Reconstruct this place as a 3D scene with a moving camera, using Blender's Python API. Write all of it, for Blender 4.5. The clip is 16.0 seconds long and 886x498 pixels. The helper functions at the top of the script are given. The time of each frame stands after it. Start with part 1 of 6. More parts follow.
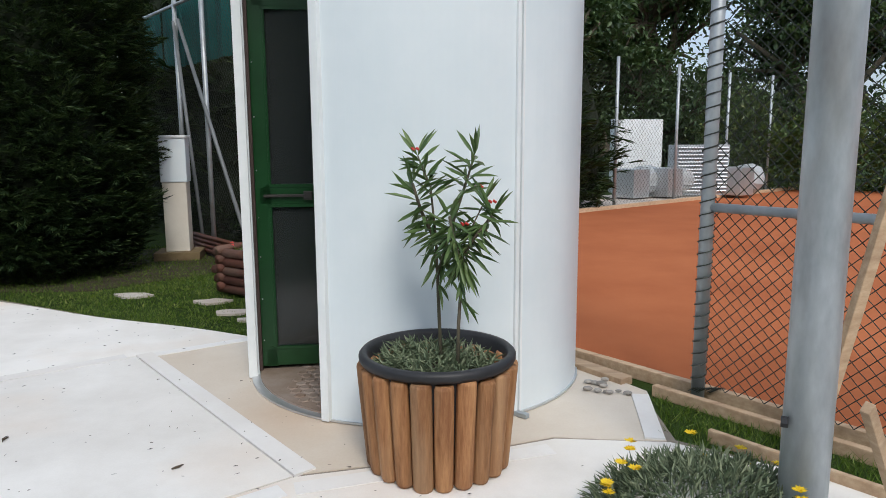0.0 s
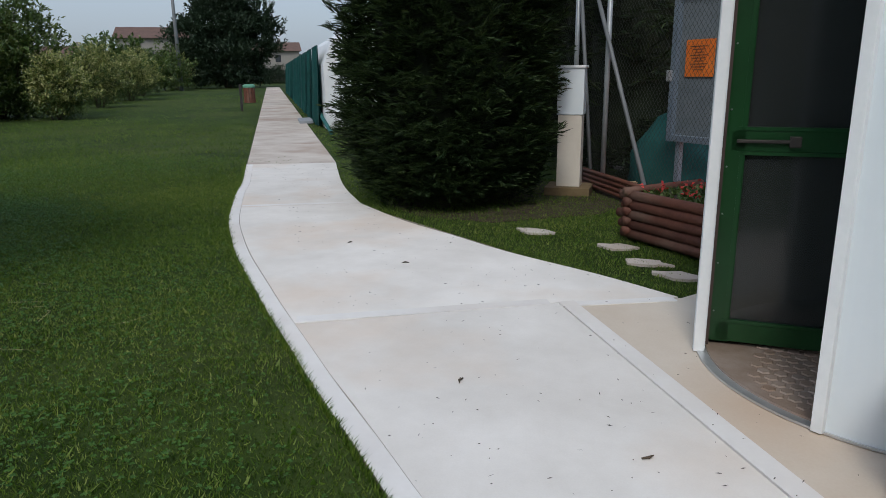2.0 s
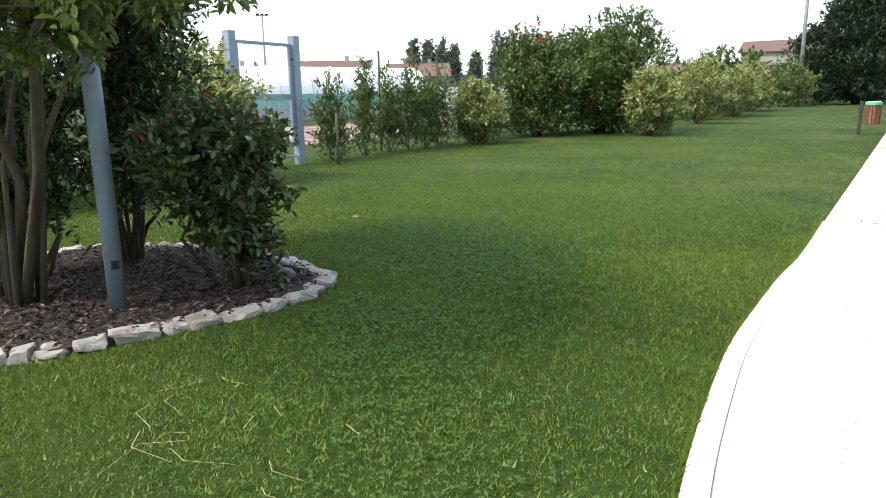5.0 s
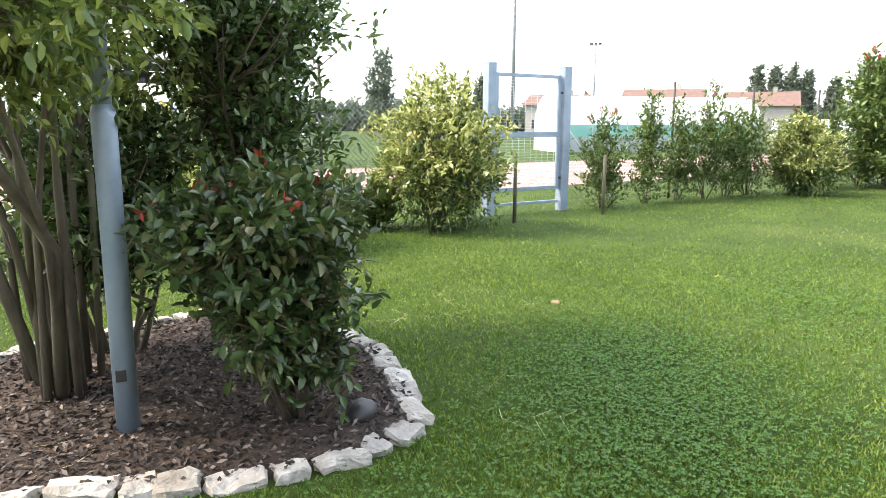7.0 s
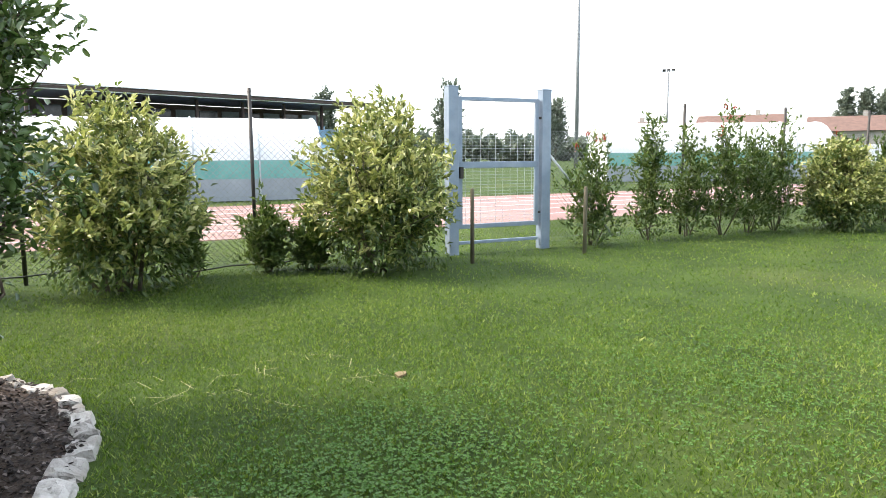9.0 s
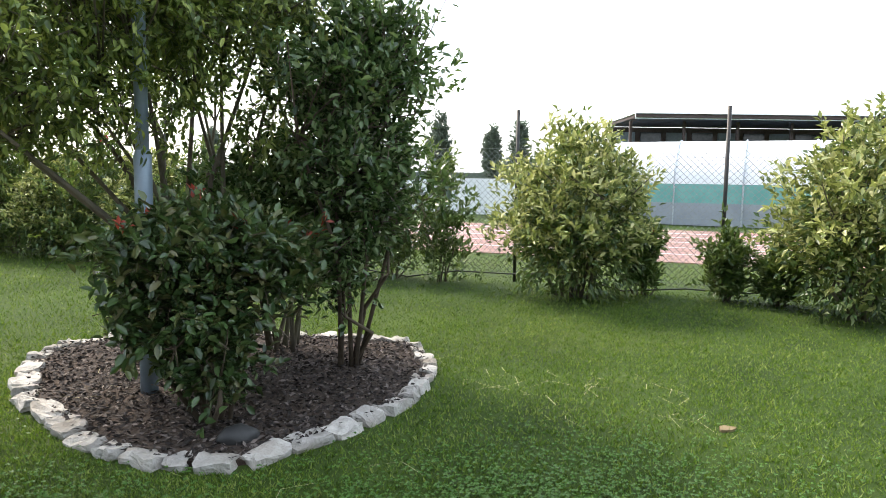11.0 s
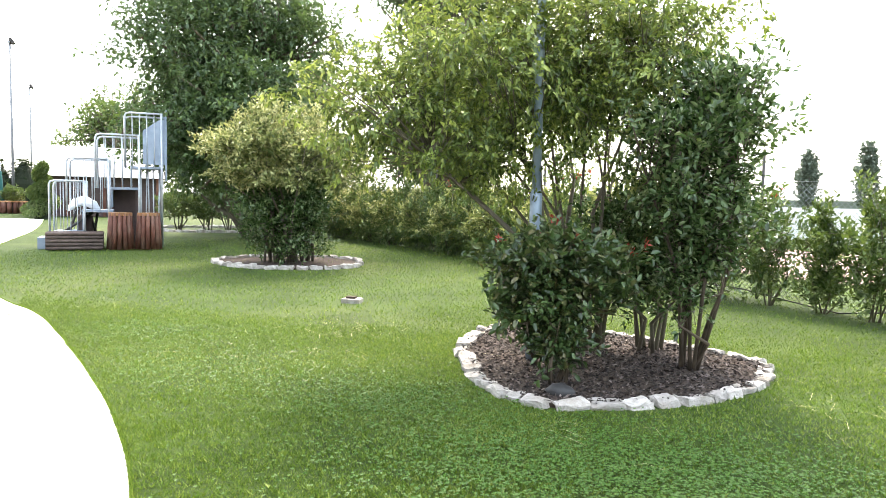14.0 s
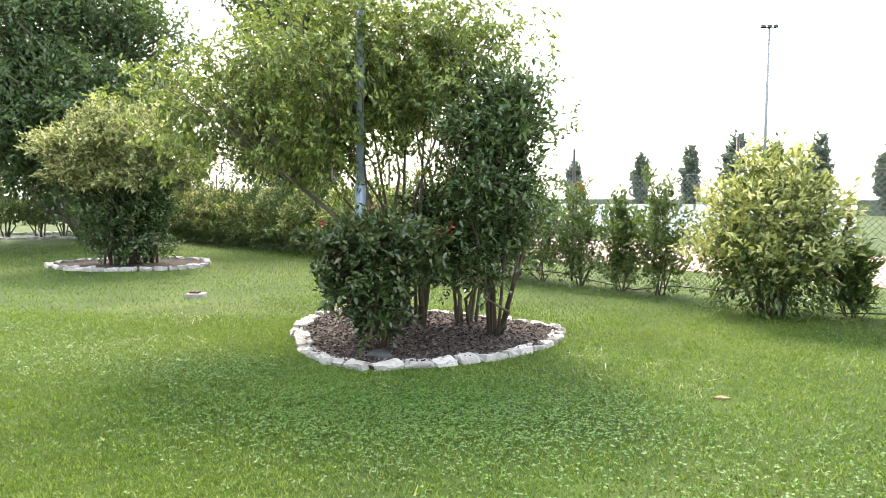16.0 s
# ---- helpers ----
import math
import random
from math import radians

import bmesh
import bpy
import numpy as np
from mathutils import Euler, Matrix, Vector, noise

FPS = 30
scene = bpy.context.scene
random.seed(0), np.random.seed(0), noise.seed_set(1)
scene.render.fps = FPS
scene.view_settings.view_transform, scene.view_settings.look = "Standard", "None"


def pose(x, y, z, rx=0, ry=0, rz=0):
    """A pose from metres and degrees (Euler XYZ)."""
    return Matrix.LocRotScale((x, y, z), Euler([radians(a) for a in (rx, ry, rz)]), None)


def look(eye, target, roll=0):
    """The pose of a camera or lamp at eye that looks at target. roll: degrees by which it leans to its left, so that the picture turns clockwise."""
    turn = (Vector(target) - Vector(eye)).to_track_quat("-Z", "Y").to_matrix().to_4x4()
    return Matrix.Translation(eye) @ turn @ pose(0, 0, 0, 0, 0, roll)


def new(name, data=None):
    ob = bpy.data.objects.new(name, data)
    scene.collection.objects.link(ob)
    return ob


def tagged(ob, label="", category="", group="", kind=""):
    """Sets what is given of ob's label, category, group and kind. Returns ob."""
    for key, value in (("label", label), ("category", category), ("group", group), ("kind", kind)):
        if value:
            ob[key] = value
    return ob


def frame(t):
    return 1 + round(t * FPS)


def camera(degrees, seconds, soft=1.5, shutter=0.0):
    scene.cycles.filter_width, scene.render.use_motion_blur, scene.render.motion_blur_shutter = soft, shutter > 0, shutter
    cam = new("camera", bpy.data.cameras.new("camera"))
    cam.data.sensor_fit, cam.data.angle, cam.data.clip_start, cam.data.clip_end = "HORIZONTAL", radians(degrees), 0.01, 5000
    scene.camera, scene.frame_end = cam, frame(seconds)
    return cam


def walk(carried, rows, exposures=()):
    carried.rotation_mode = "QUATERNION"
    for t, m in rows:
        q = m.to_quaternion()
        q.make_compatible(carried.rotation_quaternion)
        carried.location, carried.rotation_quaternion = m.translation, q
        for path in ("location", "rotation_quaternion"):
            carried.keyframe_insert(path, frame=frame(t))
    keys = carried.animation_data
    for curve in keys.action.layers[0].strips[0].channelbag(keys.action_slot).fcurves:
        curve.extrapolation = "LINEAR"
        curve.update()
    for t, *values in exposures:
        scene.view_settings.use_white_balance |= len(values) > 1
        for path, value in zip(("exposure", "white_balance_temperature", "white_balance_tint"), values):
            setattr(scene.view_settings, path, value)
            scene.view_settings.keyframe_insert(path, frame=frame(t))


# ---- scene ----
# ---- camera ----
cam = camera(65.4, 16.0, soft=0.6)
PATH = [
    (0, (0.029, 0.317, 1.358), (-0.033, 2.292, 1.05), -0.3),
    (0.5, (-0.053, 0.266, 1.347), (-0.433, 2.186, 0.939), -0.5),
    (1, (-0.289, 0.283, 1.342), (-0.879, 2.138, 0.882), -0.0),
    (1.5, (-0.541, 0.4, 1.349), (-1.287, 2.192, 0.87), -0.2),
    (2, (-0.71, 0.681, 1.386), (-1.667, 2.366, 0.89), -0.7),
    (2.5, (-0.936, 1.018, 1.378), (-2.084, 2.58, 0.886), -0.8),
    (3, (-1.187, 1.488, 1.335), (-2.473, 2.94, 0.847), -0.4),
    (3.5, (-1.427, 1.931, 1.327), (-2.905, 3.191, 0.849), -0.6),
    (4, (-1.83, 2.325, 1.39), (-3.48, 3.35, 0.912), -0.4),
    (4.5, (-2.181, 2.739, 1.383), (-3.986, 3.465, 0.92), -0.6),
    (5, (-2.619, 3.043, 1.385), (-4.521, 3.481, 0.95), -0.8),
    (5.2, (-2.819, 3.159, 1.456), (-4.741, 3.492, 1.012), -0.6),
    (7.3, (-4.844, 4.526, 1.574), (-6.752, 4.031, 1.239), 0.3),
    (7.5, (-5.004, 4.715, 1.561), (-6.914, 4.215, 1.236), 0.3),
    (8, (-5.39, 5.103, 1.57), (-7.301, 4.601, 1.258), 0.4),
    (8.2, (-5.57, 5.251, 1.577), (-7.482, 4.749, 1.272), 0.4),
    (10.3, (-7.138, 6.531, 1.485), (-8.512, 5.092, 1.274), -0.2),
    (10.5, (-7.236, 6.626, 1.471), (-8.451, 5.052, 1.264), 0.2),
    (10.6, (-7.327, 6.672, 1.473), (-8.454, 5.032, 1.271), 0.1),
    (11, (-7.491, 6.941, 1.504), (-8.277, 5.113, 1.299), 0.8),
    (11.5, (-7.834, 7.306, 1.5), (-8.221, 5.355, 1.296), 1.1),
    (12, (-8.143, 7.629, 1.511), (-8.287, 5.643, 1.317), 1.0),
    (12.5, (-8.37, 7.958, 1.521), (-8.269, 5.97, 1.323), 1.2),
    (13, (-8.589, 8.142, 1.524), (-8.259, 6.177, 1.356), 1.4),
    (13.5, (-8.709, 8.351, 1.55), (-8.188, 6.427, 1.384), 1.0),
    (14, (-8.705, 8.514, 1.56), (-8.085, 6.618, 1.415), 1.2),
    (14.5, (-8.623, 8.649, 1.567), (-7.893, 6.792, 1.429), 0.9),
    (15, (-8.659, 8.813, 1.535), (-7.919, 6.96, 1.394), 0.9),
    (15.5, (-8.959, 8.94, 1.472), (-8.343, 7.042, 1.336), 0.7),
    (16, (-9.233, 9.21, 1.44), (-9.001, 7.228, 1.31), 0.4),
]
EXPOSURES = [(0.0, -0.40, 6150, 11), (1.5, -0.63, 6100, 12), (2.5, -0.82, 6100, 12), (3.5, -0.78, 6050, 12), (4.0, -0.58, 6050, 12), (4.5, 0.02, 6250, 12), (5.0, 0.92, 6550, 12), (5.2, 1.25, 6600, 12), (7.3, 1.9, 7000, 14),
             (8.2, 1.85, 7000, 14), (10.3, 0.95, 6700, 12), (11.0, 1.32, 6800, 12), (12.0, 1.95, 7000, 14), (12.5, 2.12, 7050, 14), (13.5, 2.25, 7050, 14), (14.5, 2.18, 7050, 14), (16.0, 2.13, 7050, 14)]
walk(cam, [(t, look(eye, target, roll)) for t, eye, target, roll in PATH], EXPOSURES)

# ---- world and sun: bright hazy daylight ----
SUN_TO = Vector((0.25, -0.85, 0.95)).normalized()
sky_world = bpy.data.worlds.new("hazy_sky")
scene.world = sky_world
sky_world.use_nodes = True
wn, wl = sky_world.node_tree.nodes, sky_world.node_tree.links
wn.clear()
sky = wn.new("ShaderNodeTexSky")
sky.sky_type = "NISHITA"
sky.sun_disc = False
sky.sun_elevation = math.asin(SUN_TO.z)
sky.sun_rotation = math.atan2(SUN_TO.x, SUN_TO.y)
sky.dust_density, sky.air_density, sky.ozone_density = 4.0, 1.0, 1.5
bg_sky = wn.new("ShaderNodeBackground")
bg_sky.inputs["Strength"].default_value = 0.10
bg_cloud = wn.new("ShaderNodeBackground")
bg_cloud.inputs["Color"].default_value = (0.79, 0.905, 1.0, 1)
bg_cloud.inputs["Strength"].default_value = 0.66
both = wn.new("ShaderNodeAddShader")
wout = wn.new("ShaderNodeOutputWorld")
wl.new(sky.outputs["Color"], bg_sky.inputs["Color"])
wl.new(bg_sky.outputs[0], both.inputs[0])
wl.new(bg_cloud.outputs[0], both.inputs[1])
wl.new(both.outputs[0], wout.inputs["Surface"])
sun = new("sun", bpy.data.lights.new("sun", "SUN"))
sun.data.energy, sun.data.angle, sun.data.color = 2.2, radians(14), (1.0, 0.94, 0.82)
sun.matrix_world = look(SUN_TO * 50, (0, 0, 0))


# ---- materials ----
def nodes_of(name):
    m = bpy.data.materials.new(name)
    m.use_nodes = True
    nt = m.node_tree
    return m, nt, nt.nodes["Principled BSDF"], nt.nodes["Material Output"]


def surface(name, c1, c2, scale=3.0, fine=60.0, rough=0.7, metal=0.0, bump=0.2, depth=0.004, stretch=(1, 1, 1), c3=None, stain=0.5, random_tint=0.0, spec=0.4):
    """Two scales of noise between c1 and c2, with stains of c3 and a fine relief."""
    m, nt, bsdf, out = nodes_of(name)
    N, L = nt.nodes, nt.links
    tc = N.new("ShaderNodeTexCoord")
    mp = N.new("ShaderNodeMapping")
    mp.inputs["Scale"].default_value = stretch
    L.new(tc.outputs["Object"], mp.inputs["Vector"])
    info = N.new("ShaderNodeObjectInfo")
    add = N.new("ShaderNodeVectorMath")
    add.operation = "ADD"
    mul = N.new("ShaderNodeMath")
    mul.operation = "MULTIPLY"
    mul.inputs[1].default_value = 37.0
    L.new(info.outputs["Random"], mul.inputs[0])
    L.new(mp.outputs[0], add.inputs[0])
    L.new(mul.outputs[0], add.inputs[1])
    big = N.new("ShaderNodeTexNoise")
    big.inputs["Scale"].default_value, big.inputs["Detail"].default_value, big.inputs["Roughness"].default_value = scale, 6, 0.6
    small = N.new("ShaderNodeTexNoise")
    small.inputs["Scale"].default_value, small.inputs["Detail"].default_value = fine, 5
    for n in (big, small):
        L.new(add.outputs[0], n.inputs["Vector"])
    mixf = N.new("ShaderNodeMath")
    mixf.operation = "MULTIPLY_ADD"
    mixf.inputs[1].default_value, mixf.inputs[2].default_value = 0.45, -0.05
    L.new(small.outputs["Fac"], mixf.inputs[0])
    sumf = N.new("ShaderNodeMath")
    sumf.operation = "ADD"
    L.new(mixf.outputs[0], sumf.inputs[0])
    rampf = N.new("ShaderNodeMapRange")
    rampf.inputs["From Min"].default_value, rampf.inputs["From Max"].default_value = 0.35, 0.68
    rampf.inputs["To Max"].default_value = 0.75
    L.new(big.outputs["Fac"], rampf.inputs["Value"])
    L.new(rampf.outputs[0], sumf.inputs[1])
    ramp = N.new("ShaderNodeValToRGB")
    ramp.color_ramp.elements[0].color = (*c1, 1)
    ramp.color_ramp.elements[1].color = (*c2, 1)
    L.new(sumf.outputs[0], ramp.inputs[0])
    col = ramp.outputs[0]
    if c3:
        st = N.new("ShaderNodeTexNoise")
        st.inputs["Scale"].default_value, st.inputs["Detail"].default_value = scale * 0.37, 8
        L.new(add.outputs[0], st.inputs["Vector"])
        sr = N.new("ShaderNodeMapRange")
        sr.inputs["From Min"].default_value, sr.inputs["From Max"].default_value = 0.5, 0.72
        sr.inputs["To Max"].default_value = stain
        L.new(st.outputs["Fac"], sr.inputs["Value"])
        mx = N.new("ShaderNodeMix")
        mx.data_type = "RGBA"
        L.new(sr.outputs[0], mx.inputs["Factor"])
        L.new(col, mx.inputs["A"])
        mx.inputs["B"].default_value = (*c3, 1)
        col = mx.outputs["Result"]
    if random_tint:
        hsv = N.new("ShaderNodeHueSaturation")
        mr = N.new("ShaderNodeMapRange")
        mr.inputs["To Min"].default_value, mr.inputs["To Max"].default_value = 1 - random_tint, 1 + random_tint
        L.new(info.outputs["Random"], mr.inputs["Value"])
        L.new(mr.outputs[0], hsv.inputs["Value"])
        L.new(col, hsv.inputs["Color"])
        col = hsv.outputs[0]
    L.new(col, bsdf.inputs["Base Color"])
    bsdf.inputs["Roughness"].default_value, bsdf.inputs["Metallic"].default_value = rough, metal
    bsdf.inputs["Specular IOR Level"].default_value = spec
    if bump:
        b = N.new("ShaderNodeBump")
        b.inputs["Strength"].default_value, b.inputs["Distance"].default_value = bump, depth
        L.new(sumf.outputs[0], b.inputs["Height"])
        L.new(b.outputs[0], bsdf.inputs["Normal"])
    return m


def foliage(name, cols, rough=0.45, thin=0.3, glow=(0.25, 0.4, 0.05), spec=0.4, patch=0.0):
    """Leaves: the colour varies from leaf to leaf, and light shines through."""
    m, nt, bsdf, out = nodes_of(name)
    N, L = nt.nodes, nt.links
    geo = N.new("ShaderNodeNewGeometry")
    ramp = N.new("ShaderNodeValToRGB")
    e = ramp.color_ramp.elements
    while len(e) < len(cols):
        e.new(0.5)
    for i, c in enumerate(cols):
        e[i].position = i / (len(cols) - 1)
        e[i].color = (*c, 1)
    fac = geo.outputs["Random Per Island"]
    if patch:
        nz = N.new("ShaderNodeTexNoise")
        nz.inputs["Scale"].default_value, nz.inputs["Detail"].default_value = 0.55, 5
        L.new(geo.outputs["Position"], nz.inputs["Vector"])
        mr = N.new("ShaderNodeMapRange")
        mr.inputs["From Min"].default_value, mr.inputs["From Max"].default_value = 0.3, 0.7
        L.new(nz.outputs["Fac"], mr.inputs["Value"])
        mxf = N.new("ShaderNodeMix")
        mxf.inputs["Factor"].default_value = patch
        L.new(fac, mxf.inputs["A"])
        L.new(mr.outputs[0], mxf.inputs["B"])
        fac = mxf.outputs["Result"]
    L.new(fac, ramp.inputs[0])
    L.new(ramp.outputs[0], bsdf.inputs["Base Color"])
    bsdf.inputs["Roughness"].default_value = rough
    bsdf.inputs["Specular IOR Level"].default_value = spec
    tr = N.new("ShaderNodeBsdfTranslucent")
    mc = N.new("ShaderNodeMix")
    mc.data_type = "RGBA"
    mc.inputs["Factor"].default_value = 0.5
    L.new(ramp.outputs[0], mc.inputs["A"])
    mc.inputs["B"].default_value = (*glow, 1)
    L.new(mc.outputs["Result"], tr.inputs["Color"])
    mix = N.new("ShaderNodeMixShader")
    mix.inputs[0].default_value = thin
    L.new(bsdf.outputs[0], mix.inputs[1])
    L.new(tr.outputs[0], mix.inputs[2])
    L.new(mix.outputs[0], out.inputs["Surface"])
    return m


def glassy(name, tint, rough=0.05, alpha=0.35):
    """A thin sheet: a gloss over tinted see-through."""
    m, nt, bsdf, out = nodes_of(name)
    N, L = nt.nodes, nt.links
    bsdf.inputs["Base Color"].default_value = (*tint, 1)
    bsdf.inputs["Roughness"].default_value = rough
    tp = N.new("ShaderNodeBsdfTransparent")
    tp.inputs["Color"].default_value = (0.8, 0.85, 0.85, 1)
    mix = N.new("ShaderNodeMixShader")
    mix.inputs[0].default_value = alpha
    L.new(tp.outputs[0], mix.inputs[1])
    L.new(bsdf.outputs[0], mix.inputs[2])
    L.new(mix.outputs[0], out.inputs["Surface"])
    return m


# ground under the blades, its green darkened for the shade between them
lawn_mat = surface("lawn", (0.014, 0.030, 0.005), (0.046, 0.078, 0.013), 0.9, 130, 0.9, bump=0.6, depth=0.03, c3=(0.085, 0.10, 0.032), stain=0.5, spec=0.15)
blade_mat = foliage("grass_blade", [(0.011, 0.030, 0.004), (0.052, 0.110, 0.011), (0.135, 0.205, 0.026), (0.33, 0.35, 0.11)], 0.5, 0.3, (0.20, 0.33, 0.03), 0.3, patch=0.25)
clover_mat = foliage("clover", [(0.04, 0.11, 0.015), (0.085, 0.185, 0.03)], 0.5, 0.3, (0.15, 0.3, 0.05))
dry_mat = foliage("dry_grass", [(0.45, 0.40, 0.22), (0.55, 0.5, 0.3)], 0.7, 0.1)
concrete = surface("new_concrete", (0.66, 0.635, 0.595), (0.80, 0.78, 0.745), 2.0, 150, 0.85, bump=0.4, depth=0.003, c3=(0.66, 0.48, 0.33), stain=0.48, random_tint=0.04, spec=0.25)
band_mat = surface("trowelled_concrete", (0.70, 0.68, 0.66), (0.80, 0.79, 0.77), 2.2, 40, 0.7, bump=0.1, depth=0.002, c3=(0.6, 0.5, 0.4), stain=0.3, spec=0.3)
old_concrete = surface("old_concrete", (0.42, 0.36, 0.31), (0.60, 0.56, 0.51), 1.6, 70, 0.9, bump=0.35, depth=0.004, c3=(0.30, 0.21, 0.16), stain=0.7, random_tint=0.08, spec=0.2)
tan_concrete = surface("clay_stained_concrete", (0.56, 0.48, 0.39), (0.68, 0.62, 0.54), 1.0, 90, 0.85, bump=0.25, depth=0.003, c3=(0.60, 0.38, 0.22), stain=0.75, spec=0.25)
joint_mat = surface("joint_dirt", (0.20, 0.17, 0.14), (0.30, 0.26, 0.21), 20, 120, 0.95)
clay = surface("red_clay", (0.36, 0.105, 0.040), (0.47, 0.155, 0.062), 0.7, 120, 0.95, bump=0.4, depth=0.004, c3=(0.30, 0.085, 0.035), stain=0.5, spec=0.15)
track_mat = surface("running_track", (0.21, 0.115, 0.105), (0.29, 0.17, 0.155), 0.8, 60, 0.9, c3=(0.32, 0.24, 0.22), stain=0.5)
kiosk_white = surface("white_sheet", (0.70, 0.78, 0.82), (0.78, 0.84, 0.87), 1.6, 14, 0.38, bump=0.05, depth=0.003, c3=(0.58, 0.66, 0.71), stain=0.35)
strip_white = surface("white_strip", (0.74, 0.78, 0.80), (0.82, 0.85, 0.86), 5, 40, 0.45, bump=0.05, c3=(0.6, 0.6, 0.58), stain=0.3)
alu = surface("aluminium", (0.55, 0.58, 0.60), (0.68, 0.70, 0.72), 6, 80, 0.4, 0.8, bump=0.08, stretch=(1, 1, 0.1))
galv = surface("galvanised_steel", (0.36, 0.40, 0.43), (0.50, 0.54, 0.57), 9, 60, 0.5, 0.55, bump=0.12, depth=0.002, c3=(0.30, 0.31, 0.31), stain=0.6)
pole_zinc = surface("weathered_zinc", (0.34, 0.38, 0.41), (0.64, 0.69, 0.73), 7, 45, 0.5, 0.45, bump=0.2, depth=0.002, stretch=(1, 1, 0.35), c3=(0.26, 0.215, 0.17), stain=0.8)
mast_grey = surface("mast_and_shaded_brace_grey", (0.15, 0.165, 0.175), (0.22, 0.235, 0.245), 3, 30, 0.6, 0.2, bump=0.05)
blue_steel = surface("blue_grey_paint", (0.19, 0.255, 0.315), (0.26, 0.325, 0.385), 4, 50, 0.45, 0.2, bump=0.08, c3=(0.20, 0.24, 0.27), stain=0.4)
pale_steel = surface("pale_blue_steel", (0.16, 0.21, 0.27), (0.235, 0.295, 0.36), 4, 50, 0.5, 0.3, bump=0.08, c3=(0.34, 0.38, 0.42), stain=0.4)
green_paint = surface("green_paint", (0.004, 0.034, 0.008), (0.008, 0.055, 0.015), 4, 60, 0.35, bump=0.05, c3=(0.012, 0.06, 0.02))
dark_rubber = surface("black_plastic", (0.015, 0.016, 0.018), (0.03, 0.03, 0.033), 8, 120, 0.5, bump=0.1)
dark_metal = surface("dark_metal", (0.03, 0.03, 0.03), (0.06, 0.055, 0.05), 8, 90, 0.55, 0.5)
rust_plate = surface("worn_tread_plate", (0.26, 0.19, 0.14), (0.40, 0.33, 0.28), 4, 60, 0.6, 0.3, bump=0.3, c3=(0.22, 0.13, 0.08), stain=0.6)
log_wood = surface("peeled_log", (0.16, 0.058, 0.020), (0.46, 0.24, 0.105), 4, 26, 0.7, bump=0.6, depth=0.008, stretch=(7, 7, 0.6), c3=(0.40, 0.27, 0.16), stain=0.5, random_tint=0.25)
grey_log = surface("weathered_log", (0.05, 0.034, 0.028), (0.12, 0.088, 0.075), 5, 40, 0.8, bump=0.5, depth=0.006, c3=(0.16, 0.13, 0.11), stain=0.5, random_tint=0.2)
red_log = surface("stained_log", (0.075, 0.027, 0.018), (0.155, 0.058, 0.036), 5, 40, 0.7, bump=0.5, depth=0.006, stretch=(1, 1, 1), c3=(0.22, 0.15, 0.11), stain=0.6, random_tint=0.2)
plank_wood = surface("weathered_plank", (0.38, 0.25, 0.15), (0.56, 0.42, 0.28), 4, 50, 0.8, bump=0.4, depth=0.003, stretch=(1, 8, 8), c3=(0.25, 0.16, 0.1), stain=0.5, random_tint=0.15)
bark = surface("bark", (0.06, 0.05, 0.036), (0.13, 0.112, 0.08), 9, 60, 0.9, bump=0.8, depth=0.01, stretch=(1, 1, 0.3), c3=(0.16, 0.17, 0.09), stain=0.5)
dark_bark = surface("dark_bark", (0.045, 0.032, 0.022), (0.10, 0.075, 0.05), 9, 60, 0.9, bump=0.8, depth=0.01)
stone_mat = surface("white_limestone", (0.28, 0.26, 0.235), (0.49, 0.465, 0.43), 9, 70, 0.9, bump=1.0, depth=0.016, c3=(0.20, 0.165, 0.125), stain=0.75, random_tint=0.2, spec=0.2)
soil = surface("bark_mulch_bed", (0.028, 0.018, 0.013), (0.065, 0.044, 0.032), 12, 90, 0.95, bump=0.9, depth=0.02)
chip_mat = foliage("bark_chip", [(0.012, 0.009, 0.008), (0.026, 0.019, 0.016), (0.055, 0.042, 0.037), (0.17, 0.14, 0.125)], 0.85, 0.0)
privet = foliage("privet_leaf", [(0.030, 0.060, 0.014), (0.07, 0.12, 0.026), (0.16, 0.225, 0.045), (0.34, 0.40, 0.10)], 0.36, 0.32, (0.29, 0.36, 0.07), 0.5)
gold = foliage("variegated_leaf", [(0.035, 0.065, 0.016), (0.15, 0.20, 0.045), (0.36, 0.39, 0.12), (0.60, 0.58, 0.30)], 0.38, 0.3, (0.42, 0.45, 0.14), 0.5)
laurel = foliage("laurel_leaf", [(0.016, 0.036, 0.013), (0.040, 0.078, 0.028), (0.095, 0.15, 0.060), (0.19, 0.25, 0.11)], 0.26, 0.22, (0.16, 0.28, 0.04), 0.55)
photinia = foliage("photinia_leaf", [(0.014, 0.034, 0.011), (0.034, 0.070, 0.021), (0.070, 0.12, 0.038), (0.13, 0.12, 0.05)], 0.3, 0.18, (0.2, 0.3, 0.05), 0.55)
red_shoot = foliage("red_shoot", [(0.20, 0.035, 0.025), (0.34, 0.06, 0.035)], 0.35, 0.3, (0.5, 0.08, 0.04))
hedge_leaf = foliage("hedge_leaf", [(0.018, 0.042, 0.012), (0.045, 0.09, 0.022), (0.09, 0.14, 0.04), (0.16, 0.2, 0.06)], 0.34, 0.22, (0.25, 0.36, 0.06), 0.45)
cypress = foliage("cypress_spray", [(0.004, 0.011, 0.004), (0.010, 0.025, 0.008), (0.022, 0.046, 0.013), (0.060, 0.092, 0.030)], 0.6, 0.1, (0.12, 0.2, 0.03), 0.25)
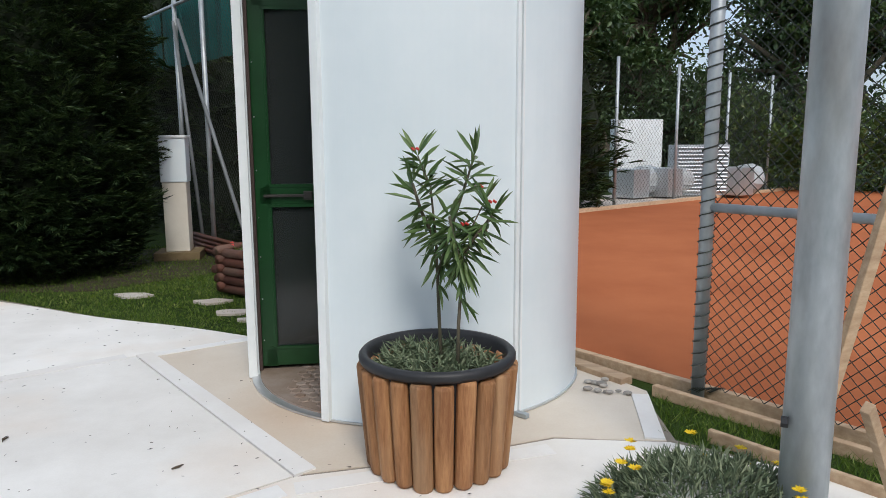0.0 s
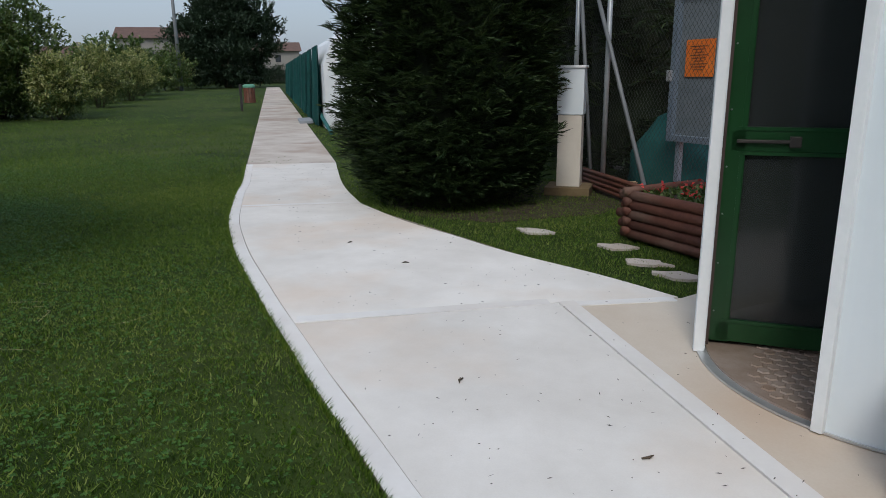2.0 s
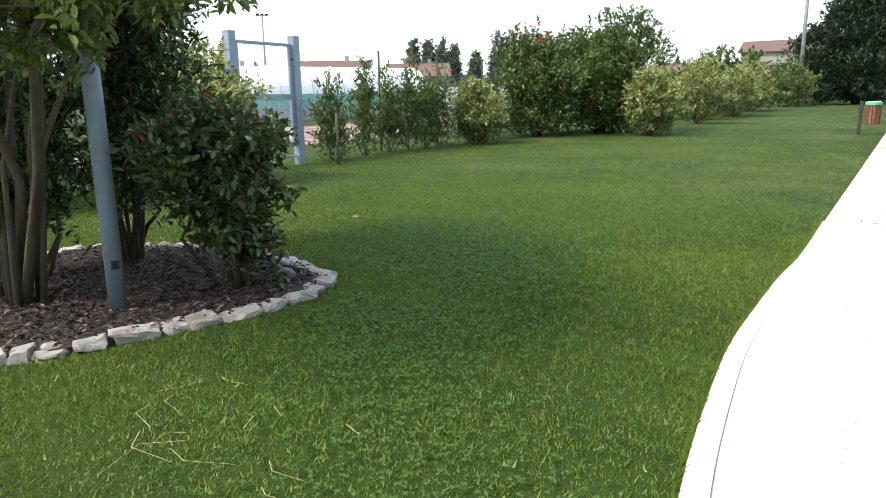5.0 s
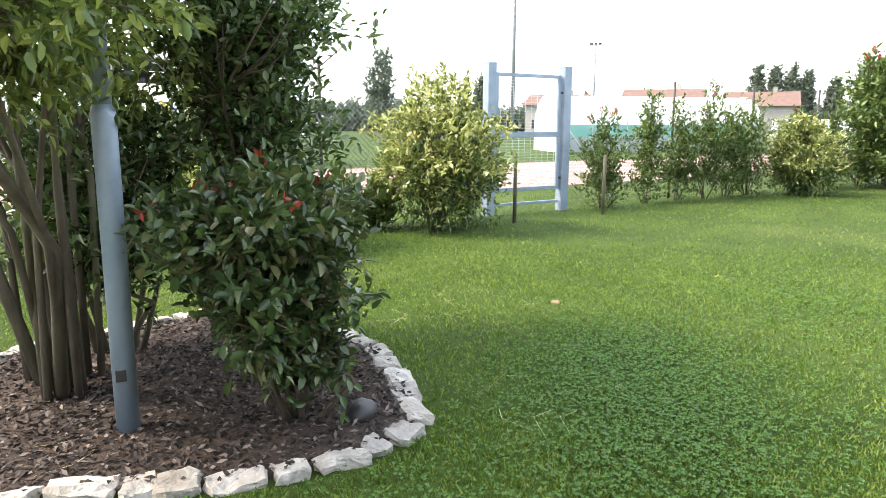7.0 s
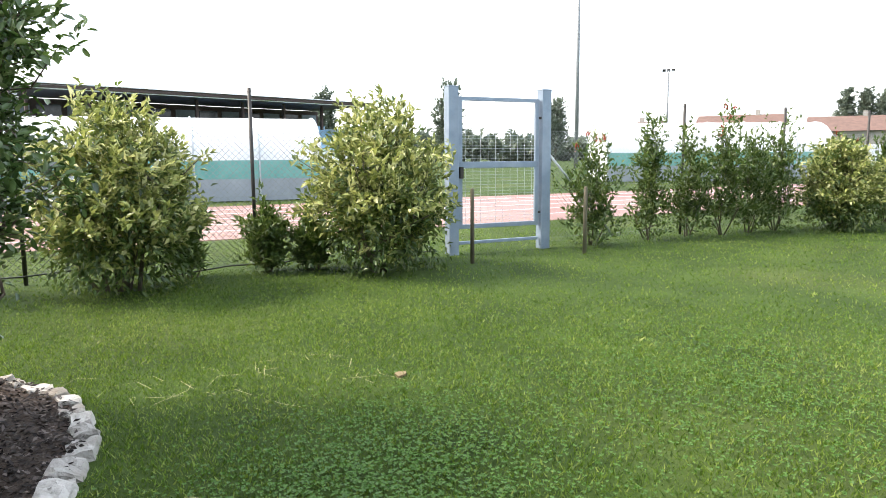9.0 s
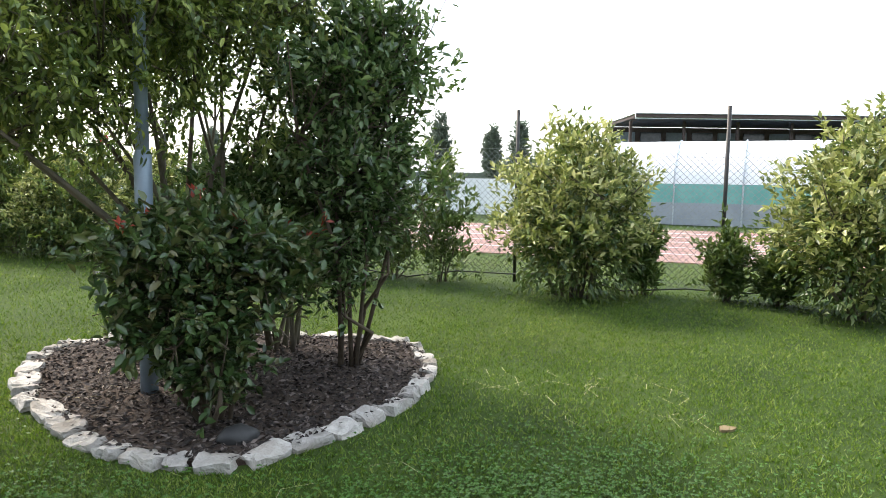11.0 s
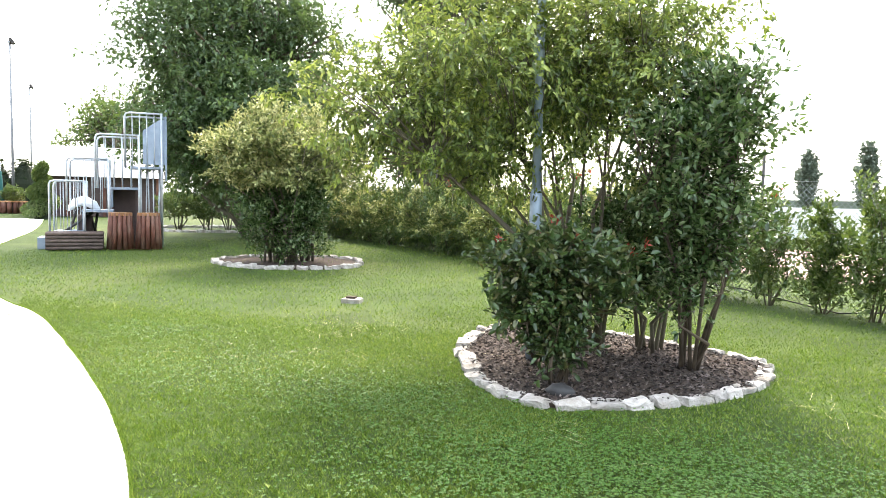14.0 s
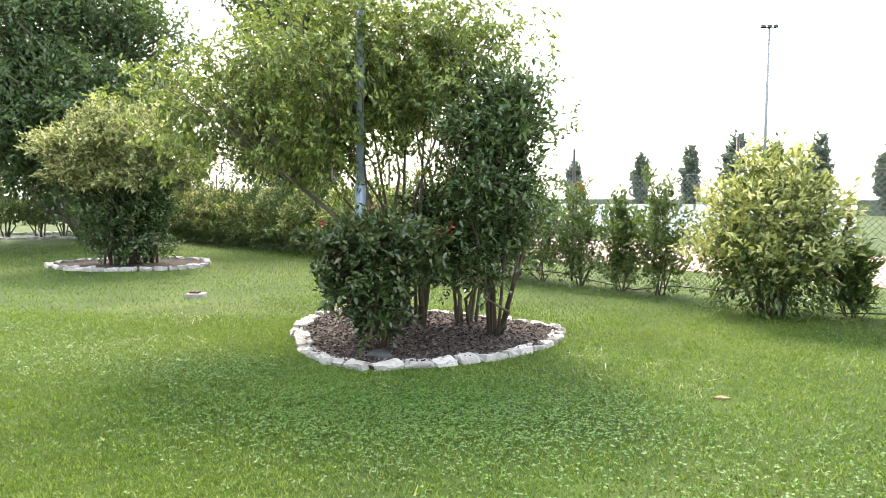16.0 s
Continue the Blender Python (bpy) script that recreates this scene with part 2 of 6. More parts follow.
tree_leaf = foliage("tree_leaf", [(0.020, 0.045, 0.018), (0.045, 0.085, 0.034), (0.095, 0.15, 0.062)], 0.45, 0.28, (0.22, 0.34, 0.08), 0.4)
cream_leaf = foliage("cream_edged_leaf", [(0.05, 0.085, 0.025), (0.16, 0.20, 0.06), (0.36, 0.38, 0.15), (0.58, 0.57, 0.30)], 0.4, 0.28, (0.28, 0.31, 0.11), 0.4)
# distance haze is put into this leaf colour as a pale grey-green
haze_tinted_leaf = foliage("haze_tinted_leaf", [(0.10, 0.125, 0.10), (0.16, 0.19, 0.15)], 0.7, 0.2, (0.16, 0.22, 0.12), 0.2)
far_leaf = foliage("far_leaf", [(0.014, 0.030, 0.016), (0.032, 0.055, 0.03)], 0.6, 0.12, (0.08, 0.14, 0.05), 0.25)
olea = foliage("oleander_leaf", [(0.04, 0.085, 0.03), (0.085, 0.15, 0.05), (0.15, 0.22, 0.08)], 0.38, 0.2, (0.25, 0.36, 0.08), 0.4)
grey_leaf = foliage("grey_green_leaf", [(0.085, 0.12, 0.065), (0.17, 0.215, 0.13), (0.29, 0.33, 0.21)], 0.6, 0.15, (0.3, 0.36, 0.2), 0.3)
petal_y = foliage("yellow_petal", [(0.75, 0.50, 0.01), (0.85, 0.62, 0.02)], 0.5, 0.2, (0.8, 0.6, 0.02))
petal_r = foliage("red_petal", [(0.5, 0.03, 0.03), (0.7, 0.08, 0.06)], 0.5, 0.2, (0.7, 0.1, 0.06))
shade_core = surface("shaded_inside", (0.006, 0.012, 0.005), (0.016, 0.024, 0.010), 10, 60, 0.95)
tarp_white = surface("white_tarpaulin", (0.66, 0.70, 0.72), (0.80, 0.82, 0.83), 0.8, 8, 0.5, bump=0.2, depth=0.02, c3=(0.58, 0.64, 0.67), stain=0.4)
tarp_teal = surface("teal_tarpaulin", (0.10, 0.30, 0.27), (0.18, 0.40, 0.36), 1.2, 12, 0.55)
tarp_grey = surface("grey_tarpaulin", (0.22, 0.25, 0.28), (0.32, 0.35, 0.38), 1.2, 12, 0.6)
teal_cloth = surface("teal_netting", (0.008, 0.075, 0.072), (0.020, 0.135, 0.125), 2.5, 40, 0.7, bump=0.5, depth=0.02)
wire_dark = surface("dark_fence_wire", (0.03, 0.035, 0.03), (0.07, 0.08, 0.07), 30, 90, 0.6, 0.3, bump=0)
wire_grey = surface("zinc_fence_wire", (0.22, 0.24, 0.24), (0.34, 0.36, 0.36), 30, 90, 0.5, 0.5, bump=0)
orange_paper = surface("orange_notice", (0.75, 0.17, 0.02), (0.82, 0.22, 0.03), 6, 60, 0.7, bump=0.05)
yellow_paper = surface("yellow_notice", (0.75, 0.55, 0.05), (0.8, 0.62, 0.08), 6, 60, 0.7, bump=0.05)
board_back = surface("notice_board", (0.13, 0.16, 0.18), (0.19, 0.22, 0.24), 4, 30, 0.5, bump=0.03)
plaster = surface("rendered_wall", (0.62, 0.58, 0.50), (0.72, 0.68, 0.60), 2, 40, 0.85, bump=0.2, c3=(0.45, 0.22, 0.10), stain=0.4)
house_wall = surface("pale_house_wall", (0.22, 0.21, 0.195), (0.30, 0.29, 0.265), 0.6, 10, 0.85)
roof_tile = surface("clay_roof_tile", (0.10, 0.062, 0.050), (0.15, 0.092, 0.075), 1.5, 14, 0.85)
pale_roof = surface("pale_roof_sheet", (0.62, 0.58, 0.57), (0.74, 0.70, 0.69), 2.0, 20, 0.7, c3=(0.6, 0.45, 0.42), stain=0.4)
dark_wall = surface("dark_board", (0.045, 0.03, 0.028), (0.08, 0.055, 0.05), 3, 30, 0.7)
sandy = surface("sandy_soil", (0.13, 0.09, 0.045), (0.20, 0.15, 0.08), 9, 80, 0.95)
seat_blue = surface("blue_seat", (0.22, 0.42, 0.60), (0.30, 0.50, 0.66), 2, 20, 0.5)
pane_dark = surface("dark_window", (0.02, 0.025, 0.03), (0.05, 0.06, 0.07), 2, 20, 0.1, bump=0)
door_glass = glassy("wired_smoked_glass", (0.03, 0.035, 0.035), 0.12, 0.72)
plastic_film = glassy("clear_plastic_film", (0.7, 0.74, 0.76), 0.25, 0.6)
bin_green = surface("bin_lid_green", (0.10, 0.30, 0.20), (0.16, 0.38, 0.27), 5, 50, 0.5)
hose_mat = surface("irrigation_hose", (0.015, 0.015, 0.015), (0.03, 0.03, 0.03), 10, 80, 0.5)
pale_pipe = surface("pale_hose", (0.5, 0.45, 0.38), (0.65, 0.6, 0.52), 10, 80, 0.5)


# ---- building helpers ----
def thing(name, place, label, category, group="", kind="", turn=0.0):
    ob = new(name)
    ob.empty_display_size = 0.2
    ob.matrix_basis = pose(place[0], place[1], place[2] if len(place) > 2 else 0.0, 0, 0, turn)
    return tagged(ob, label, category, group, kind)


def finish(name, me, material, parent=None, label="", smooth=False):
    me.materials.append(material)
    if smooth and len(me.polygons):
        me.polygons.foreach_set("use_smooth", np.ones(len(me.polygons), dtype=bool))
    ob = new(name, me)
    ob.parent = parent
    return tagged(ob, label)


def part(name, bm, material, parent=None, label="", smooth=False):
    me = bpy.data.meshes.new(name)
    bm.to_mesh(me)
    bm.free()
    return finish(name, me, material, parent, label, smooth)


def part_np(name, V, F, material, parent=None, label="", smooth=False):
    me = bpy.data.meshes.new(name)
    n, k = F.shape
    me.vertices.add(len(V))
    me.vertices.foreach_set("co", V.astype(np.float32).ravel())
    me.loops.add(n * k)
    me.loops.foreach_set("vertex_index", F.astype(np.int32).ravel())
    me.polygons.add(n)
    me.polygons.foreach_set("loop_start", np.arange(0, n * k, k, dtype=np.int32))
    me.update(calc_edges=True)
    return finish(name, me, material, parent, label, smooth)


def box(bm, centre, size, turn=0.0, bevel=0.0, m=None):
    made = bmesh.ops.create_cube(bm, size=1.0)["verts"]
    t = m if m is not None else pose(*centre, 0, 0, turn)
    bmesh.ops.transform(bm, matrix=t @ Matrix.Diagonal((*size, 1)), verts=made)
    if bevel:
        edges = {e for v in made for e in v.link_edges}
        bmesh.ops.bevel(bm, geom=list(edges), offset=bevel, segments=2, affect="EDGES", profile=0.6)


def tube(bm, pts, radii, seg=6, closed_ends=True):
    pts = [Vector(p) for p in pts]
    if not isinstance(radii, (list, tuple)):
        radii = [radii] * len(pts)
    rings = []
    side = None
    for i, p in enumerate(pts):
        d = (pts[min(i + 1, len(pts) - 1)] - pts[max(i - 1, 0)]).normalized()
        if side is None:
            side = d.orthogonal().normalized()
        side = (side - d * side.dot(d))
        side = side.normalized() if side.length > 1e-6 else d.orthogonal().normalized()
        up = d.cross(side)
        rings.append([bm.verts.new(p + (side * math.cos(a) + up * math.sin(a)) * radii[i]) for a in (2 * math.pi * k / seg for k in range(seg))])
    for a, b in zip(rings, rings[1:]):
        for k in range(seg):
            bm.faces.new((a[k], a[(k + 1) % seg], b[(k + 1) % seg], b[k]))
    if closed_ends:
        bm.faces.new(rings[0][::-1])
        bm.faces.new(rings[-1])


def prism(bm, outline, z0, z1, bevel=0.0):
    """An upright block over a plan outline (counter-clockwise)."""
    area = sum(a[0] * b[1] - b[0] * a[1] for a, b in zip(outline, outline[1:] + outline[:1]))
    if area < 0:
        outline = outline[::-1]
    lo = [bm.verts.new((x, y, z0)) for x, y in outline]
    hi = [bm.verts.new((x, y, z1)) for x, y in outline]
    n = len(outline)
    bm.faces.new(hi)
    bm.faces.new(lo[::-1])
    for i in range(n):
        bm.faces.new((lo[i], lo[(i + 1) % n], hi[(i + 1) % n], hi[i]))


def unit(v):
    return v / np.maximum(np.linalg.norm(v, axis=1, keepdims=True), 1e-9)


def leaf_mesh(P, D, L, W, rng, droop=0.25, fold=0.25, oval=False):
    """Folded leaves with a drooping tip: four corners, two triangles each."""
    n = len(P)
    D = unit(D)
    R = rng.normal(size=(n, 3)) * 0.5 + np.array([0, 0, 1.0])
    S = unit(np.cross(D, R))
    U = np.cross(S, D)
    L, W = np.broadcast_to(L, n)[:, None], np.broadcast_to(W, n)[:, None]
    mid = P + D * L * 0.45
    tip = P + D * L - U * L * droop
    if oval:
        V = [P]
        for f, g in ((0.3, 0.46), (0.68, 0.44)):
            c = P + D * L * f - U * L * droop * f * f
            V += [c + S * W * g + U * W * fold * 0.8, c - S * W * g + U * W * fold * 0.8]
        V = np.stack([V[0], V[1], V[3], tip, V[4], V[2]], 1).reshape(-1, 3)
        base = np.arange(n)[:, None] * 6
        return V, np.concatenate([base + np.array([[0, 3, 2, 1]]), base + np.array([[0, 5, 4, 3]])], 0)
    lf = mid + S * W * 0.5 + U * W * fold
    rt = mid - S * W * 0.5 + U * W * fold
    V = np.stack([P, lf, tip, rt], 1).reshape(-1, 3)
    base = np.arange(n)[:, None] * 4
    F = np.concatenate([base + np.array([[0, 2, 1]]), base + np.array([[0, 3, 2]])], 0)
    return V, F


def join_np(items):
    V, F, k = [], [], 0
    for v, f in items:
        V.append(v)
        F.append(f + k)
        k += len(v)
    return np.concatenate(V), np.concatenate(F)


def crown_clusters(blobs, n, rng, shell=0.55, rough=0.16):
    """Points and outward ways inside a union of ellipsoids, thicker near the skin, with a lumpy outline."""
    vol = np.array([b[3] * b[4] * b[5] for b in blobs])
    pick = rng.choice(len(blobs), n, p=vol / vol.sum())
    B = np.array(blobs)[pick]
    d = unit(rng.normal(size=(n, 3)))
    r = shell + (1 - shell) * rng.random(n) ** 0.6
    lump = 1 + rough * (np.sin(d[:, 0] * 5 + pick) * np.cos(d[:, 1] * 6 - pick) + np.sin(d[:, 2] * 7 + pick * 2)) + rng.normal(size=n) * rough * 0.45
    out = d * B[:, 3:6] * (r * lump)[:, None]
    return B[:, :3] + out, unit(out / (B[:, 3:6] ** 2))


def shrub(name, place, blobs, clusters, per, length, width, material, label, category, group="", seed=1, stems=7, stem_r=0.018, wood=bark, spread=0.25, shell=0.5, lift=0.35, shoots=None, shoot_count=0, rough=0.16, cluster_r=0.07, twigs=40, droop=0.25, kink=0.12, heavy=1.0, oval=False):
    """A shrub or tree: branching stems, and a crown of many single leaves in tufts."""
    rng = np.random.default_rng(seed)
    top = thing(name, place, label, category, group)
    C, O = crown_clusters(blobs, clusters, rng, shell, rough)
    C[:, 2] = np.maximum(C[:, 2], 0.06)
    # leaves sit along short shoots
    way = unit(O * 0.8 + rng.normal(size=O.shape) * 0.55 + np.array([0, 0, lift * 1.4]))
    reach = cluster_r * (2.0 + 2.2 * rng.random((clusters, 1)))
    along = np.tile(np.linspace(-0.55, 0.5, per), clusters)[:, None]
    P = np.repeat(C, per, 0) + np.repeat(way * reach, per, 0) * along + rng.normal(size=(clusters * per, 3)) * cluster_r * 0.22
    D = np.repeat(way, per, 0) * 0.75 + rng.normal(size=(clusters * per, 3)) * 0.6 + np.array([0, 0, lift])
    P[:, 2] = np.maximum(P[:, 2], 0.03)
    s = 0.7 + 0.6 * rng.random(len(P))
    V, F = leaf_mesh(P, D, length * s, width * s, rng, droop, oval=oval)
    part_np("crown", V, F, material, top)
    if oval:
        side = unit(np.cross(way, rng.normal(size=way.shape))) * 0.0035
        A, B = C - way * reach * 0.9, C + way * reach * 0.5
        V = np.stack([A - side, A + side, B], 1).reshape(-1, 3)
        tagged(part_np("twig_spray", V, np.arange(len(V)).reshape(-1, 3), wood, top), kind="stuff")
    if shoots is not None:
        hi = np.argsort(-(C[:, 2] + rng.random(clusters) * 0.9))[:shoot_count]
        for h in hi:
            Q = C[h] + O[h] * 0.06 + rng.normal(size=(7, 3)) * 0.025
            V, F = leaf_mesh(Q, O[h] * 0.4 + rng.normal(size=(7, 3)) * 0.5 + np.array([0, 0, 0.7]), length * 0.8, width * 0.7, rng, 0.1)
            part_np("young_shoot", V, F, shoots, top, "red young shoot")
    bm = bmesh.new()
    tops = C[rng.choice(clusters, stems, replace=False)]
    order = np.argsort(tops[:, 2])
    mains = []
    for k in order:
        e = tops[k]
        a = math.atan2(e[1], e[0]) + rng.normal() * 0.3
        st = np.array([math.cos(a), math.sin(a), 0]) * spread * rng.random()
        m1 = st + (e - st) * np.array([0.17, 0.17, 0.36]) + np.array([rng.normal() * kink, rng.normal() * kink, 0.08])
        m2 = st + (e - st) * np.array([0.52, 0.52, 0.72]) + np.array([rng.normal() * kink, rng.normal() * kink, 0.05])
        st[2] = -0.08
        r0 = stem_r * (heavy if len(mains) < 6 else 1.0)
        tube(bm, [st, m1, m2, e], [r0, r0 * 0.8, r0 * 0.5, stem_r * 0.2], 8)
        if oval:
            part("stem", bm, wood, top, smooth=True)
            bm = bmesh.new()
        mains += [m1, m2]
    mains = np.array(mains)
    if oval:
        bm.free()
    else:
        part("trunk", bm, wood, top, smooth=True)
    bm = bmesh.new()
    for k in rng.choice(clusters, min(twigs, clusters), replace=False):
        e = C[k]
        j = np.argmin(np.linalg.norm(mains - e, axis=1))
        s0 = mains[j]
        md = (s0 + e) / 2 + rng.normal(size=3) * 0.04
        tube(bm, [s0, md, e], [stem_r * 0.4, stem_r * 0.28, stem_r * 0.12], 4)
    tagged(part("branchwork", bm, wood, top, smooth=True), kind="stuff")
    return top


def cypress_tree(name, place, radius, height, sprays, label, group="", seed=3, base=0.25, low=1.25, length=0.2):
    """A dense conifer: flat drooping sprays over a solid core coloured dark for shade."""
    rng = np.random.default_rng(seed)
    top = thing(name, place, label, "tree", group)
    def skirt(zz):
        h = (zz - base) / (height - base)
        return radius * np.clip(0.78 + h * 2.2, 0, 1) * np.clip((1 - h) * 1.9, 0.03, 1) ** 0.8
    # branch ends, each a tuft of sprays fanning out and slightly up
    per = 13
    nb = max(8, sprays // per)
    bz = base + (height - base) * rng.random(nb) ** low
    ba = rng.random(nb) * 2 * math.pi
    br = skirt(bz) * (0.97 + 0.05 * np.sin(ba * 5 + bz * 3.1) + rng.normal(size=nb) * 0.05)
    tip = np.stack([np.cos(ba) * br, np.sin(ba) * br, bz], 1)
    way = unit(np.stack([np.cos(ba), np.sin(ba), 0.38 + rng.normal(size=nb) * 0.22], 1) + rng.normal(size=(nb, 3)) * 0.22)
    side = unit(np.cross(way, np.array([0, 0, 1.0]) + rng.normal(size=(nb, 3)) * 0.25))
    n = nb * per
    tip, way, side = np.repeat(tip, per, 0), np.repeat(way, per, 0), np.repeat(side, per, 0)
    back = rng.random(n)[:, None] * length * 2.6
    fan = rng.uniform(-1, 1, n)[:, None]
    P = tip - way * back + side * fan * (0.25 + 0.35 * back / length) * length + rng.normal(size=(n, 3)) * length * 0.16
    out = unit(way + side * fan * 0.75 + rng.normal(size=(n, 3)) * 0.22)
    sd = unit(np.cross(out, np.array([0, 0, 1.0]) + rng.normal(size=(n, 3)) * 0.3))
    items = []
    for k, (f, g, s, o) in enumerate(((1.0, 0.0, 1.0, 0.1), (0.8, 0.6, 0.55, 0.1), (0.8, -0.6, 0.55, 0.18), (0.85, 0.55, 0.5, 0.38), (0.85, -0.55, 0.5, 0.46), (0.9, 0.45, 0.36, 0.64), (0.9, -0.45, 0.36, 0.7))):
        items.append(leaf_mesh(P + out * length * o, out * f + sd * g, length * s * (0.75 + 0.5 * rng.random(n)), length * 0.085, rng, 0.15, 0.1))
    V, F = join_np(items)
    part_np("crown", V, F, cypress, top)
    # opaque core blocks the view through, near black for the shade inside
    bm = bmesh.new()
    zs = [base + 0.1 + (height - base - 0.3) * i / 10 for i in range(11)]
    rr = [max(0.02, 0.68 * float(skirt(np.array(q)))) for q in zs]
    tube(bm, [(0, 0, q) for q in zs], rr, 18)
    part("heartwood", bm, shade_core, top, "solid filler core, dark for the shade between branches")
    bm = bmesh.new()
    tube(bm, [(0, 0, -0.1), (0.02, 0, base + 0.4)], [0.09, 0.07], 10)
    part("trunk", bm, dark_bark, top)
    return top


def chain_link(p0, p1, z0, z1, cell, r, flat=False):
    """Zigzag wires of a chain-link fence between two plan points."""
    p0, p1 = np.array((*p0, 0.0)), np.array((*p1, 0.0))
    length = np.linalg.norm(p1 - p0)
    d = (p1 - p0) / length
    nrm = np.array((-d[1], d[0], 0.0))
    h = cell / 2
    cols, rows = int(length / h), int((z1 - z0) / h)
    c, k = np.meshgrid(np.arange(cols), np.arange(rows + 1), indexing="ij")
    s = (c + (k + c) % 2) * h
    pts = p0 + d * s[..., None] + nrm * (r * np.where(k % 2, 1, -1))[..., None] + np.array((0, 0, 1.0)) * (z0 + k * h)[..., None]
    a, b = pts[:, :-1].reshape(-1, 3), pts[:, 1:].reshape(-1, 3)
    w = unit(np.cross(b - a, nrm)) * r
    q = nrm * r
    if flat:
        return np.stack([a + w, b + w, b - w, a - w], 1).reshape(-1, 3), np.arange(len(a) * 4).reshape(-1, 4)
    V = np.stack([a + w, b + w, b - w, a - w, a + q, b + q, b - q, a - q], 1).reshape(-1, 3)
    i = np.arange(len(a))[:, None] * 8
    return V, np.concatenate([i + np.array([[0, 1, 2, 3]]), i + np.array([[4, 5, 6, 7]])], 0)


# ---- ground ----
FENCE_O, FENCE_D, FENCE_N = np.array((-12.5, -2.0)), np.array((-0.73, 0.683)), np.array((-0.683, -0.73))
COURT_O, COURT_D, COURT_N = np.array((1.27, 3.87)), np.array((-0.666, 0.746)), np.array((0.746, 0.666))


def by_fence(s, n=0.0):
    """A plan point s metres along the sports-field fence and n metres beyond it."""
    return tuple(FENCE_O + FENCE_D * s + FENCE_N * n)


def by_court(s, n=0.0):
    """A plan point s metres along the tennis-court fence and n metres into the court."""
    return tuple(COURT_O + COURT_D * s + COURT_N * n)


LAWN_Z = -0.02
bm = bmesh.new()
bmesh.ops.create_grid(bm, x_segments=40, y_segments=40, size=1500)
bmesh.ops.translate(bm, verts=bm.verts, vec=(0, 0, LAWN_Z))
tagged(part("ground", bm, lawn_mat), "mown green lawn reaching to the horizon", "ground", kind="structure")

bm = bmesh.new()
prism(bm, [by_court(6.6, 0.12), by_court(-3.2, 0.12), (5.6, 1.7), (8.3, -0.4), (10.6, -2.6), (22.6, 8.1), by_court(6.6, 17)], -0.1, -0.006)
tagged(part("clay_court", bm, clay), "orange-red clay tennis court surface, swept smooth", "court", kind="structure")
# clay dulled by distant haze, imitated with the track's pinkish colour
bm = bmesh.new()
prism(bm, [(14.2, -5.2), (20.4, -11.9), (28.8, -19.4), (37.8, -28.8), (50.4, -41.5), (76, -17), (40, 17)], -0.1, -0.008)
tagged(part("far_court", bm, track_mat), "pinkish clay courts along the path, haze painted into the colour", "court", kind="structure")
bm = bmesh.new()
prism(bm, [by_fence(-60, 3.6), by_fence(90, 3.6), by_fence(90, 12.6), by_fence(-60, 12.6)], -0.06, -0.008)
tagged(part("running_track", bm, track_mat), "faded pink-red running track beyond the fence", "track", kind="structure")
bm = bmesh.new()
for k in range(1, 6):
    prism(bm, [by_fence(-60, 3.6 + 1.5 * k), by_fence(90, 3.6 + 1.5 * k), by_fence(90, 3.66 + 1.5 * k), by_fence(-60, 3.66 + 1.5 * k)], -0.02, -0.004)
tagged(part("track_line", bm, strip_white), "thin white lane lines on the running track", "marking", kind="structure")

# ---- pavement: slabs between the lawn edge and the court side ----
LAWN_EDGE = [(24.5, -21.2), (18.9, -16.0), (14.4, -11.6), (10.0, -6.8), (7.9, -4.65), (5.8, -2.7), (3.4, -0.72), (1.7, 0.40), (0.0, 1.34), (-0.8, 1.70), (-1.60, 2.17), (-2.2, 2.59), (-2.7, 2.94), (-3.12, 3.25), (-3.6, 3.60), (-4.1, 3.98), (-4.75, 4.48), (-5.36, 5.00), (-5.82, 5.42), (-6.3, 5.92), (-7.0, 6.68), (-7.44, 7.20), (-8.05, 7.86), (-8.85, 8.70)]
COURT_EDGE = [(26.2, -19.6), (20.5, -14.3), (16.2, -10.1), (12.3, -6.2), (9.7, -3.6), (7.4, -1.3), (4.8, 0.8), (3.2, 1.95), (1.5, 3.0)]


def smooth_line(pts, per=4):
    """A soft curve through plan points."""
    P = [np.array(p) for p in pts]
    P = [2 * P[0] - P[1]] + P + [2 * P[-1] - P[-2]]
    out = []
    for i in range(1, len(P) - 2):
        for k in range(per):
            t = k / per
            a, b, c, d = P[i - 1:i + 3]
            out.append(tuple(0.5 * (2 * b + (c - a) * t + (2 * a - 5 * b + 4 * c - d) * t * t + (3 * b - a - 3 * c + d) * t ** 3)))
    return out + [tuple(P[-2])]


pavement = thing("pavement", (0, 0, 0), "pale brushed concrete footpath with trowelled edges", "path", kind="structure")
edge = smooth_line(LAWN_EDGE)
band_in = []
for i, p in enumerate(edge):
    a, b = np.array(edge[max(i - 1, 0)]), np.array(edge[min(i + 1, len(edge) - 1)])
    d = (b - a) / np.linalg.norm(b - a)
    band_in.append(tuple(np.array(p) + np.array((d[1], -d[0])) * 0.10))


def near_index(q, line):
    return min(range(len(line)), key=lambda i: (line[i][0] - q[0]) ** 2 + (line[i][1] - q[1]) ** 2)


def slab(outline, material=concrete, z=0.0, name="slab"):
    bm = bmesh.new()
    prism(bm, [tuple(p) for p in outline], -0.09, z)
    return part(name, bm, material, pavement)


def inset(poly, g=0.004):
    c = np.mean(np.array(poly), 0)
    return [tuple(np.array(p) + (c - np.array(p)) / max(np.linalg.norm(c - np.array(p)), 1e-6) * g) for p in poly]


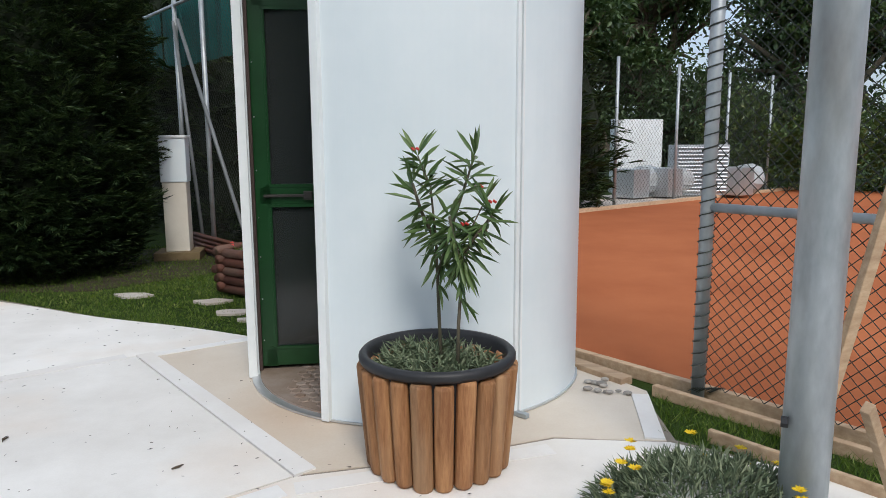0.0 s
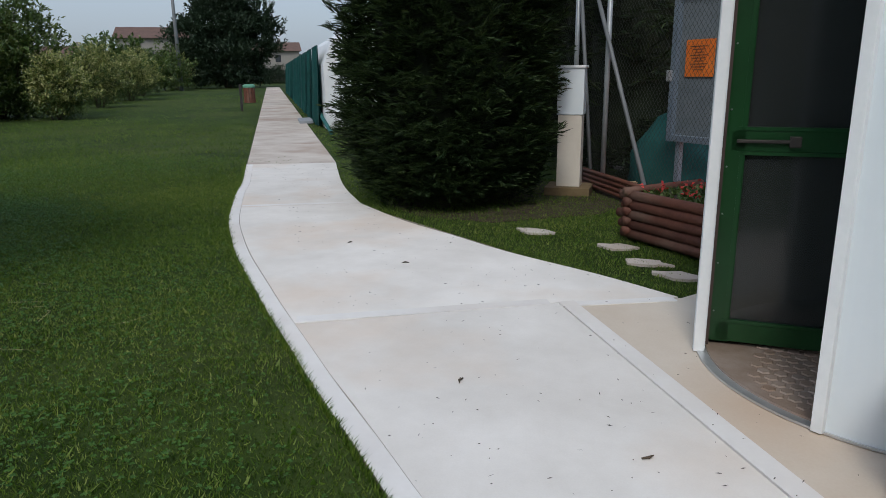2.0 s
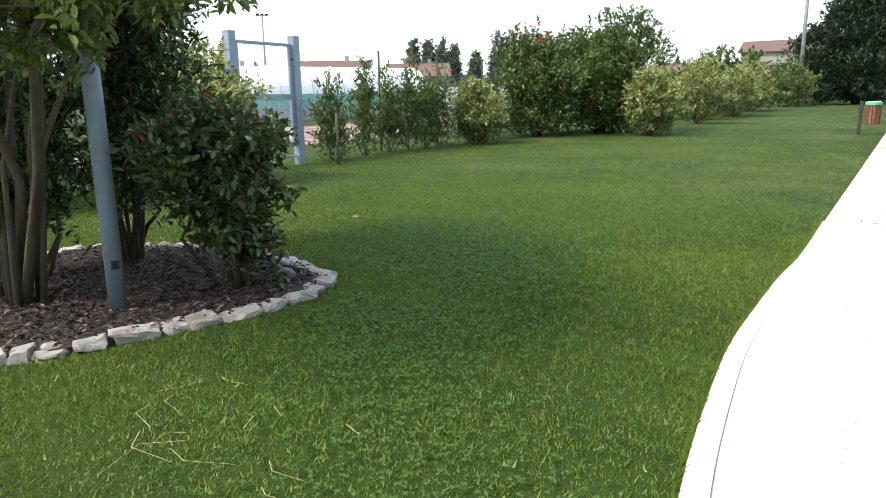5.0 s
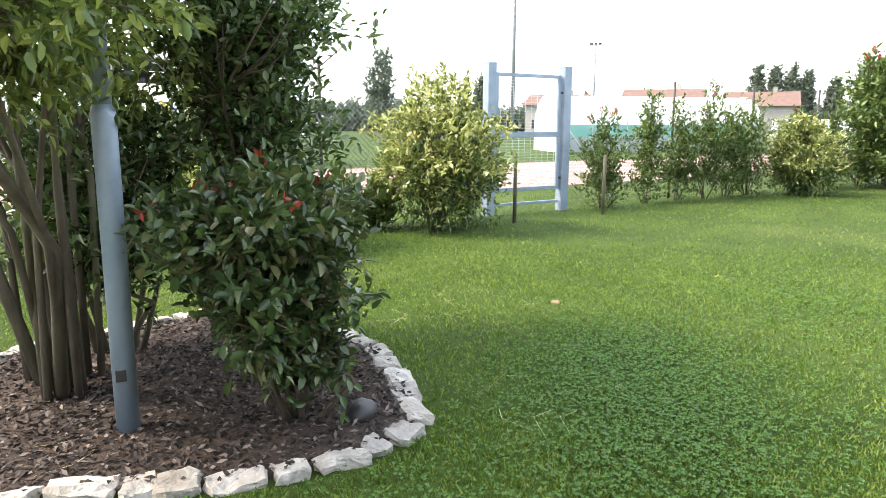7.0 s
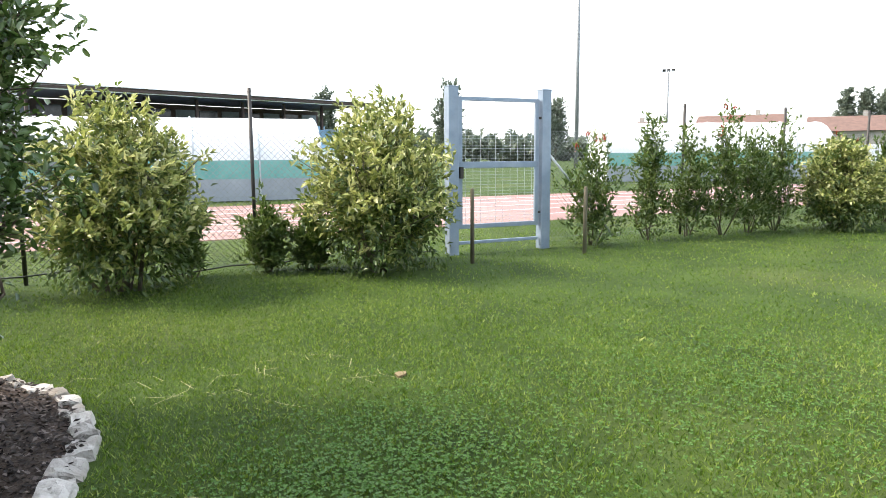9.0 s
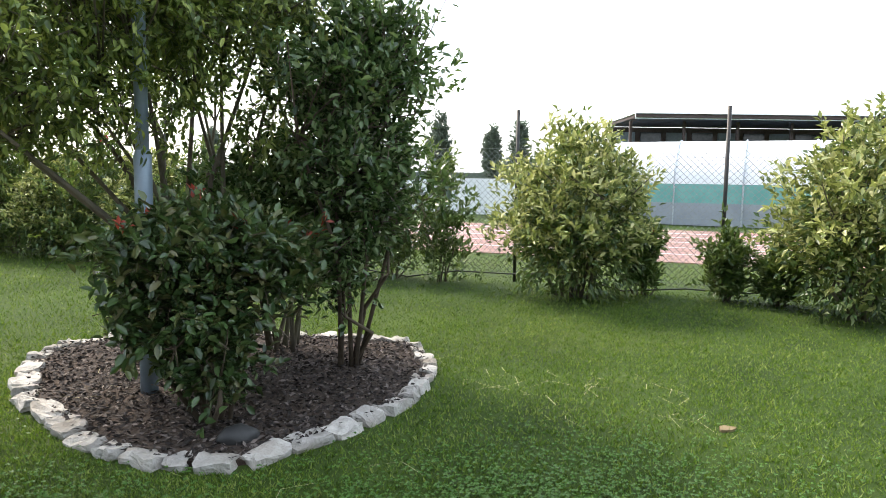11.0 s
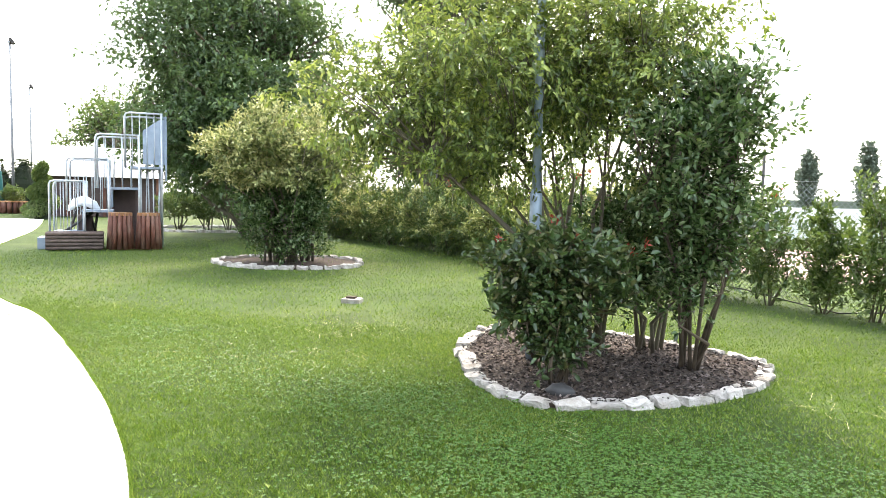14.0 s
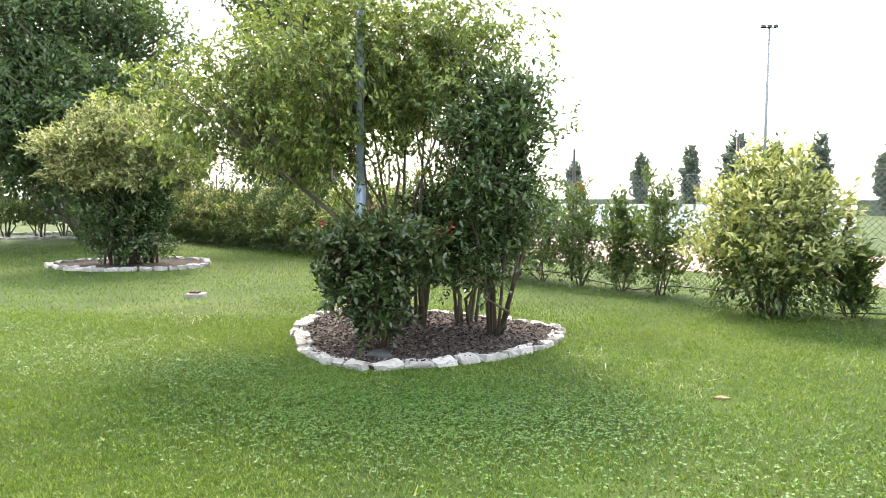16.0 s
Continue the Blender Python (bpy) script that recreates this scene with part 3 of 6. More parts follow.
# joints, as pairs from the lawn edge to the far edge of the path
SLAB_A, SLAB_B = (-0.67, 2.96), (-2.09, 4.55)
cuts = [(24.5, -21.2), (18.9, -16.0), (14.4, -11.6), (10.0, -7.2), (5.8, -3.05), (3.4, -1.0), (0.0, 1.28), (-1.60, 2.17), (-3.38, 3.44), (-6.3, 5.92), (-8.85, 8.70)]
ids = [near_index(c, edge) for c in cuts]
far_side = [COURT_EDGE[0], COURT_EDGE[1], COURT_EDGE[2], COURT_EDGE[3], COURT_EDGE[5], COURT_EDGE[6], (1.5, 3.0)]
for k in range(6):
    i0, i1 = ids[k], ids[k + 1]
    mid = [c for c in COURT_EDGE if far_side[k] != c and far_side[k + 1] != c and COURT_EDGE.index(far_side[k]) < COURT_EDGE.index(c) < COURT_EDGE.index(far_side[k + 1])]
    slab(inset(band_in[i0:i1 + 1] + [far_side[k + 1]] + mid[::-1] + [far_side[k]], 0.003))
i0, i1 = ids[6], ids[7]
slab(inset(band_in[i0:i1 + 1] + [SLAB_A, (-0.1, 3.12), (0.45, 3.35), (0.97, 3.32), (1.5, 3.0)], 0.007))
i0, i1 = ids[7], ids[8]
slab(inset(band_in[i0:i1 + 1] + [SLAB_B, SLAB_A], 0.007))
RIGHT_EDGE = smooth_line([(-1.46, 5.00), (-2.05, 5.26), (-2.88, 5.55), (-3.58, 5.88), (-4.3, 6.21), (-5.2, 6.76)], 3)
RIGHT_EDGE_2 = smooth_line([(-5.2, 6.76), (-6.2, 7.75), (-7.7, 9.52)], 4)
i0, i1 = ids[8], ids[9]
slab(inset(band_in[i0:i1 + 1] + RIGHT_EDGE[::-1] + [SLAB_B], 0.007))
i0, i1 = ids[9], ids[10]
slab(inset(band_in[i0:i1 + 1] + RIGHT_EDGE_2[::-1], 0.004))
# the slab round the kiosk
slab(inset([SLAB_A, (-0.1, 3.12), (0.45, 3.35), (0.97, 3.32), (1.05, 3.97), (0.62, 4.6), (-0.2, 5.5), (-1.0, 5.9), (-1.46, 5.00), SLAB_B], 0.020), tan_concrete, -0.002)
# trowelled bands along the lawn and beside the joints
for k in range(len(ids) - 1):
    i0, i1 = ids[k], ids[k + 1]
    slab(edge[i0:i1 + 1] + [tuple(np.array(p) + (np.array(q) - np.array(p)) * 0.012) for p, q in zip(band_in[i0:i1 + 1], edge[i0:i1 + 1])][::-1], band_mat, 0.001, "edge_band")


def joint_band(a, b, side=0.11, z=0.0025):
    a, b = np.array(a), np.array(b)
    d = (b - a) / np.linalg.norm(b - a)
    n = np.array((-d[1], d[0])) * side
    slab([tuple(a), tuple(b), tuple(b + n), tuple(a + n)], band_mat, z, "edge_band")


joint_band((-3.30, 3.52), (-2.12, 4.50), 0.10)
joint_band(SLAB_B, (-1.5, 4.98), -0.08)
joint_band(SLAB_B, SLAB_A, 0.10, 0.006)
joint_band((-0.72, 2.88), (-1.52, 2.26), 0.10)
joint_band((-0.66, 2.90), (0.40, 3.28), -0.10)
joint_band((-6.25, 6.02), (-5.3, 6.72), 0.08)
joint_band((1.02, 3.90), (0.95, 3.34), -0.09, 0.007)
bm = bmesh.new()
prism(bm, [tuple(np.array(p)) for p in edge[::3]] + [(-7.75, 9.45), (-5.25, 6.72), (-2.9, 5.58), (-1.5, 5.0), (0.6, 4.5), (1.0, 3.9), (1.0, 3.35)] + [tuple(np.array(c)) for c in COURT_EDGE[::-1]], -0.085, -0.006)
part("joint_bed", bm, joint_mat, pavement, "dark dirt in the joints")
# the older, weathered stretch
old = thing("old_pavement", (0, 0, 0), "older weathered concrete path with brown stains", "path", kind="structure")
p_l, p_r = np.array((-8.87, 8.74)), np.array((-7.72, 9.55))
d_l = np.array((-0.683, 0.730))
for k in range(22):
    s0, s1 = 3.2 * k + 0.012, 3.2 * (k + 1)
    bm = bmesh.new()
    prism(bm, [tuple(p_l + d_l * s0), tuple(p_r + d_l * s0), tuple(p_r + d_l * s1), tuple(p_l + d_l * s1)], -0.09, -0.004 - 0.004 * (k % 2))
    part("slab", bm, old_concrete, old)

bm = bmesh.new()
prism(bm, [(-3.5, 6.55), (-4.3, 6.5), (-5.1, 7.0), (-5.3, 8.2), (-4.4, 9.0), (-3.3, 9.5), (-2.5, 8.6), (-2.7, 7.4)], -0.06, LAWN_Z + 0.005)
tagged(part("bare_soil", bm, soil), "dark bare soil under thin grass by the conifer", "soil", kind="structure")

# ---- lawn blades and clover ----
rng = np.random.default_rng(11)
lawn_poly = np.array(edge)
BED = [(-6.58, 1.25), (-6.62, 1.75), (-6.85, 2.25), (-7.08, 2.76), (-7.35, 3.11), (-7.66, 3.33), (-7.95, 3.40), (-8.27, 3.27), (-8.8, 2.98), (-9.16, 2.66), (-9.5, 2.2), (-9.66, 1.75), (-9.72, 1.12), (-9.3, 0.82), (-8.75, 0.42), (-8.1, 0.18), (-7.4, 0.04), (-6.8, 0.14), (-6.56, 0.62)]
bed_line = smooth_line(BED + BED[:1], 3)[:-1]


def inside(P, poly):
    poly = np.array(poly)
    x, y = P[:, 0], P[:, 1]
    c = np.zeros(len(P), bool)
    j = len(poly) - 1
    for i in range(len(poly)):
        xi, yi, xj, yj = *poly[i], *poly[j]
        c ^= ((yi > y) != (yj > y)) & (x < (xj - xi) * (y - yi) / (yj - yi + 1e-12) + xi)
        j = i
    return c


path_poly = edge + [(-7.7, 9.52)] + RIGHT_EDGE_2[::-1] + RIGHT_EDGE[::-1] + [(-1.0, 5.9), (0.6, 4.6), (1.05, 3.97), (0.97, 3.3)] + COURT_EDGE[::-1]
fuzzy_edge = [tuple(np.array(p) + rng.normal(size=2) * 0.008 + np.array((-0.683, -0.73)) * 0.012) for p in edge]
path_poly2 = fuzzy_edge + path_poly[len(edge):]


def scatter_blades(count, x0, x1, y0, y1, tall, wide, keep=None, soft=1.5):
    """Blades over a rectangle of the plan, thinning out over a soft border."""
    P = np.stack([rng.uniform(x0, x1, count), rng.uniform(y0, y1, count)], 1)
    border = np.minimum(np.minimum(P[:, 0] - x0, x1 - P[:, 0]), np.minimum(P[:, 1] - y0, y1 - P[:, 1]))
    q = P - np.array((-8.87, 8.74))
    on_old = (q @ np.array((-0.683, 0.730)) > -0.05) & (np.abs(q @ np.array((0.73, 0.683)) - 0.70) < 0.72)
    on_court = ((P - COURT_O) @ COURT_N > -0.12) | ((np.abs(P[:, 0] - 0.8) < 1.9) & (np.abs(P[:, 1] - 4.9) < 1.6) & (P[:, 0] < 0.9))
    ok = ~inside(P, path_poly2) & ~inside(P, bed_line) & ~on_old & ~on_court & (border > soft * rng.random(count))
    if keep is not None:
        ok &= keep(P)
    P = P[ok]
    n = len(P)
    a = rng.random(n) * 2 * math.pi
    tuft = 0.85 + 0.16 * np.sin(P[:, 0] * 23.1 + 3 * np.cos(P[:, 1] * 17.3)) + 0.14 * np.sin(P[:, 1] * 31.3 + 2 * np.sin(P[:, 0] * 13.7)) + 0.1 * np.sin(P[:, 0] * 5.3 - P[:, 1] * 4.1 + 2 * np.sin(P[:, 1] * 1.9))
    h = tall * (0.5 + 0.75 * rng.random(n)) * tuft
    lean = rng.normal(size=(n, 2)) * 0.6
    w = wide * (0.6 + 0.8 * rng.random(n))
    b = np.column_stack([P, np.full(n, LAWN_Z - 0.004)])
    s = np.stack([np.cos(a) * w, np.sin(a) * w, np.zeros(n)], 1)
    tip = b + np.column_stack([lean * h[:, None], h])
    V = np.stack([b - s, b + s, tip], 1).reshape(-1, 3)
    return V, np.arange(3 * n).reshape(-1, 3)


def south_of_path(P):
    return P[:, 0] + P[:, 1] * 1.05 < 1.2


pieces = [
    scatter_blades(560000, -8.5, 0.5, 0.5, 9.0, 0.026, 0.0038, south_of_path, 0.8),
    scatter_blades(330000, -14.5, -5.0, -1.5, 9.5, 0.031, 0.0046, None, 2.5),
    scatter_blades(200000, -24, -4, -10, 17, 0.034, 0.0066, None, 3.0),
    scatter_blades(170000, -48, 8, -22, 40, 0.036, 0.012, lambda P: P[:, 0] * 0.683 + P[:, 1] * 0.73 > -13.0, 5.0),
    scatter_blades(70000, -9, 8, -13, 2.5, 0.05, 0.007, None, 2.0),
    scatter_blades(110000, -5.8, -1.0, 4.6, 9.4, 0.034, 0.0030, None, 0.2),
    scatter_blades(9000, 0.95, 2.2, 2.6, 4.2, 0.06, 0.0032, None, 0.05),
]
V, F = join_np(pieces)
tagged(part_np("grass", V, F, blade_mat), "short green grass blades of the lawn", "grass", kind="stuff")
# a ragged fringe hanging over the path's edge
pick = rng.integers(0, len(edge) - 1, 9000)
t = rng.random(9000)[:, None]
E0, E1 = np.array(edge)[pick], np.array(edge)[pick + 1]
P = E0 + (E1 - E0) * t
nd = unit(E1 - E0)
nd = np.stack([nd[:, 1], -nd[:, 0]], 1)
P = P - nd * 0.02
a = rng.random(9000) ** 3 * 0.045 + 0.006
tip = np.column_stack([P + nd * (a * 0.9)[:, None] + rng.normal(size=(9000, 2)) * 0.012, 0.005 + 0.022 * rng.random(9000)])
b = np.column_stack([P, np.full(9000, LAWN_Z)])
s = np.column_stack([rng.normal(size=(9000, 2)) * 0.003, np.zeros(9000)])
V = np.stack([b - s, b + s, tip], 1).reshape(-1, 3)
tagged(part_np("grass_fringe", V, np.arange(27000).reshape(-1, 3), blade_mat), "ragged grass fringe along the concrete edge", "grass", kind="stuff")
# clover patches
cl = []
for cx, cy, rx, n in ((-8.2, 4.6, 1.5, 5000), (-9.3, 4.4, 1.2, 2500), (-6.6, 3.6, 1.0, 1500), (-4.8, 3.3, 1.6, 1500), (-11, 6.2, 2.2, 3000), (-3.2, 2.2, 1.0, 700), (-10.2, 8.0, 1.8, 2000)):
    P = np.column_stack([cx + rng.normal(size=n) * rx * 0.5, cy + rng.normal(size=n) * rx * 0.35, np.full(n, 0.012) + rng.random(n) * 0.012])
    P = P[~inside(P, path_poly) & ~inside(P, bed_line)]
    for k in range(3):
        ang = rng.random(len(P)) * 0.5 + k * 2.1
        cl.append(leaf_mesh(P, np.stack([np.cos(ang), np.sin(ang), np.full(len(P), 0.25)], 1), 0.014, 0.014, rng, 0.1, 0.1))
V, F = join_np(cl)
tagged(part_np("clover", V, F, clover_mat), "dark green clover patches in the lawn", "clover", kind="stuff")
# mown stalks left lying
dr = []
for cx, cy, n in ((-4.9, 2.9, 7), (-5.6, 2.5, 9), (-8.6, 4.0, 5), (-7.0, 1.5, 4), (-5.2, 1.2, 40), (-10.6, 3.2, 14), (-10.0, 2.6, 12)):
    for q in range(n):
        x, y = cx + rng.normal() * 0.3, cy + rng.normal() * 0.25
        g = rng.random() * 6.3
        l = 0.06 + 0.12 * rng.random()
        pts = np.array([(x, y, 0.012), (x + math.cos(g) * l, y + math.sin(g) * l, 0.03), (x + math.cos(g + 0.5) * l * 2, y + math.sin(g + 0.5) * l * 2, 0.012)])
        w = np.array((-math.sin(g), math.cos(g), 0)) * 0.0014
        v = np.concatenate([pts - w, pts + w])
        dr.append((v, np.array([(0, 1, 4), (0, 4, 3), (1, 2, 5), (1, 5, 4)])))
V, F = join_np(dr)
tagged(part_np("dry_stalks", V, F, dry_mat), "dry straw stalks lying on the lawn", "straw", kind="stuff")


# ---- the round entrance kiosk ----
KC = (-0.27, 4.425)
kiosk = thing("entrance_kiosk", (*KC, 0.0), "round white sheet-metal entrance kiosk with a green door", "kiosk")
KR, KH = 0.967, 2.75


def arc(a0, a1, r, n):
    return [(math.cos(radians(a0 + (a1 - a0) * i / n)) * r, math.sin(radians(a0 + (a1 - a0) * i / n)) * r) for i in range(n + 1)]


for a0, a1 in ((-111.5, -56), (-55, 25), (26, 110), (111, 195.5)):
    bm = bmesh.new()
    outer, inner = arc(a0, a1, KR, 24), arc(a0, a1, KR - 0.03, 24)
    prism(bm, outer + inner[::-1], 0.012, KH)
    part("wall_panel", bm, kiosk_white, kiosk, smooth=False)
for a, w in ((-112.6, 0.045), (-55.5, 0.022), (-53.8, 0.014), (25.5, 0.022), (110.5, 0.022), (196.2, 0.045)):
    bm = bmesh.new()
    x, y = math.cos(radians(a)) * (KR + 0.004), math.sin(radians(a)) * (KR + 0.004)
    box(bm, (x, y, KH / 2 + 0.006), (0.05 if w > 0.04 else 0.022, w, KH), a, 0.004)
    part("cover_strip", bm, strip_white, kiosk, "white aluminium cover strip")
# lid out of view, added to dim the inside behind the door glass
bm = bmesh.new()
prism(bm, arc(0, 354, KR + 0.05, 59), KH, KH + 0.08)
part("roof", bm, kiosk_white, kiosk)
bm = bmesh.new()
prism(bm, arc(0, 354, KR + 0.012, 59), 0.002, 0.012)
part("base_ring", bm, alu, kiosk, "grey metal base ring")
bm = bmesh.new()
prism(bm, arc(0, 354, KR - 0.035, 59), 0.012, 0.022)
part("floor_plate", bm, rust_plate, kiosk, "worn brown tread plate")
for gx in range(-9, 10):
    for gy in range(-12, 1):
        x, y = gx * 0.072 + (0.036 if gy % 2 else 0), gy * 0.062
        if math.hypot(x, y) < KR - 0.08 and x < 0.15:
            bm = bmesh.new()
            bmesh.ops.create_cone(bm, cap_ends=True, segments=6, radius1=0.033, radius2=0.026, depth=0.005, matrix=Matrix.Translation((x, y, 0.0245)))
            part("tread_stud", bm, rust_plate, kiosk)
bm = bmesh.new()
box(bm, (math.cos(radians(-55)) * 1.0, math.sin(radians(-55)) * 1.0, 0.012), (0.10, 0.03, 0.024), -40, 0.004)
part("floor_bracket", bm, galv, kiosk)
# revolving door leaf
door = thing("door", (0, 0, 0), "", "")
door.parent = kiosk
for key in list(door.keys()):
    del door[key]
door.name = "door_leaf"
dm = pose(-0.447, -0.105, 0, 0, 0, 8)
W2 = 0.485
for cx, cz, sx, sz in ((-W2 + 0.06, 1.12, 0.115, 2.16), (W2 - 0.03, 1.12, 0.06, 2.16), (0, 0.095, 2 * W2 - 0.1, 0.10), (0, 1.055, 2 * W2 - 0.1, 0.10), (0, 2.15, 2 * W2 - 0.1, 0.10)):
    bm = bmesh.new()
    box(bm, (0, 0, 0), (sx, 0.045, sz), 0, 0.004, m=dm @ Matrix.Translation((cx, 0, cz)))
    part("door_rail", bm, green_paint, door, "glossy dark green steel rail")
for z0, z1 in ((0.145, 1.005), (1.105, 2.10)):
    bm = bmesh.new()
    box(bm, (0, 0, 0), (2 * W2 - 0.16, 0.006, z1 - z0), 0, 0, m=dm @ Matrix.Translation((0.005, 0, (z0 + z1) / 2)))
    part("pane", bm, door_glass, door, "smoked wired glass pane")
    bm = bmesh.new()
    for bx, bz, ssx, ssz in ((0, z0 + 0.008, 2 * W2 - 0.16, 0.016), (0, z1 - 0.008, 2 * W2 - 0.16, 0.016), (-W2 + 0.1, (z0 + z1) / 2, 0.014, z1 - z0), (W2 - 0.07, (z0 + z1) / 2, 0.014, z1 - z0)):
        box(bm, (0, 0, 0), (ssx, 0.02, ssz), 0, 0, m=dm @ Matrix.Translation((bx, -0.018, bz)))
    part("glazing_bead", bm, green_paint, door)
bm = bmesh.new()
box(bm, (0, 0, 0), (0.26, 0.018, 0.016), 0, 0.004, m=dm @ Matrix.Translation((-0.28, -0.035, 1.055)))
box(bm, (0, 0, 0), (0.05, 0.03, 0.05), 0, 0.004, m=dm @ Matrix.Translation((-0.16, -0.03, 1.055)))
part("bolt", bm, dark_metal, door, "black steel bolt")
bm = bmesh.new()
for z in (0.2, 0.45, 0.7, 0.93, 1.2, 1.5, 1.8):
    bmesh.ops.create_icosphere(bm, subdivisions=1, radius=0.005, matrix=dm @ Matrix.Translation((-W2 + 0.04, -0.023, z)))
part("rivets", bm, alu, door, "small bright rivets")
bm = bmesh.new()
tube(bm, [(0, 0, 0.02), (0, 0, KH)], 0.04, 12)
part("pivot_post", bm, dark_metal, kiosk)
bm = bmesh.new()
box(bm, (0, 0, 0), (0.9, 0.04, 2.2), 98, 0.0, m=pose(0.06, 0.46, 1.12, 0, 0, 98))
part("rear_wing", bm, green_paint, kiosk)
bm = bmesh.new()
box(bm, (0, 0, 0), (0.04, 0.02, 2.6), 0, 0.0, m=pose(-0.915, -0.205, 1.32, 0, 0, 8))
part("door_jamb", bm, dark_wall, kiosk, "dark brown jamb")

# ---- log planter with oleander ----
PC = (-0.085, 3.12)
planter = thing("log_planter", PC, "round planter of upright peeled half logs round a black tub", "planter")
NL = 21
for k in range(NL):
    a = 2 * math.pi * k / NL + 0.05
    rng_k = random.Random(k)
    bm = bmesh.new()
    r0, r1 = 0.265, 0.302
    lr = 0.040 + rng_k.uniform(-0.004, 0.003)
    zb, zt = rng_k.uniform(0.0, 0.012), 0.445 + rng_k.uniform(-0.012, 0.012)
    tube(bm, [(math.cos(a) * (r0 + (r1 - r0) * f), math.sin(a) * (r0 + (r1 - r0) * f), zb + (zt - zb) * f) for f in (0, 0.03, 0.5, 0.97, 1)], [lr * 0.86, lr, lr * rng_k.uniform(0.98, 1.05), lr, lr * 0.88], 10)
    part("log", bm, log_wood, planter, smooth=True)
bm = bmesh.new()
prof = [(0.25, 0.01), (0.29, 0.43), (0.305, 0.455), (0.322, 0.455), (0.330, 0.470), (0.330, 0.485), (0.320, 0.497), (0.300, 0.497), (0.292, 0.48), (0.270, 0.36)]
rings = [[bm.verts.new((math.cos(2 * math.pi * k / 40) * r, math.sin(2 * math.pi * k / 40) * r, z)) for k in range(40)] for r, z in prof]
for r0, r1 in zip(rings, rings[1:]):
    for k in range(40):
        bm.faces.new((r0[k], r0[(k + 1) % 40], r1[(k + 1) % 40], r1[k]))
bm.faces.new(rings[0][::-1])
part("tub", bm, dark_rubber, planter, "black plastic tub with a rolled rim", smooth=True)
bm = bmesh.new()
tube(bm, [(0, 0, 0.2), (0, 0, 0.40)], 0.27, 24)
part("potting_soil", bm, soil, planter)
rng = np.random.default_rng(5)
n = 1500
ang, rad = rng.random(n) * 2 * math.pi, 0.245 * np.sqrt(rng.random(n))
P = np.column_stack([np.cos(ang) * rad, np.sin(ang) * rad, 0.41 + rng.random(n) * 0.06])
keep = (P[:, 0] * 0.7 + P[:, 1] * 0.5) < 0.16
P = P[keep]
D = np.column_stack([np.cos(ang) * 0.6, np.sin(ang) * 0.6, np.ones(n) * 0.25])[keep] + rng.normal(size=(len(P), 3)) * 0.7
D[:, 2] = np.abs(D[:, 2])
V, F = leaf_mesh(P, D, 0.055, 0.009, rng, 0.2)
low_plant = thing("ground_cover_plant", (*PC, 0.0), "dense grey-green trailing plant filling the planter", "plant")
part_np("foliage", V, F, grey_leaf, low_plant)

oleander = thing("oleander", (PC[0] + 0.04, PC[1], 0.40), "young oleander cutting with long narrow leaves", "plant")
rng = np.random.default_rng(8)
bm = bmesh.new()
stems_o = [[(-0.04, 0.04, -0.02), (-0.05, 0.05, 0.3), (-0.06, 0.05, 0.62), (-0.08, 0.03, 0.86), (-0.13, 0.02, 1.0)],
           [(0.03, -0.08, -0.02), (0.035, -0.08, 0.25), (0.05, -0.07, 0.5), (0.06, -0.05, 0.62), (0.14, -0.04, 0.80)],
           [(-0.05, 0.05, 0.45), (0.0, 0.04, 0.66), (0.06, 0.02, 0.86), (0.10, 0.02, 1.0)],
           [(0.05, -0.07, 0.5), (0.02, -0.09, 0.62), (0.0, -0.1, 0.74)],
           [(-0.06, 0.05, 0.6), (-0.12, 0.0, 0.76), (-0.15, -0.02, 0.88)],
           [(0.05, -0.06, 0.56), (0.11, -0.08, 0.66), (0.17, -0.08, 0.74)]]
tips = []
bm.free()
for st in stems_o:
    st = [(x * 1.0 + 0.015, y * 1.0, z * 0.90) for x, y, z in st]
    bm = bmesh.new()
    tube(bm, st, [0.009 - 0.0016 * i for i in range(len(st))], 6)
    part("stem", bm, bark, oleander, smooth=True)
    tips.append(st)
P, D = [], []
for k, st in enumerate(tips):
    pts = [Vector(p) for p in st]
    for i in range(len(pts) - 1):
        steps = 6
        for q in range(steps):
            f = q / steps
            p = pts[i].lerp(pts[i + 1], f)
            if p.z < 0.30 and rng.random() < 0.9:
                continue
            if p.z < 0.45 and rng.random() < 0.45:
                continue
            for w in range(3):
                a = rng.random() * 6.28
                up = 0.5 if p.z > 0.72 else (-1.1 if p.z < 0.52 else -0.35)
                P.append(tuple(p))
                D.append((math.cos(a), math.sin(a), up + rng.normal() * 0.3))
    for w in range(5):
        a = rng.random() * 6.28
        P.append(tuple(pts[-1]))
        D.append((math.cos(a) * 0.5, math.sin(a) * 0.5, 1.0 + rng.normal() * 0.3))
V, F = leaf_mesh(np.array(P), np.array(D), 0.10 + 0.055 * rng.random(len(P)), 0.017, rng, 0.22, 0.18, True)
part_np("leaves", V, F, olea, oleander)
bm = bmesh.new()
for p in ((-0.14, 0.02, 1.03), (0.06, -0.06, 0.70), (0.12, 0.02, 0.86), (0.17, -0.07, 0.80)):
    for w in range(6):
        a = w * 1.05
        q = Vector((p[0] + 0.015, p[1], p[2] * 0.9)) + Vector((math.cos(a) * 0.012, math.sin(a) * 0.012, 0.004 * (w % 2)))
        bmesh.ops.create_icosphere(bm, subdivisions=1, radius=0.006, matrix=Matrix.Translation(q))
part("blossoms", bm, petal_r, oleander, "small red withered blossoms")

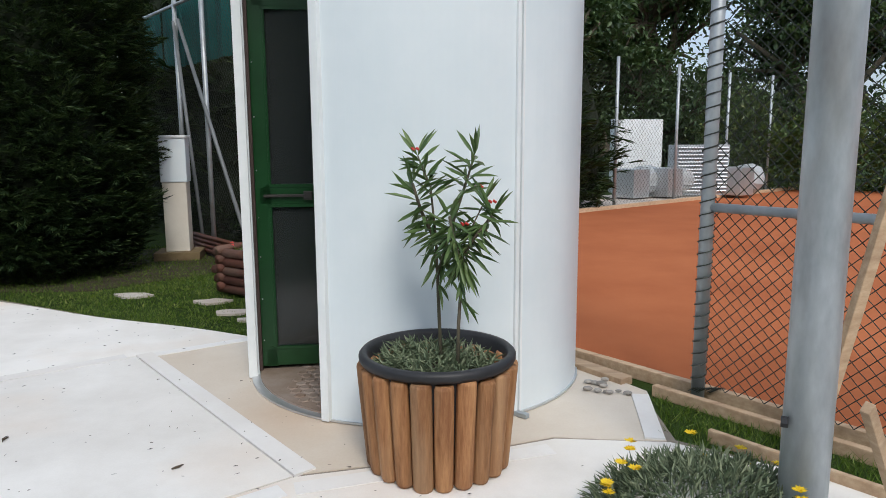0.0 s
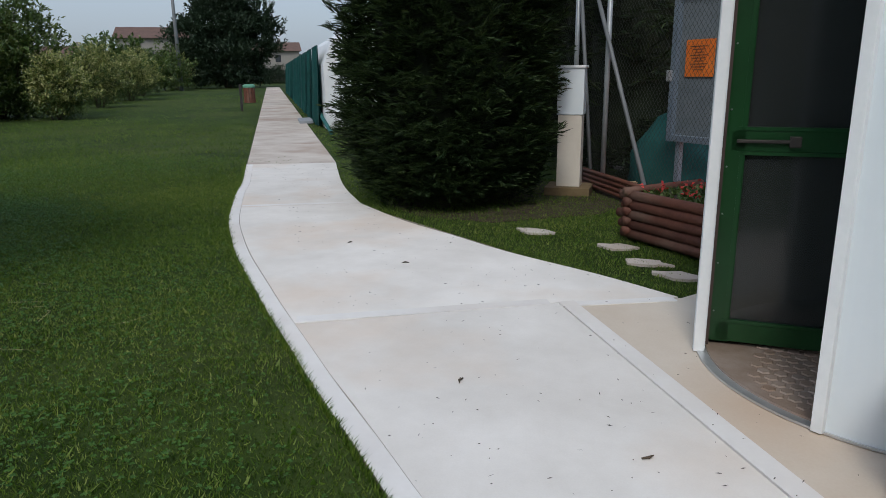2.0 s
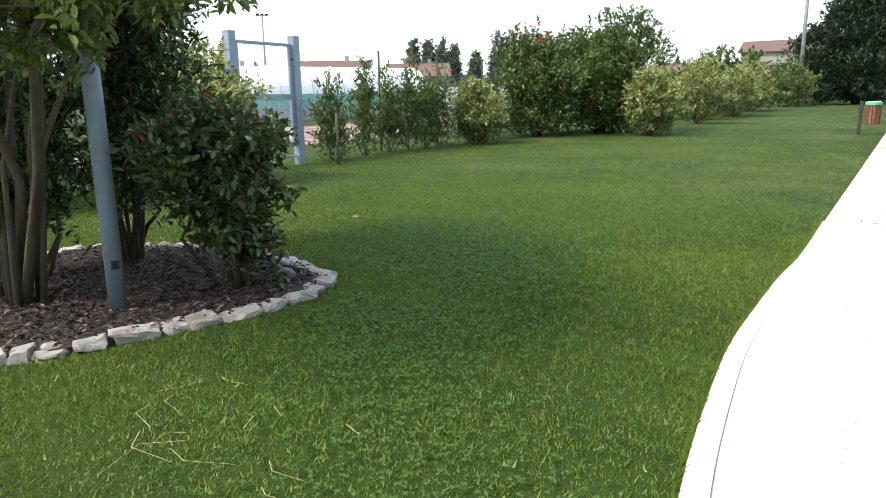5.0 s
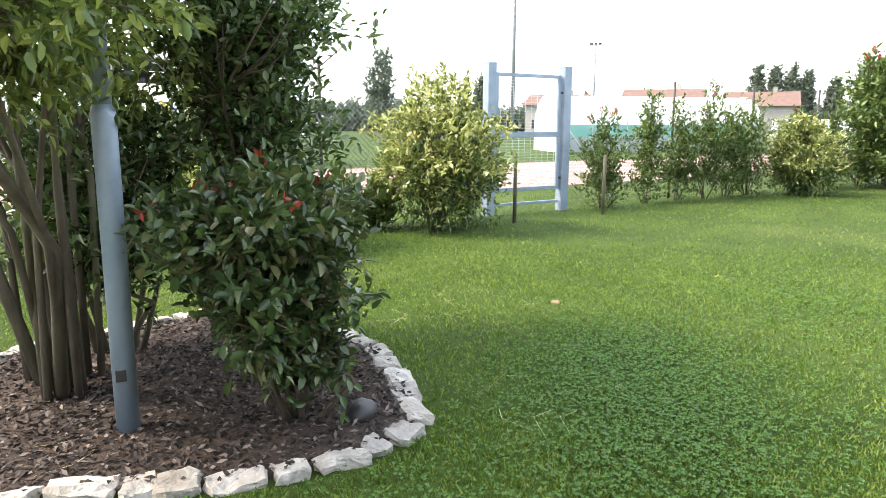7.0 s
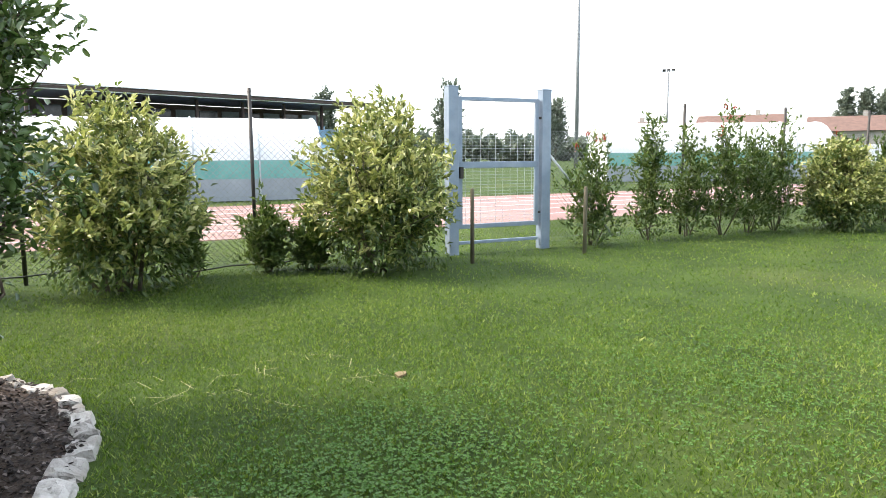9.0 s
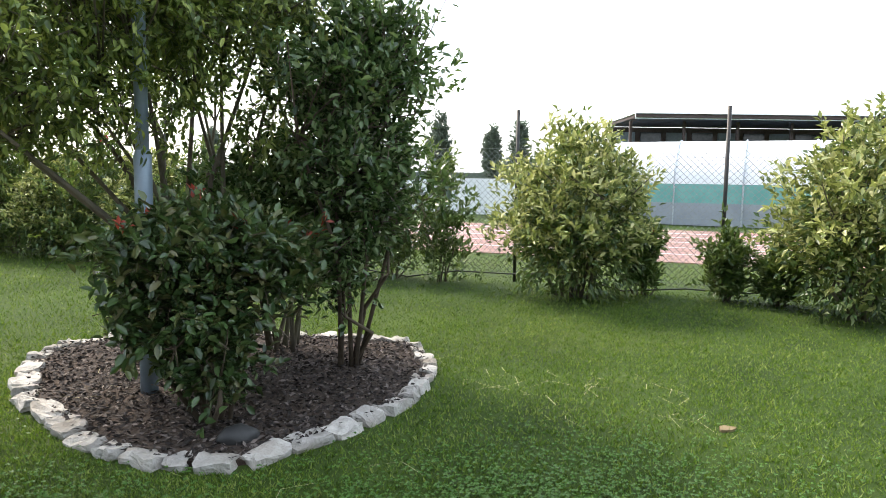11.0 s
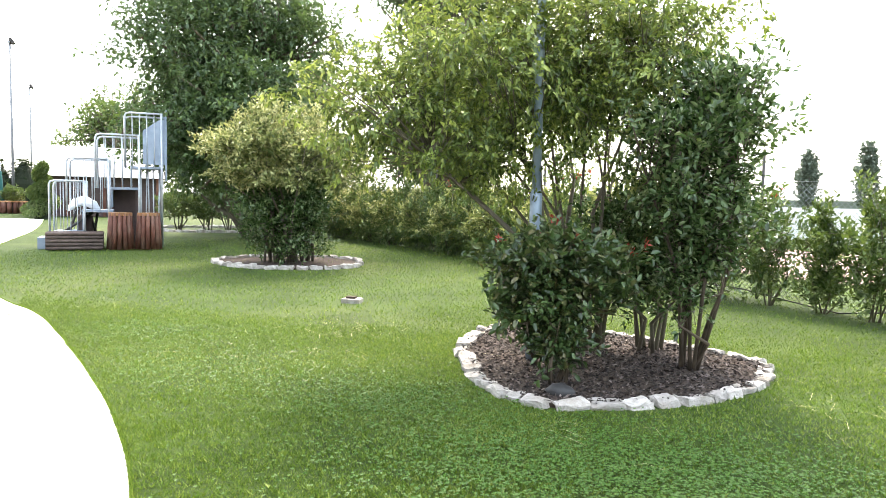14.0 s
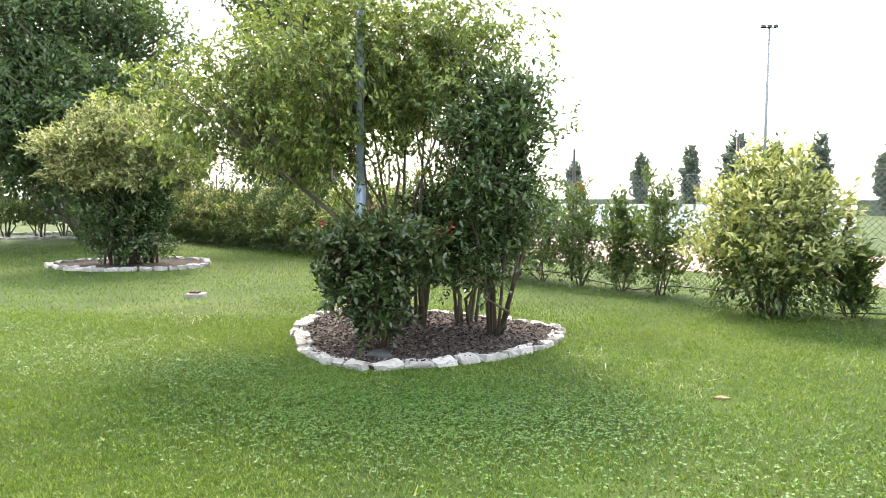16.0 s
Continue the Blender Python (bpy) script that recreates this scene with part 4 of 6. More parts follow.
# ---- tennis-court side: fence, kerb planks, pole ----
court_fence = thing("court_fence", (0, 0, 0), "chain-link tennis court fence on galvanised posts", "fence")
for s, h in ((0.0, 3.4), (-3.0, 3.4), (-6.0, 3.4), (6.55, 3.2), (7.45, 3.2), (10.0, 3.2)):
    x, y = by_court(s)
    bm = bmesh.new()
    tube(bm, [(x, y, -0.1), (x, y, h)], 0.035 if s <= 0 else 0.03, 14)
    bmesh.ops.create_uvsphere(bm, u_segments=10, v_segments=6, radius=0.036, matrix=Matrix.Translation((x, y, h)))
    part("post", bm, galv, court_fence, smooth=True)
for s0, s1, z in ((0.0, -6.0, 1.02), (0.0, -6.0, 3.3), (6.55, 10.0, 3.1)):
    bm = bmesh.new()
    tube(bm, [(*by_court(s0), z), (*by_court(s1), z)], 0.024, 10)
    part("rail", bm, galv, court_fence, smooth=True)
V, F = chain_link(by_court(0.0, 0.03), by_court(-6.2, 0.03), 0.06, 3.3, 0.068, 0.0024)
part_np("wire_mesh", V, F, wire_dark, court_fence, "dark chain-link wire")
V, F = chain_link(by_court(3.0, 0.03), by_court(11.0, 0.03), 0.04, 3.1, 0.07, 0.002)
part_np("wire_mesh", V, F, wire_dark, court_fence, "dark green chain-link wire")
bm = bmesh.new()
x, y = by_court(0.0)
tube(bm, [(x + 0.039 * math.cos(k * 0.7), y + 0.039 * math.sin(k * 0.7), 0.08 + k * 0.0074) for k in range(420)], 0.0042, 4)
part("lacing_wire", bm, wire_dark, court_fence, "dark lacing wire wound round the post")
for s0, s1, n0, n1 in ((6.75, 7.45, 0.0, 0.0), (5.3, 7.3, 0.0, 0.0)):
    bm = bmesh.new()
    tube(bm, [(*by_court(s0, -0.05), 0.0), (*by_court(s1, -0.02), 2.9)], 0.024, 8)
    # galvanised like the posts, but coloured darker for the shadow on it
    part("brace", bm, mast_grey, court_fence, smooth=True)
bm = bmesh.new()
for k in range(14):
    tube(bm, [(x - 0.06 + 0.01 * k, y - 0.03, 0.05 + 0.01 * math.sin(k)), (x - 0.04 + 0.012 * k, y - 0.05, 0.075), (x - 0.02 + 0.012 * k, y - 0.02, 0.055)], 0.003, 4)
part("wire_tangle", bm, wire_dark, court_fence)


def plank(p0, p1, width, z0, z1, mat_p, name, label, category="plank", group=""):
    p0, p1 = np.array(p0), np.array(p1)
    d = p1 - p0
    ln = np.linalg.norm(d)
    bm = bmesh.new()
    box(bm, (0, 0, 0), (ln, width, z1 - z0), 0, 0.006, m=pose(*(p0 + d / 2), (z0 + z1) / 2, 0, 0, math.degrees(math.atan2(d[1], d[0]))))
    return tagged(part(name, bm, mat_p), label, category, group)


plank(by_court(1.0, 0.07), by_court(-2.2, 0.07), 0.05, -0.02, 0.055, plank_wood, "kerb_plank", "weathered wooden kerb plank along the clay court", group="kerb planks")
plank(by_court(-2.25, 0.07), by_court(-6, 0.07), 0.05, -0.02, 0.055, plank_wood, "kerb_plank", "weathered wooden kerb plank along the clay court", group="kerb planks")
plank(by_court(0.2, -0.10), by_court(-3.2, -0.10), 0.045, -0.02, 0.045, plank_wood, "kerb_plank", "grey wooden kerb plank beside the grass strip", group="kerb planks")
plank(by_court(-0.3, -0.42), by_court(-3.0, -0.42), 0.03, -0.02, 0.045, plank_wood, "kerb_plank", "thin brown wooden edging plank in the grass", group="kerb planks")
plank((0.95, 4.1), (0.55, 4.62), 0.10, -0.02, 0.03, plank_wood, "kerb_plank", "worn wooden sill at the court entrance", group="kerb planks")
bm = bmesh.new()
tube(bm, [(1.36, 3.05, -0.05), (1.70, 3.42, 0.42)], 0.02, 6)
tagged(part("wooden_strut", bm, plank_wood), "slanting wooden strut behind the steel pole", "strut")
bm = bmesh.new()
box(bm, (0, 0, 0), (0.045, 0.03, 1.9), 0, 0.004, m=Matrix.Translation((1.41, 2.72, 0.80)) @ Euler((0.12, 0.13, 0.3)).to_matrix().to_4x4())
tagged(part("wooden_batten", bm, plank_wood), "leaning wooden batten behind the steel pole", "batten")
bm = bmesh.new()
box(bm, (0, 0, 0), (0.04, 0.03, 1.1), 0, 0.004, m=Matrix.Translation((1.52, 2.62, 0.16)) @ Euler((0.2, -0.75, 0.5)).to_matrix().to_4x4())
tagged(part("wooden_batten", bm, plank_wood), "slanting wooden batten at the pole's foot", "batten")
lamp_pole = thing("lamp_pole", (1.195, 2.58, 0.0), "thick galvanised steel lamp pole with scratches", "pole")
bm = bmesh.new()
tube(bm, [(0, 0, -0.1), (0, 0, 2.0), (0.0, 0, 7.0)], [0.079, 0.078, 0.06], 28)
part("shaft", bm, pole_zinc, lamp_pole, smooth=True)
bm = bmesh.new()
tube(bm, [(-0.08, -0.03, 0.42), (-0.10, -0.02, 0.42)], 0.02, 8)
part("cable_clip", bm, dark_rubber, lamp_pole)
# pebbles at the kiosk foot
for k in range(11):
    r = random.Random(40 + k)
    bm = bmesh.new()
    bmesh.ops.create_icosphere(bm, subdivisions=2, radius=0.022 * r.uniform(0.6, 1.2), matrix=pose(0.80 + r.uniform(-0.10, 0.14), 4.02 + r.uniform(-0.12, 0.14), 0.012) @ Matrix.Diagonal((1.3, 0.9, 0.6, 1)))
    tagged(part("pebble", bm, stone_mat, smooth=True), "small pale pebble on the concrete by the kiosk", "pebble", "pebbles by the kiosk")

# flowering cushion by the path
cushion = thing("gazania_cushion", (0.89, 2.65, -0.02), "grey-leaved cushion plant with yellow daisies", "plant")
rng = np.random.default_rng(21)
n = 3800
d = unit(rng.normal(size=(n, 3)))
d[:, 2] = np.abs(d[:, 2])
P = d * np.array((0.40, 0.30, 0.20)) * (0.75 + 0.3 * rng.random(n))[:, None]
P[:, 2] += 0.02
V, F = leaf_mesh(P, d * 0.8 + rng.normal(size=(n, 3)) * 0.6 + np.array((0, 0, 0.5)), 0.06, 0.008, rng, 0.15)
part_np("foliage", V, F, grey_leaf, cushion)
for k in range(26):
    a, e = rng.random() * 6.28, 0.75 + 0.3 * rng.random()
    c = np.array((math.cos(a) * 0.40 * e, math.sin(a) * 0.30 * e, 0.04 + 0.25 * math.sqrt(max(0.0, 1.12 - e * e)) + 0.05 * rng.random()))
    ang = np.arange(12) * math.tau / 12
    V, F = leaf_mesh(np.repeat(c[None], 12, 0), np.stack([np.cos(ang), np.sin(ang), np.full(12, 0.25)], 1), 0.027, 0.013, rng, 0.0, 0.05)
    part_np("flower", V, F, petal_y, cushion, "yellow daisy flower")

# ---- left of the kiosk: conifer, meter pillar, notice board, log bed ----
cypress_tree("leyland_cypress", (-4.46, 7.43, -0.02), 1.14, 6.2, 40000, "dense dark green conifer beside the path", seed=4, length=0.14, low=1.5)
pillar = thing("meter_pillar", (-3.40, 8.45, 0.0), "clay-splashed concrete pillar with a white meter box", "pillar", turn=12)
bm = bmesh.new()
box(bm, (0, 0, 0.03), (0.52, 0.46, 0.10), 0, 0.01)
part("plinth", bm, sandy, pillar, "clay-stained plinth")
bm = bmesh.new()
box(bm, (0, 0, 0.5), (0.27, 0.25, 0.84), 0, 0.008)
part("column", bm, plaster, pillar)
bm = bmesh.new()
box(bm, (0, 0, 1.16), (0.30, 0.27, 0.52), 0, 0.012)
part("meter_box", bm, kiosk_white, pillar, "white plastic meter box")
bm = bmesh.new()
box(bm, (0, 0, 1.43), (0.33, 0.30, 0.03), 0, 0.006)
part("cap", bm, strip_white, pillar)

board = thing("notice_board", (-1.86, 8.45, 0.0), "grey glazed notice board on two legs", "notice board", turn=-32)
for x in (-0.42, 0.42):
    bm = bmesh.new()
    box(bm, (x, 0, 0.34), (0.06, 0.06, 0.72), 0, 0.004)
    part("leg", bm, pale_steel, board)
bm = bmesh.new()
box(bm, (0, 0.02, 1.42), (1.02, 0.05, 1.5), 0, 0.006)
part("back_panel", bm, board_back, board)
for cx, cz, sx, sz in ((-0.53, 1.42, 0.07, 1.62), (0.53, 1.42, 0.07, 1.62), (0, 0.65, 1.0, 0.07), (0, 2.2, 1.0, 0.07)):
    bm = bmesh.new()
    box(bm, (cx, -0.01, cz), (sx, 0.12, sz), 0, 0.006)
    part("frame_bar", bm, pale_steel, board)
bm = bmesh.new()
box(bm, (-0.55, -0.09, 1.32), (0.05, 0.05, 0.12), 0, 0.008)
part("latch", bm, alu, board)
bm = bmesh.new()
box(bm, (-0.21, -0.02, 1.50), (0.38, 0.006, 0.38), 0, 0)
part("notice", bm, orange_paper, board, "orange paper notice")
bm = bmesh.new()
box(bm, (0.26, -0.02, 1.62), (0.30, 0.006, 0.46), 0, 0)
part("notice", bm, yellow_paper, board, "yellow printed poster")
bm = bmesh.new()
for k in range(9):
    box(bm, (-0.22, -0.026, 1.62 - k * 0.03), (0.22 - 0.05 * (k % 3), 0.003, 0.008), 0, 0)
part("notice_print", bm, dark_wall, board)

bm = bmesh.new()
bmesh.ops.create_icosphere(bm, subdivisions=4, radius=1.0)
for v in bm.verts:
    k = 1 + 0.10 * noise.noise(v.co * 2.3) + 0.05 * noise.noise(v.co * 6)
    v.co = Vector((v.co.x * 0.62 * k, v.co.y * 0.42 * k, max(v.co.z, -0.15) * 0.78 * k + 0.08))
bmesh.ops.transform(bm, matrix=pose(-2.40, 9.36, 0.0, 0, 0, -30), verts=bm.verts)
tagged(part("wrapped_heap", bm, teal_cloth, smooth=True), "bulging heap wrapped in teal netting", "heap")

log_bed = thing("log_bed", (-1.30, 6.28, 0.0), "raised flower bed of stacked dark red logs", "flower bed", turn=-33)
for k in range(5):
    z = 0.05 + k * 0.082
    for y, x0, x1 in ((-0.36, -0.85, 1.0), (0.4, -0.85, 1.0)):
        bm = bmesh.new()
        o = 0.03 * ((k * 7) % 3)
        tube(bm, [(x0 - o, y, z), (0, y + 0.004 * (k % 2), z), (x1 + o, y, z)], [0.040, 0.043, 0.040], 9)
        part("log", bm, red_log, log_bed, smooth=True)
    for x in (-0.78, 0.9):
        bm = bmesh.new()
        tube(bm, [(x, -0.42, z + 0.03), (x, 0.45, z + 0.03)], 0.040, 9)
        part("log", bm, red_log, log_bed, smooth=True)
bm = bmesh.new()
box(bm, (0.06, 0.02, 0.2), (1.6, 0.7, 0.36))
part("bed_soil", bm, soil, log_bed)
rng = np.random.default_rng(31)
n = 1300
P = np.column_stack([rng.uniform(-0.75, 0.9, n), rng.uniform(-0.34, 0.38, n), np.full(n, 0.38)])
V, F = leaf_mesh(P, rng.normal(size=(n, 3)) * 0.6 + np.array((0, 0, 0.6)), 0.06, 0.03, rng)
bedding = thing("bedding_flowers", (-1.30, 6.28, 0.0), "low bedding plants with red flowers", "flowers", turn=-33)
part_np("foliage", V, F, hedge_leaf, bedding)
n = 260
P = np.column_stack([rng.uniform(-0.75, 0.9, n), rng.uniform(-0.34, 0.38, n), 0.42 + 0.04 * rng.random(n)])
V, F = leaf_mesh(P, rng.normal(size=(n, 3)) * 0.6 + np.array((0, 0, 0.3)), 0.035, 0.03, rng)
part_np("blossoms", V, F, petal_r, bedding, "red blossoms")
for k, (x, y) in enumerate(((-2.98, 6.36), (-2.15, 6.12), (-1.84, 5.74), (-1.55, 5.5))):
    bm = bmesh.new()
    r = random.Random(k)
    pts = [(x + math.cos(a) * 0.19 * r.uniform(0.6, 1.1), y + math.sin(a) * 0.10 * r.uniform(0.6, 1.1)) for a in (math.tau * q / 11 for q in range(11))]
    prism(bm, pts, -0.05, 0.0)
    tagged(part("stepping_stone", bm, old_concrete), "flat pale stepping stone sunk in the grass", "stepping stone", "stepping stones")
for k, off in enumerate((0.0, 0.12, 0.22)):
    bm = bmesh.new()
    tube(bm, [(-3.05 + 0.1 * k, 8.75 - off, 0.05), (-2.6 + 0.1 * k, 8.35 - off, 0.06), (-2.2, 8.2 - off * 0.6, 0.04), (-1.9, 7.6 - off, 0.05)], 0.018, 8)
    tagged(part("hose", bm, pale_pipe, smooth=True), "pale hose lying behind the log bed", "hose", "hoses")
for k in range(4):
    bm = bmesh.new()
    tube(bm, [(*by_court(4.0, -0.12), 0.05 + 0.055 * k), (*by_court(7.6, -0.12), 0.05 + 0.055 * k)], 0.026, 8)
    tagged(part("wooden_pole", bm, red_log, smooth=True), "thin brown pole stacked along the fence", "pole", "stacked poles")
for k in range(5):
    bm = bmesh.new()
    x0, x1 = 5.9 + 0.8 * k, 6.7 + 0.8 * k
    for q in range(6):
        f0, f1 = by_court(x0 + (x1 - x0) * q / 6, 0.10 + 0.03 * math.sin(q * 2 + k)), by_court(x0 + (x1 - x0) * (q + 1) / 6, 0.10 + 0.03 * math.sin(q * 2 + 2 + k))
        v = [bm.verts.new((*f0, 2.35)), bm.verts.new((*f1, 2.35)), bm.verts.new((*f1, 3.15)), bm.verts.new((*f0, 3.15))]
        bm.faces.new(v)
    part("windscreen_cloth", bm, teal_cloth, court_fence, "teal windscreen cloth")

# dark conifer hedge behind the court fence
HEDGE_SPOTS = [(7.7 + 1.2 * k, 0.95 + 0.12 * (k % 2)) for k in range(5)] + [(7.5, 2.3), (7.6, 3.5), (7.5, 4.7), (7.6, 5.9), (7.4, 7.0), (7.4, 7.8)]
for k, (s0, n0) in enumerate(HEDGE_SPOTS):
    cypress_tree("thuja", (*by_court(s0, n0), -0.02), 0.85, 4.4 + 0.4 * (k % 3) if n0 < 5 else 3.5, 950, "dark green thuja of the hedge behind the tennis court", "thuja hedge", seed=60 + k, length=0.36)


# ---- planting bed with pole and shrubs ----
def stone_ring(line, step, size, group, label, seed):
    """Rough blocks laid end to end along a closed plan line, each a thing of its own."""
    r = random.Random(seed)
    pts = [np.array(p) for p in line] + [np.array(line[0])]
    lens = [np.linalg.norm(b - a) for a, b in zip(pts, pts[1:])]
    total, pos = sum(lens), 0.0
    while pos < total - step * 0.4:
        ln = step * r.uniform(0.62, 1.45)
        c, acc = pos + ln / 2, 0.0
        for a, b, l in zip(pts, pts[1:], lens):
            if acc + l >= c:
                p, d = a + (b - a) * (c - acc) / l, (b - a) / l
                break
            acc += l
        bm = bmesh.new()
        bmesh.ops.create_cube(bm, size=1.0)
        bmesh.ops.subdivide_edges(bm, edges=bm.edges[:], cuts=3, use_grid_fill=True)
        off = Vector((r.uniform(0, 50), r.uniform(0, 50), r.uniform(0, 9)))
        wide, tall, skew = size[1] * r.uniform(0.75, 1.15), size[2] * r.uniform(0.8, 1.15), r.uniform(-0.25, 0.25)
        for v in bm.verts:
            f = 1 - 0.30 * max(0.0, v.co.length - 0.55)
            q = Vector(((v.co.x + skew * v.co.y * 0.4) * (ln - r.uniform(0.02, 0.035)) * f, v.co.y * wide * f, v.co.z * tall * f))
            v.co = q + noise.noise_vector((q + off) * 7) * 0.032 + noise.noise_vector((q + off) * 21) * 0.020
        bmesh.ops.transform(bm, matrix=pose(p[0] + r.uniform(-0.012, 0.012), p[1] + r.uniform(-0.012, 0.012), size[2] * 0.26 - 0.02, r.uniform(-9, 9), r.uniform(-7, 7), math.degrees(math.atan2(d[1], d[0])) + r.uniform(-10, 10)), verts=bm.verts)
        tagged(part("edging_stone", bm, stone_mat), label, "stone", group)
        pos += ln


inner_line = [tuple(np.array(p) + (np.array((-8.0, 1.6)) - np.array(p)) / np.linalg.norm(np.array((-8.0, 1.6)) - np.array(p)) * 0.09) for p in bed_line]
stone_ring(inner_line, 0.205, (0.21, 0.165, 0.072), "stones round the planting bed", "rough white limestone block edging the planting bed", 5)
bm = bmesh.new()
prism(bm, [tuple(p) for p in inner_line], -0.05, 0.012)
tagged(part("mulch", bm, soil), "dark soil under the bark mulch", "mulch", kind="structure")
rng = np.random.default_rng(17)


def chips(poly, count, x0, x1, y0, y1, z, size=0.035):
    P = np.column_stack([rng.uniform(x0, x1, count), rng.uniform(y0, y1, count)])
    P = P[inside(P, poly)]
    n = len(P)
    a = rng.random(n) * math.tau
    D = np.stack([np.cos(a), np.sin(a), rng.normal(size=n) * 0.35], 1)
    return leaf_mesh(np.column_stack([P, z + rng.random(n) * 0.022]), D, size * (0.5 + rng.random(n)), size * 0.5, rng, 0.05, 0.15)


V, F = chips(inner_line, 16000, -9.7, -6.5, 0, 3.4, 0.014, 0.042)
tagged(part_np("bark_chips", V, F, chip_mat), "brown bark chips covering the planting bed", "bark chips", kind="stuff")

pole = thing("bed_pole", (-7.475, 1.905, 0.0), "blue-grey steel lamp pole rising through the shrubs", "pole")
bm = bmesh.new()
tube(bm, [(0, 0, -0.05), (0, 0, 1.62), (0, 0, 1.66)], [0.058, 0.058, 0.046], 20)
part("sleeve", bm, blue_steel, pole, smooth=True)
bm = bmesh.new()
tube(bm, [(0, 0, 1.6), (0, 0, 6.5)], [0.044, 0.036], 20)
part("shaft", bm, blue_steel, pole, smooth=True)
bm = bmesh.new()
box(bm, (0.05, 0.02, 0.32), (0.02, 0.05, 0.06), 40, 0.004)
part("inspection_cap", bm, dark_metal, pole)

shrub("privet_tree", (-7.95, 1.15, 0.0), [(1.9, 0.9, 2.45, 0.9, 0.95, 0.6), (1.1, 0.3, 2.95, 1.15, 1.15, 0.8), (0.2, 0.0, 3.2, 1.1, 1.1, 0.9), (-0.6, 0.2, 3.05, 0.7, 0.8, 0.75), (1.3, 1.1, 2.3, 0.6, 0.5, 0.35), (0.4, -0.9, 2.8, 0.85, 0.75, 0.7), (0.2, 0.5, 2.45, 0.7, 0.5, 0.4), (0.6, 0.6, 2.05, 0.6, 0.4, 0.25), (1.05, 0.95, 1.98, 0.5, 0.42, 0.28), (1.0, 0.6, 1.85, 0.5, 0.34, 0.3), (-0.4, 0.4, 2.05, 0.35, 0.35, 0.35)], 2600, 20, 0.060, 0.027, privet, "multi-stemmed privet tree with yellow-green leaves", "tree", seed=101, stems=17, stem_r=0.024, heavy=1.7, spread=0.3, shell=0.5, lift=-0.1, twigs=330, cluster_r=0.080, rough=0.36, droop=0.35, kink=0.10, oval=True)
shrub("laurel_shrub", (-8.92, 1.70, 0.0), [(0.0, 0.18, 2.05, 0.54, 0.58, 0.66), (-0.12, 0.15, 1.4, 0.40, 0.42, 0.46), (-0.20, 0.2, 2.45, 0.38, 0.42, 0.42), (0.05, 0.08, 0.98, 0.30, 0.30, 0.28), (0.1, 0.08, 0.66, 0.22, 0.2, 0.24)], 1250, 11, 0.066, 0.032, laurel, "tall dark glossy evergreen shrub with slim stems", "shrub", seed=102, stems=8, stem_r=0.019, spread=0.10, shell=0.3, lift=0.3, twigs=170, rough=0.34, cluster_r=0.08, kink=0.11, heavy=1.3, oval=True, wood=dark_bark)
shrub("photinia", (-7.84, 2.68, 0.0), [(0.03, -0.09, 1.05, 0.50, 0.40, 0.26), (0.05, -0.07, 0.72, 0.40, 0.34, 0.32), (0.02, 0.02, 0.45, 0.24, 0.23, 0.18), (-0.30, -0.1, 1.02, 0.28, 0.30, 0.22), (0.34, -0.15, 1.02, 0.27, 0.32, 0.24), (0.42, 0.0, 0.62, 0.16, 0.16, 0.2), (-0.05, 0.1, 0.3, 0.2, 0.18, 0.12)], 1020, 12, 0.068, 0.036, photinia, "clipped dark photinia bush with red shoots", "shrub", seed=103, stems=10, stem_r=0.018, spread=0.09, shell=0.4, lift=0.2, shoots=red_shoot, shoot_count=11, twigs=110, rough=0.3, cluster_r=0.068, oval=True, wood=dark_bark)
shrub("laurel_shrub", (-8.55, 1.0, 0.0), [(0.05, 0, 1.3, 0.64, 0.55, 0.6), (0.2, 0.1, 0.8, 0.5, 0.45, 0.4)], 900, 9, 0.075, 0.034, laurel, "dark evergreen shrub under the privet tree", "shrub", seed=104, stems=8, stem_r=0.024, spread=0.14, shell=0.3, lift=0.4, twigs=60, rough=0.2)
bm = bmesh.new()
bmesh.ops.create_icosphere(bm, subdivisions=3, radius=0.1)
for v in bm.verts:
    v.co = Vector((v.co.x * 1.2, v.co.y * 0.8, max(v.co.z, -0.02) * 0.8)) * (1 + 0.15 * noise.noise(v.co * 20))
bmesh.ops.translate(bm, verts=bm.verts, vec=(-7.93, 3.02, 0.02))
tagged(part("irrigation_box", bm, hose_mat, smooth=True), "black plastic sheet bunched at the shrub's foot", "plastic sheet")

# ---- sports-field fence, gate, hedge ----
field_fence = thing("field_fence", (0, 0, 0), "tall chain-link fence along the sports field", "fence")
posts_s = [-26, -23.2, -20.4, -17.6, -14.8, -12, -9.2, -6.4, -3.2, 0.0, 2.85, 11.1, 14.0, 16.9, 19.8, 22.7, 25.6, 28.5, 31.4, 34.3, 37.2, 40.1, 44, 48]
for s in posts_s:
    x, y = by_fence(s)
    bm = bmesh.new()
    tube(bm, [(x, y, -0.1), (x, y, 2.5)], 0.026, 8)
    part("post", bm, dark_metal, field_fence, "thin dark steel post", smooth=True)
for s0, s1 in ((-26, 5.45), (7.75, 48)):
    V, F = chain_link(by_fence(s0), by_fence(s1), 0.03, 1.95, 0.09, 0.0030, True)
    part_np("wire_mesh", V, F, wire_grey, field_fence, "zinc chain-link wire")
    bm = bmesh.new()
    for z in (0.1, 1.0, 1.95, 2.45):
        tube(bm, [(*by_fence(s0), z), (*by_fence(s1), z)], 0.003, 4)
    part("tension_wire", bm, wire_grey, field_fence)
bm = bmesh.new()
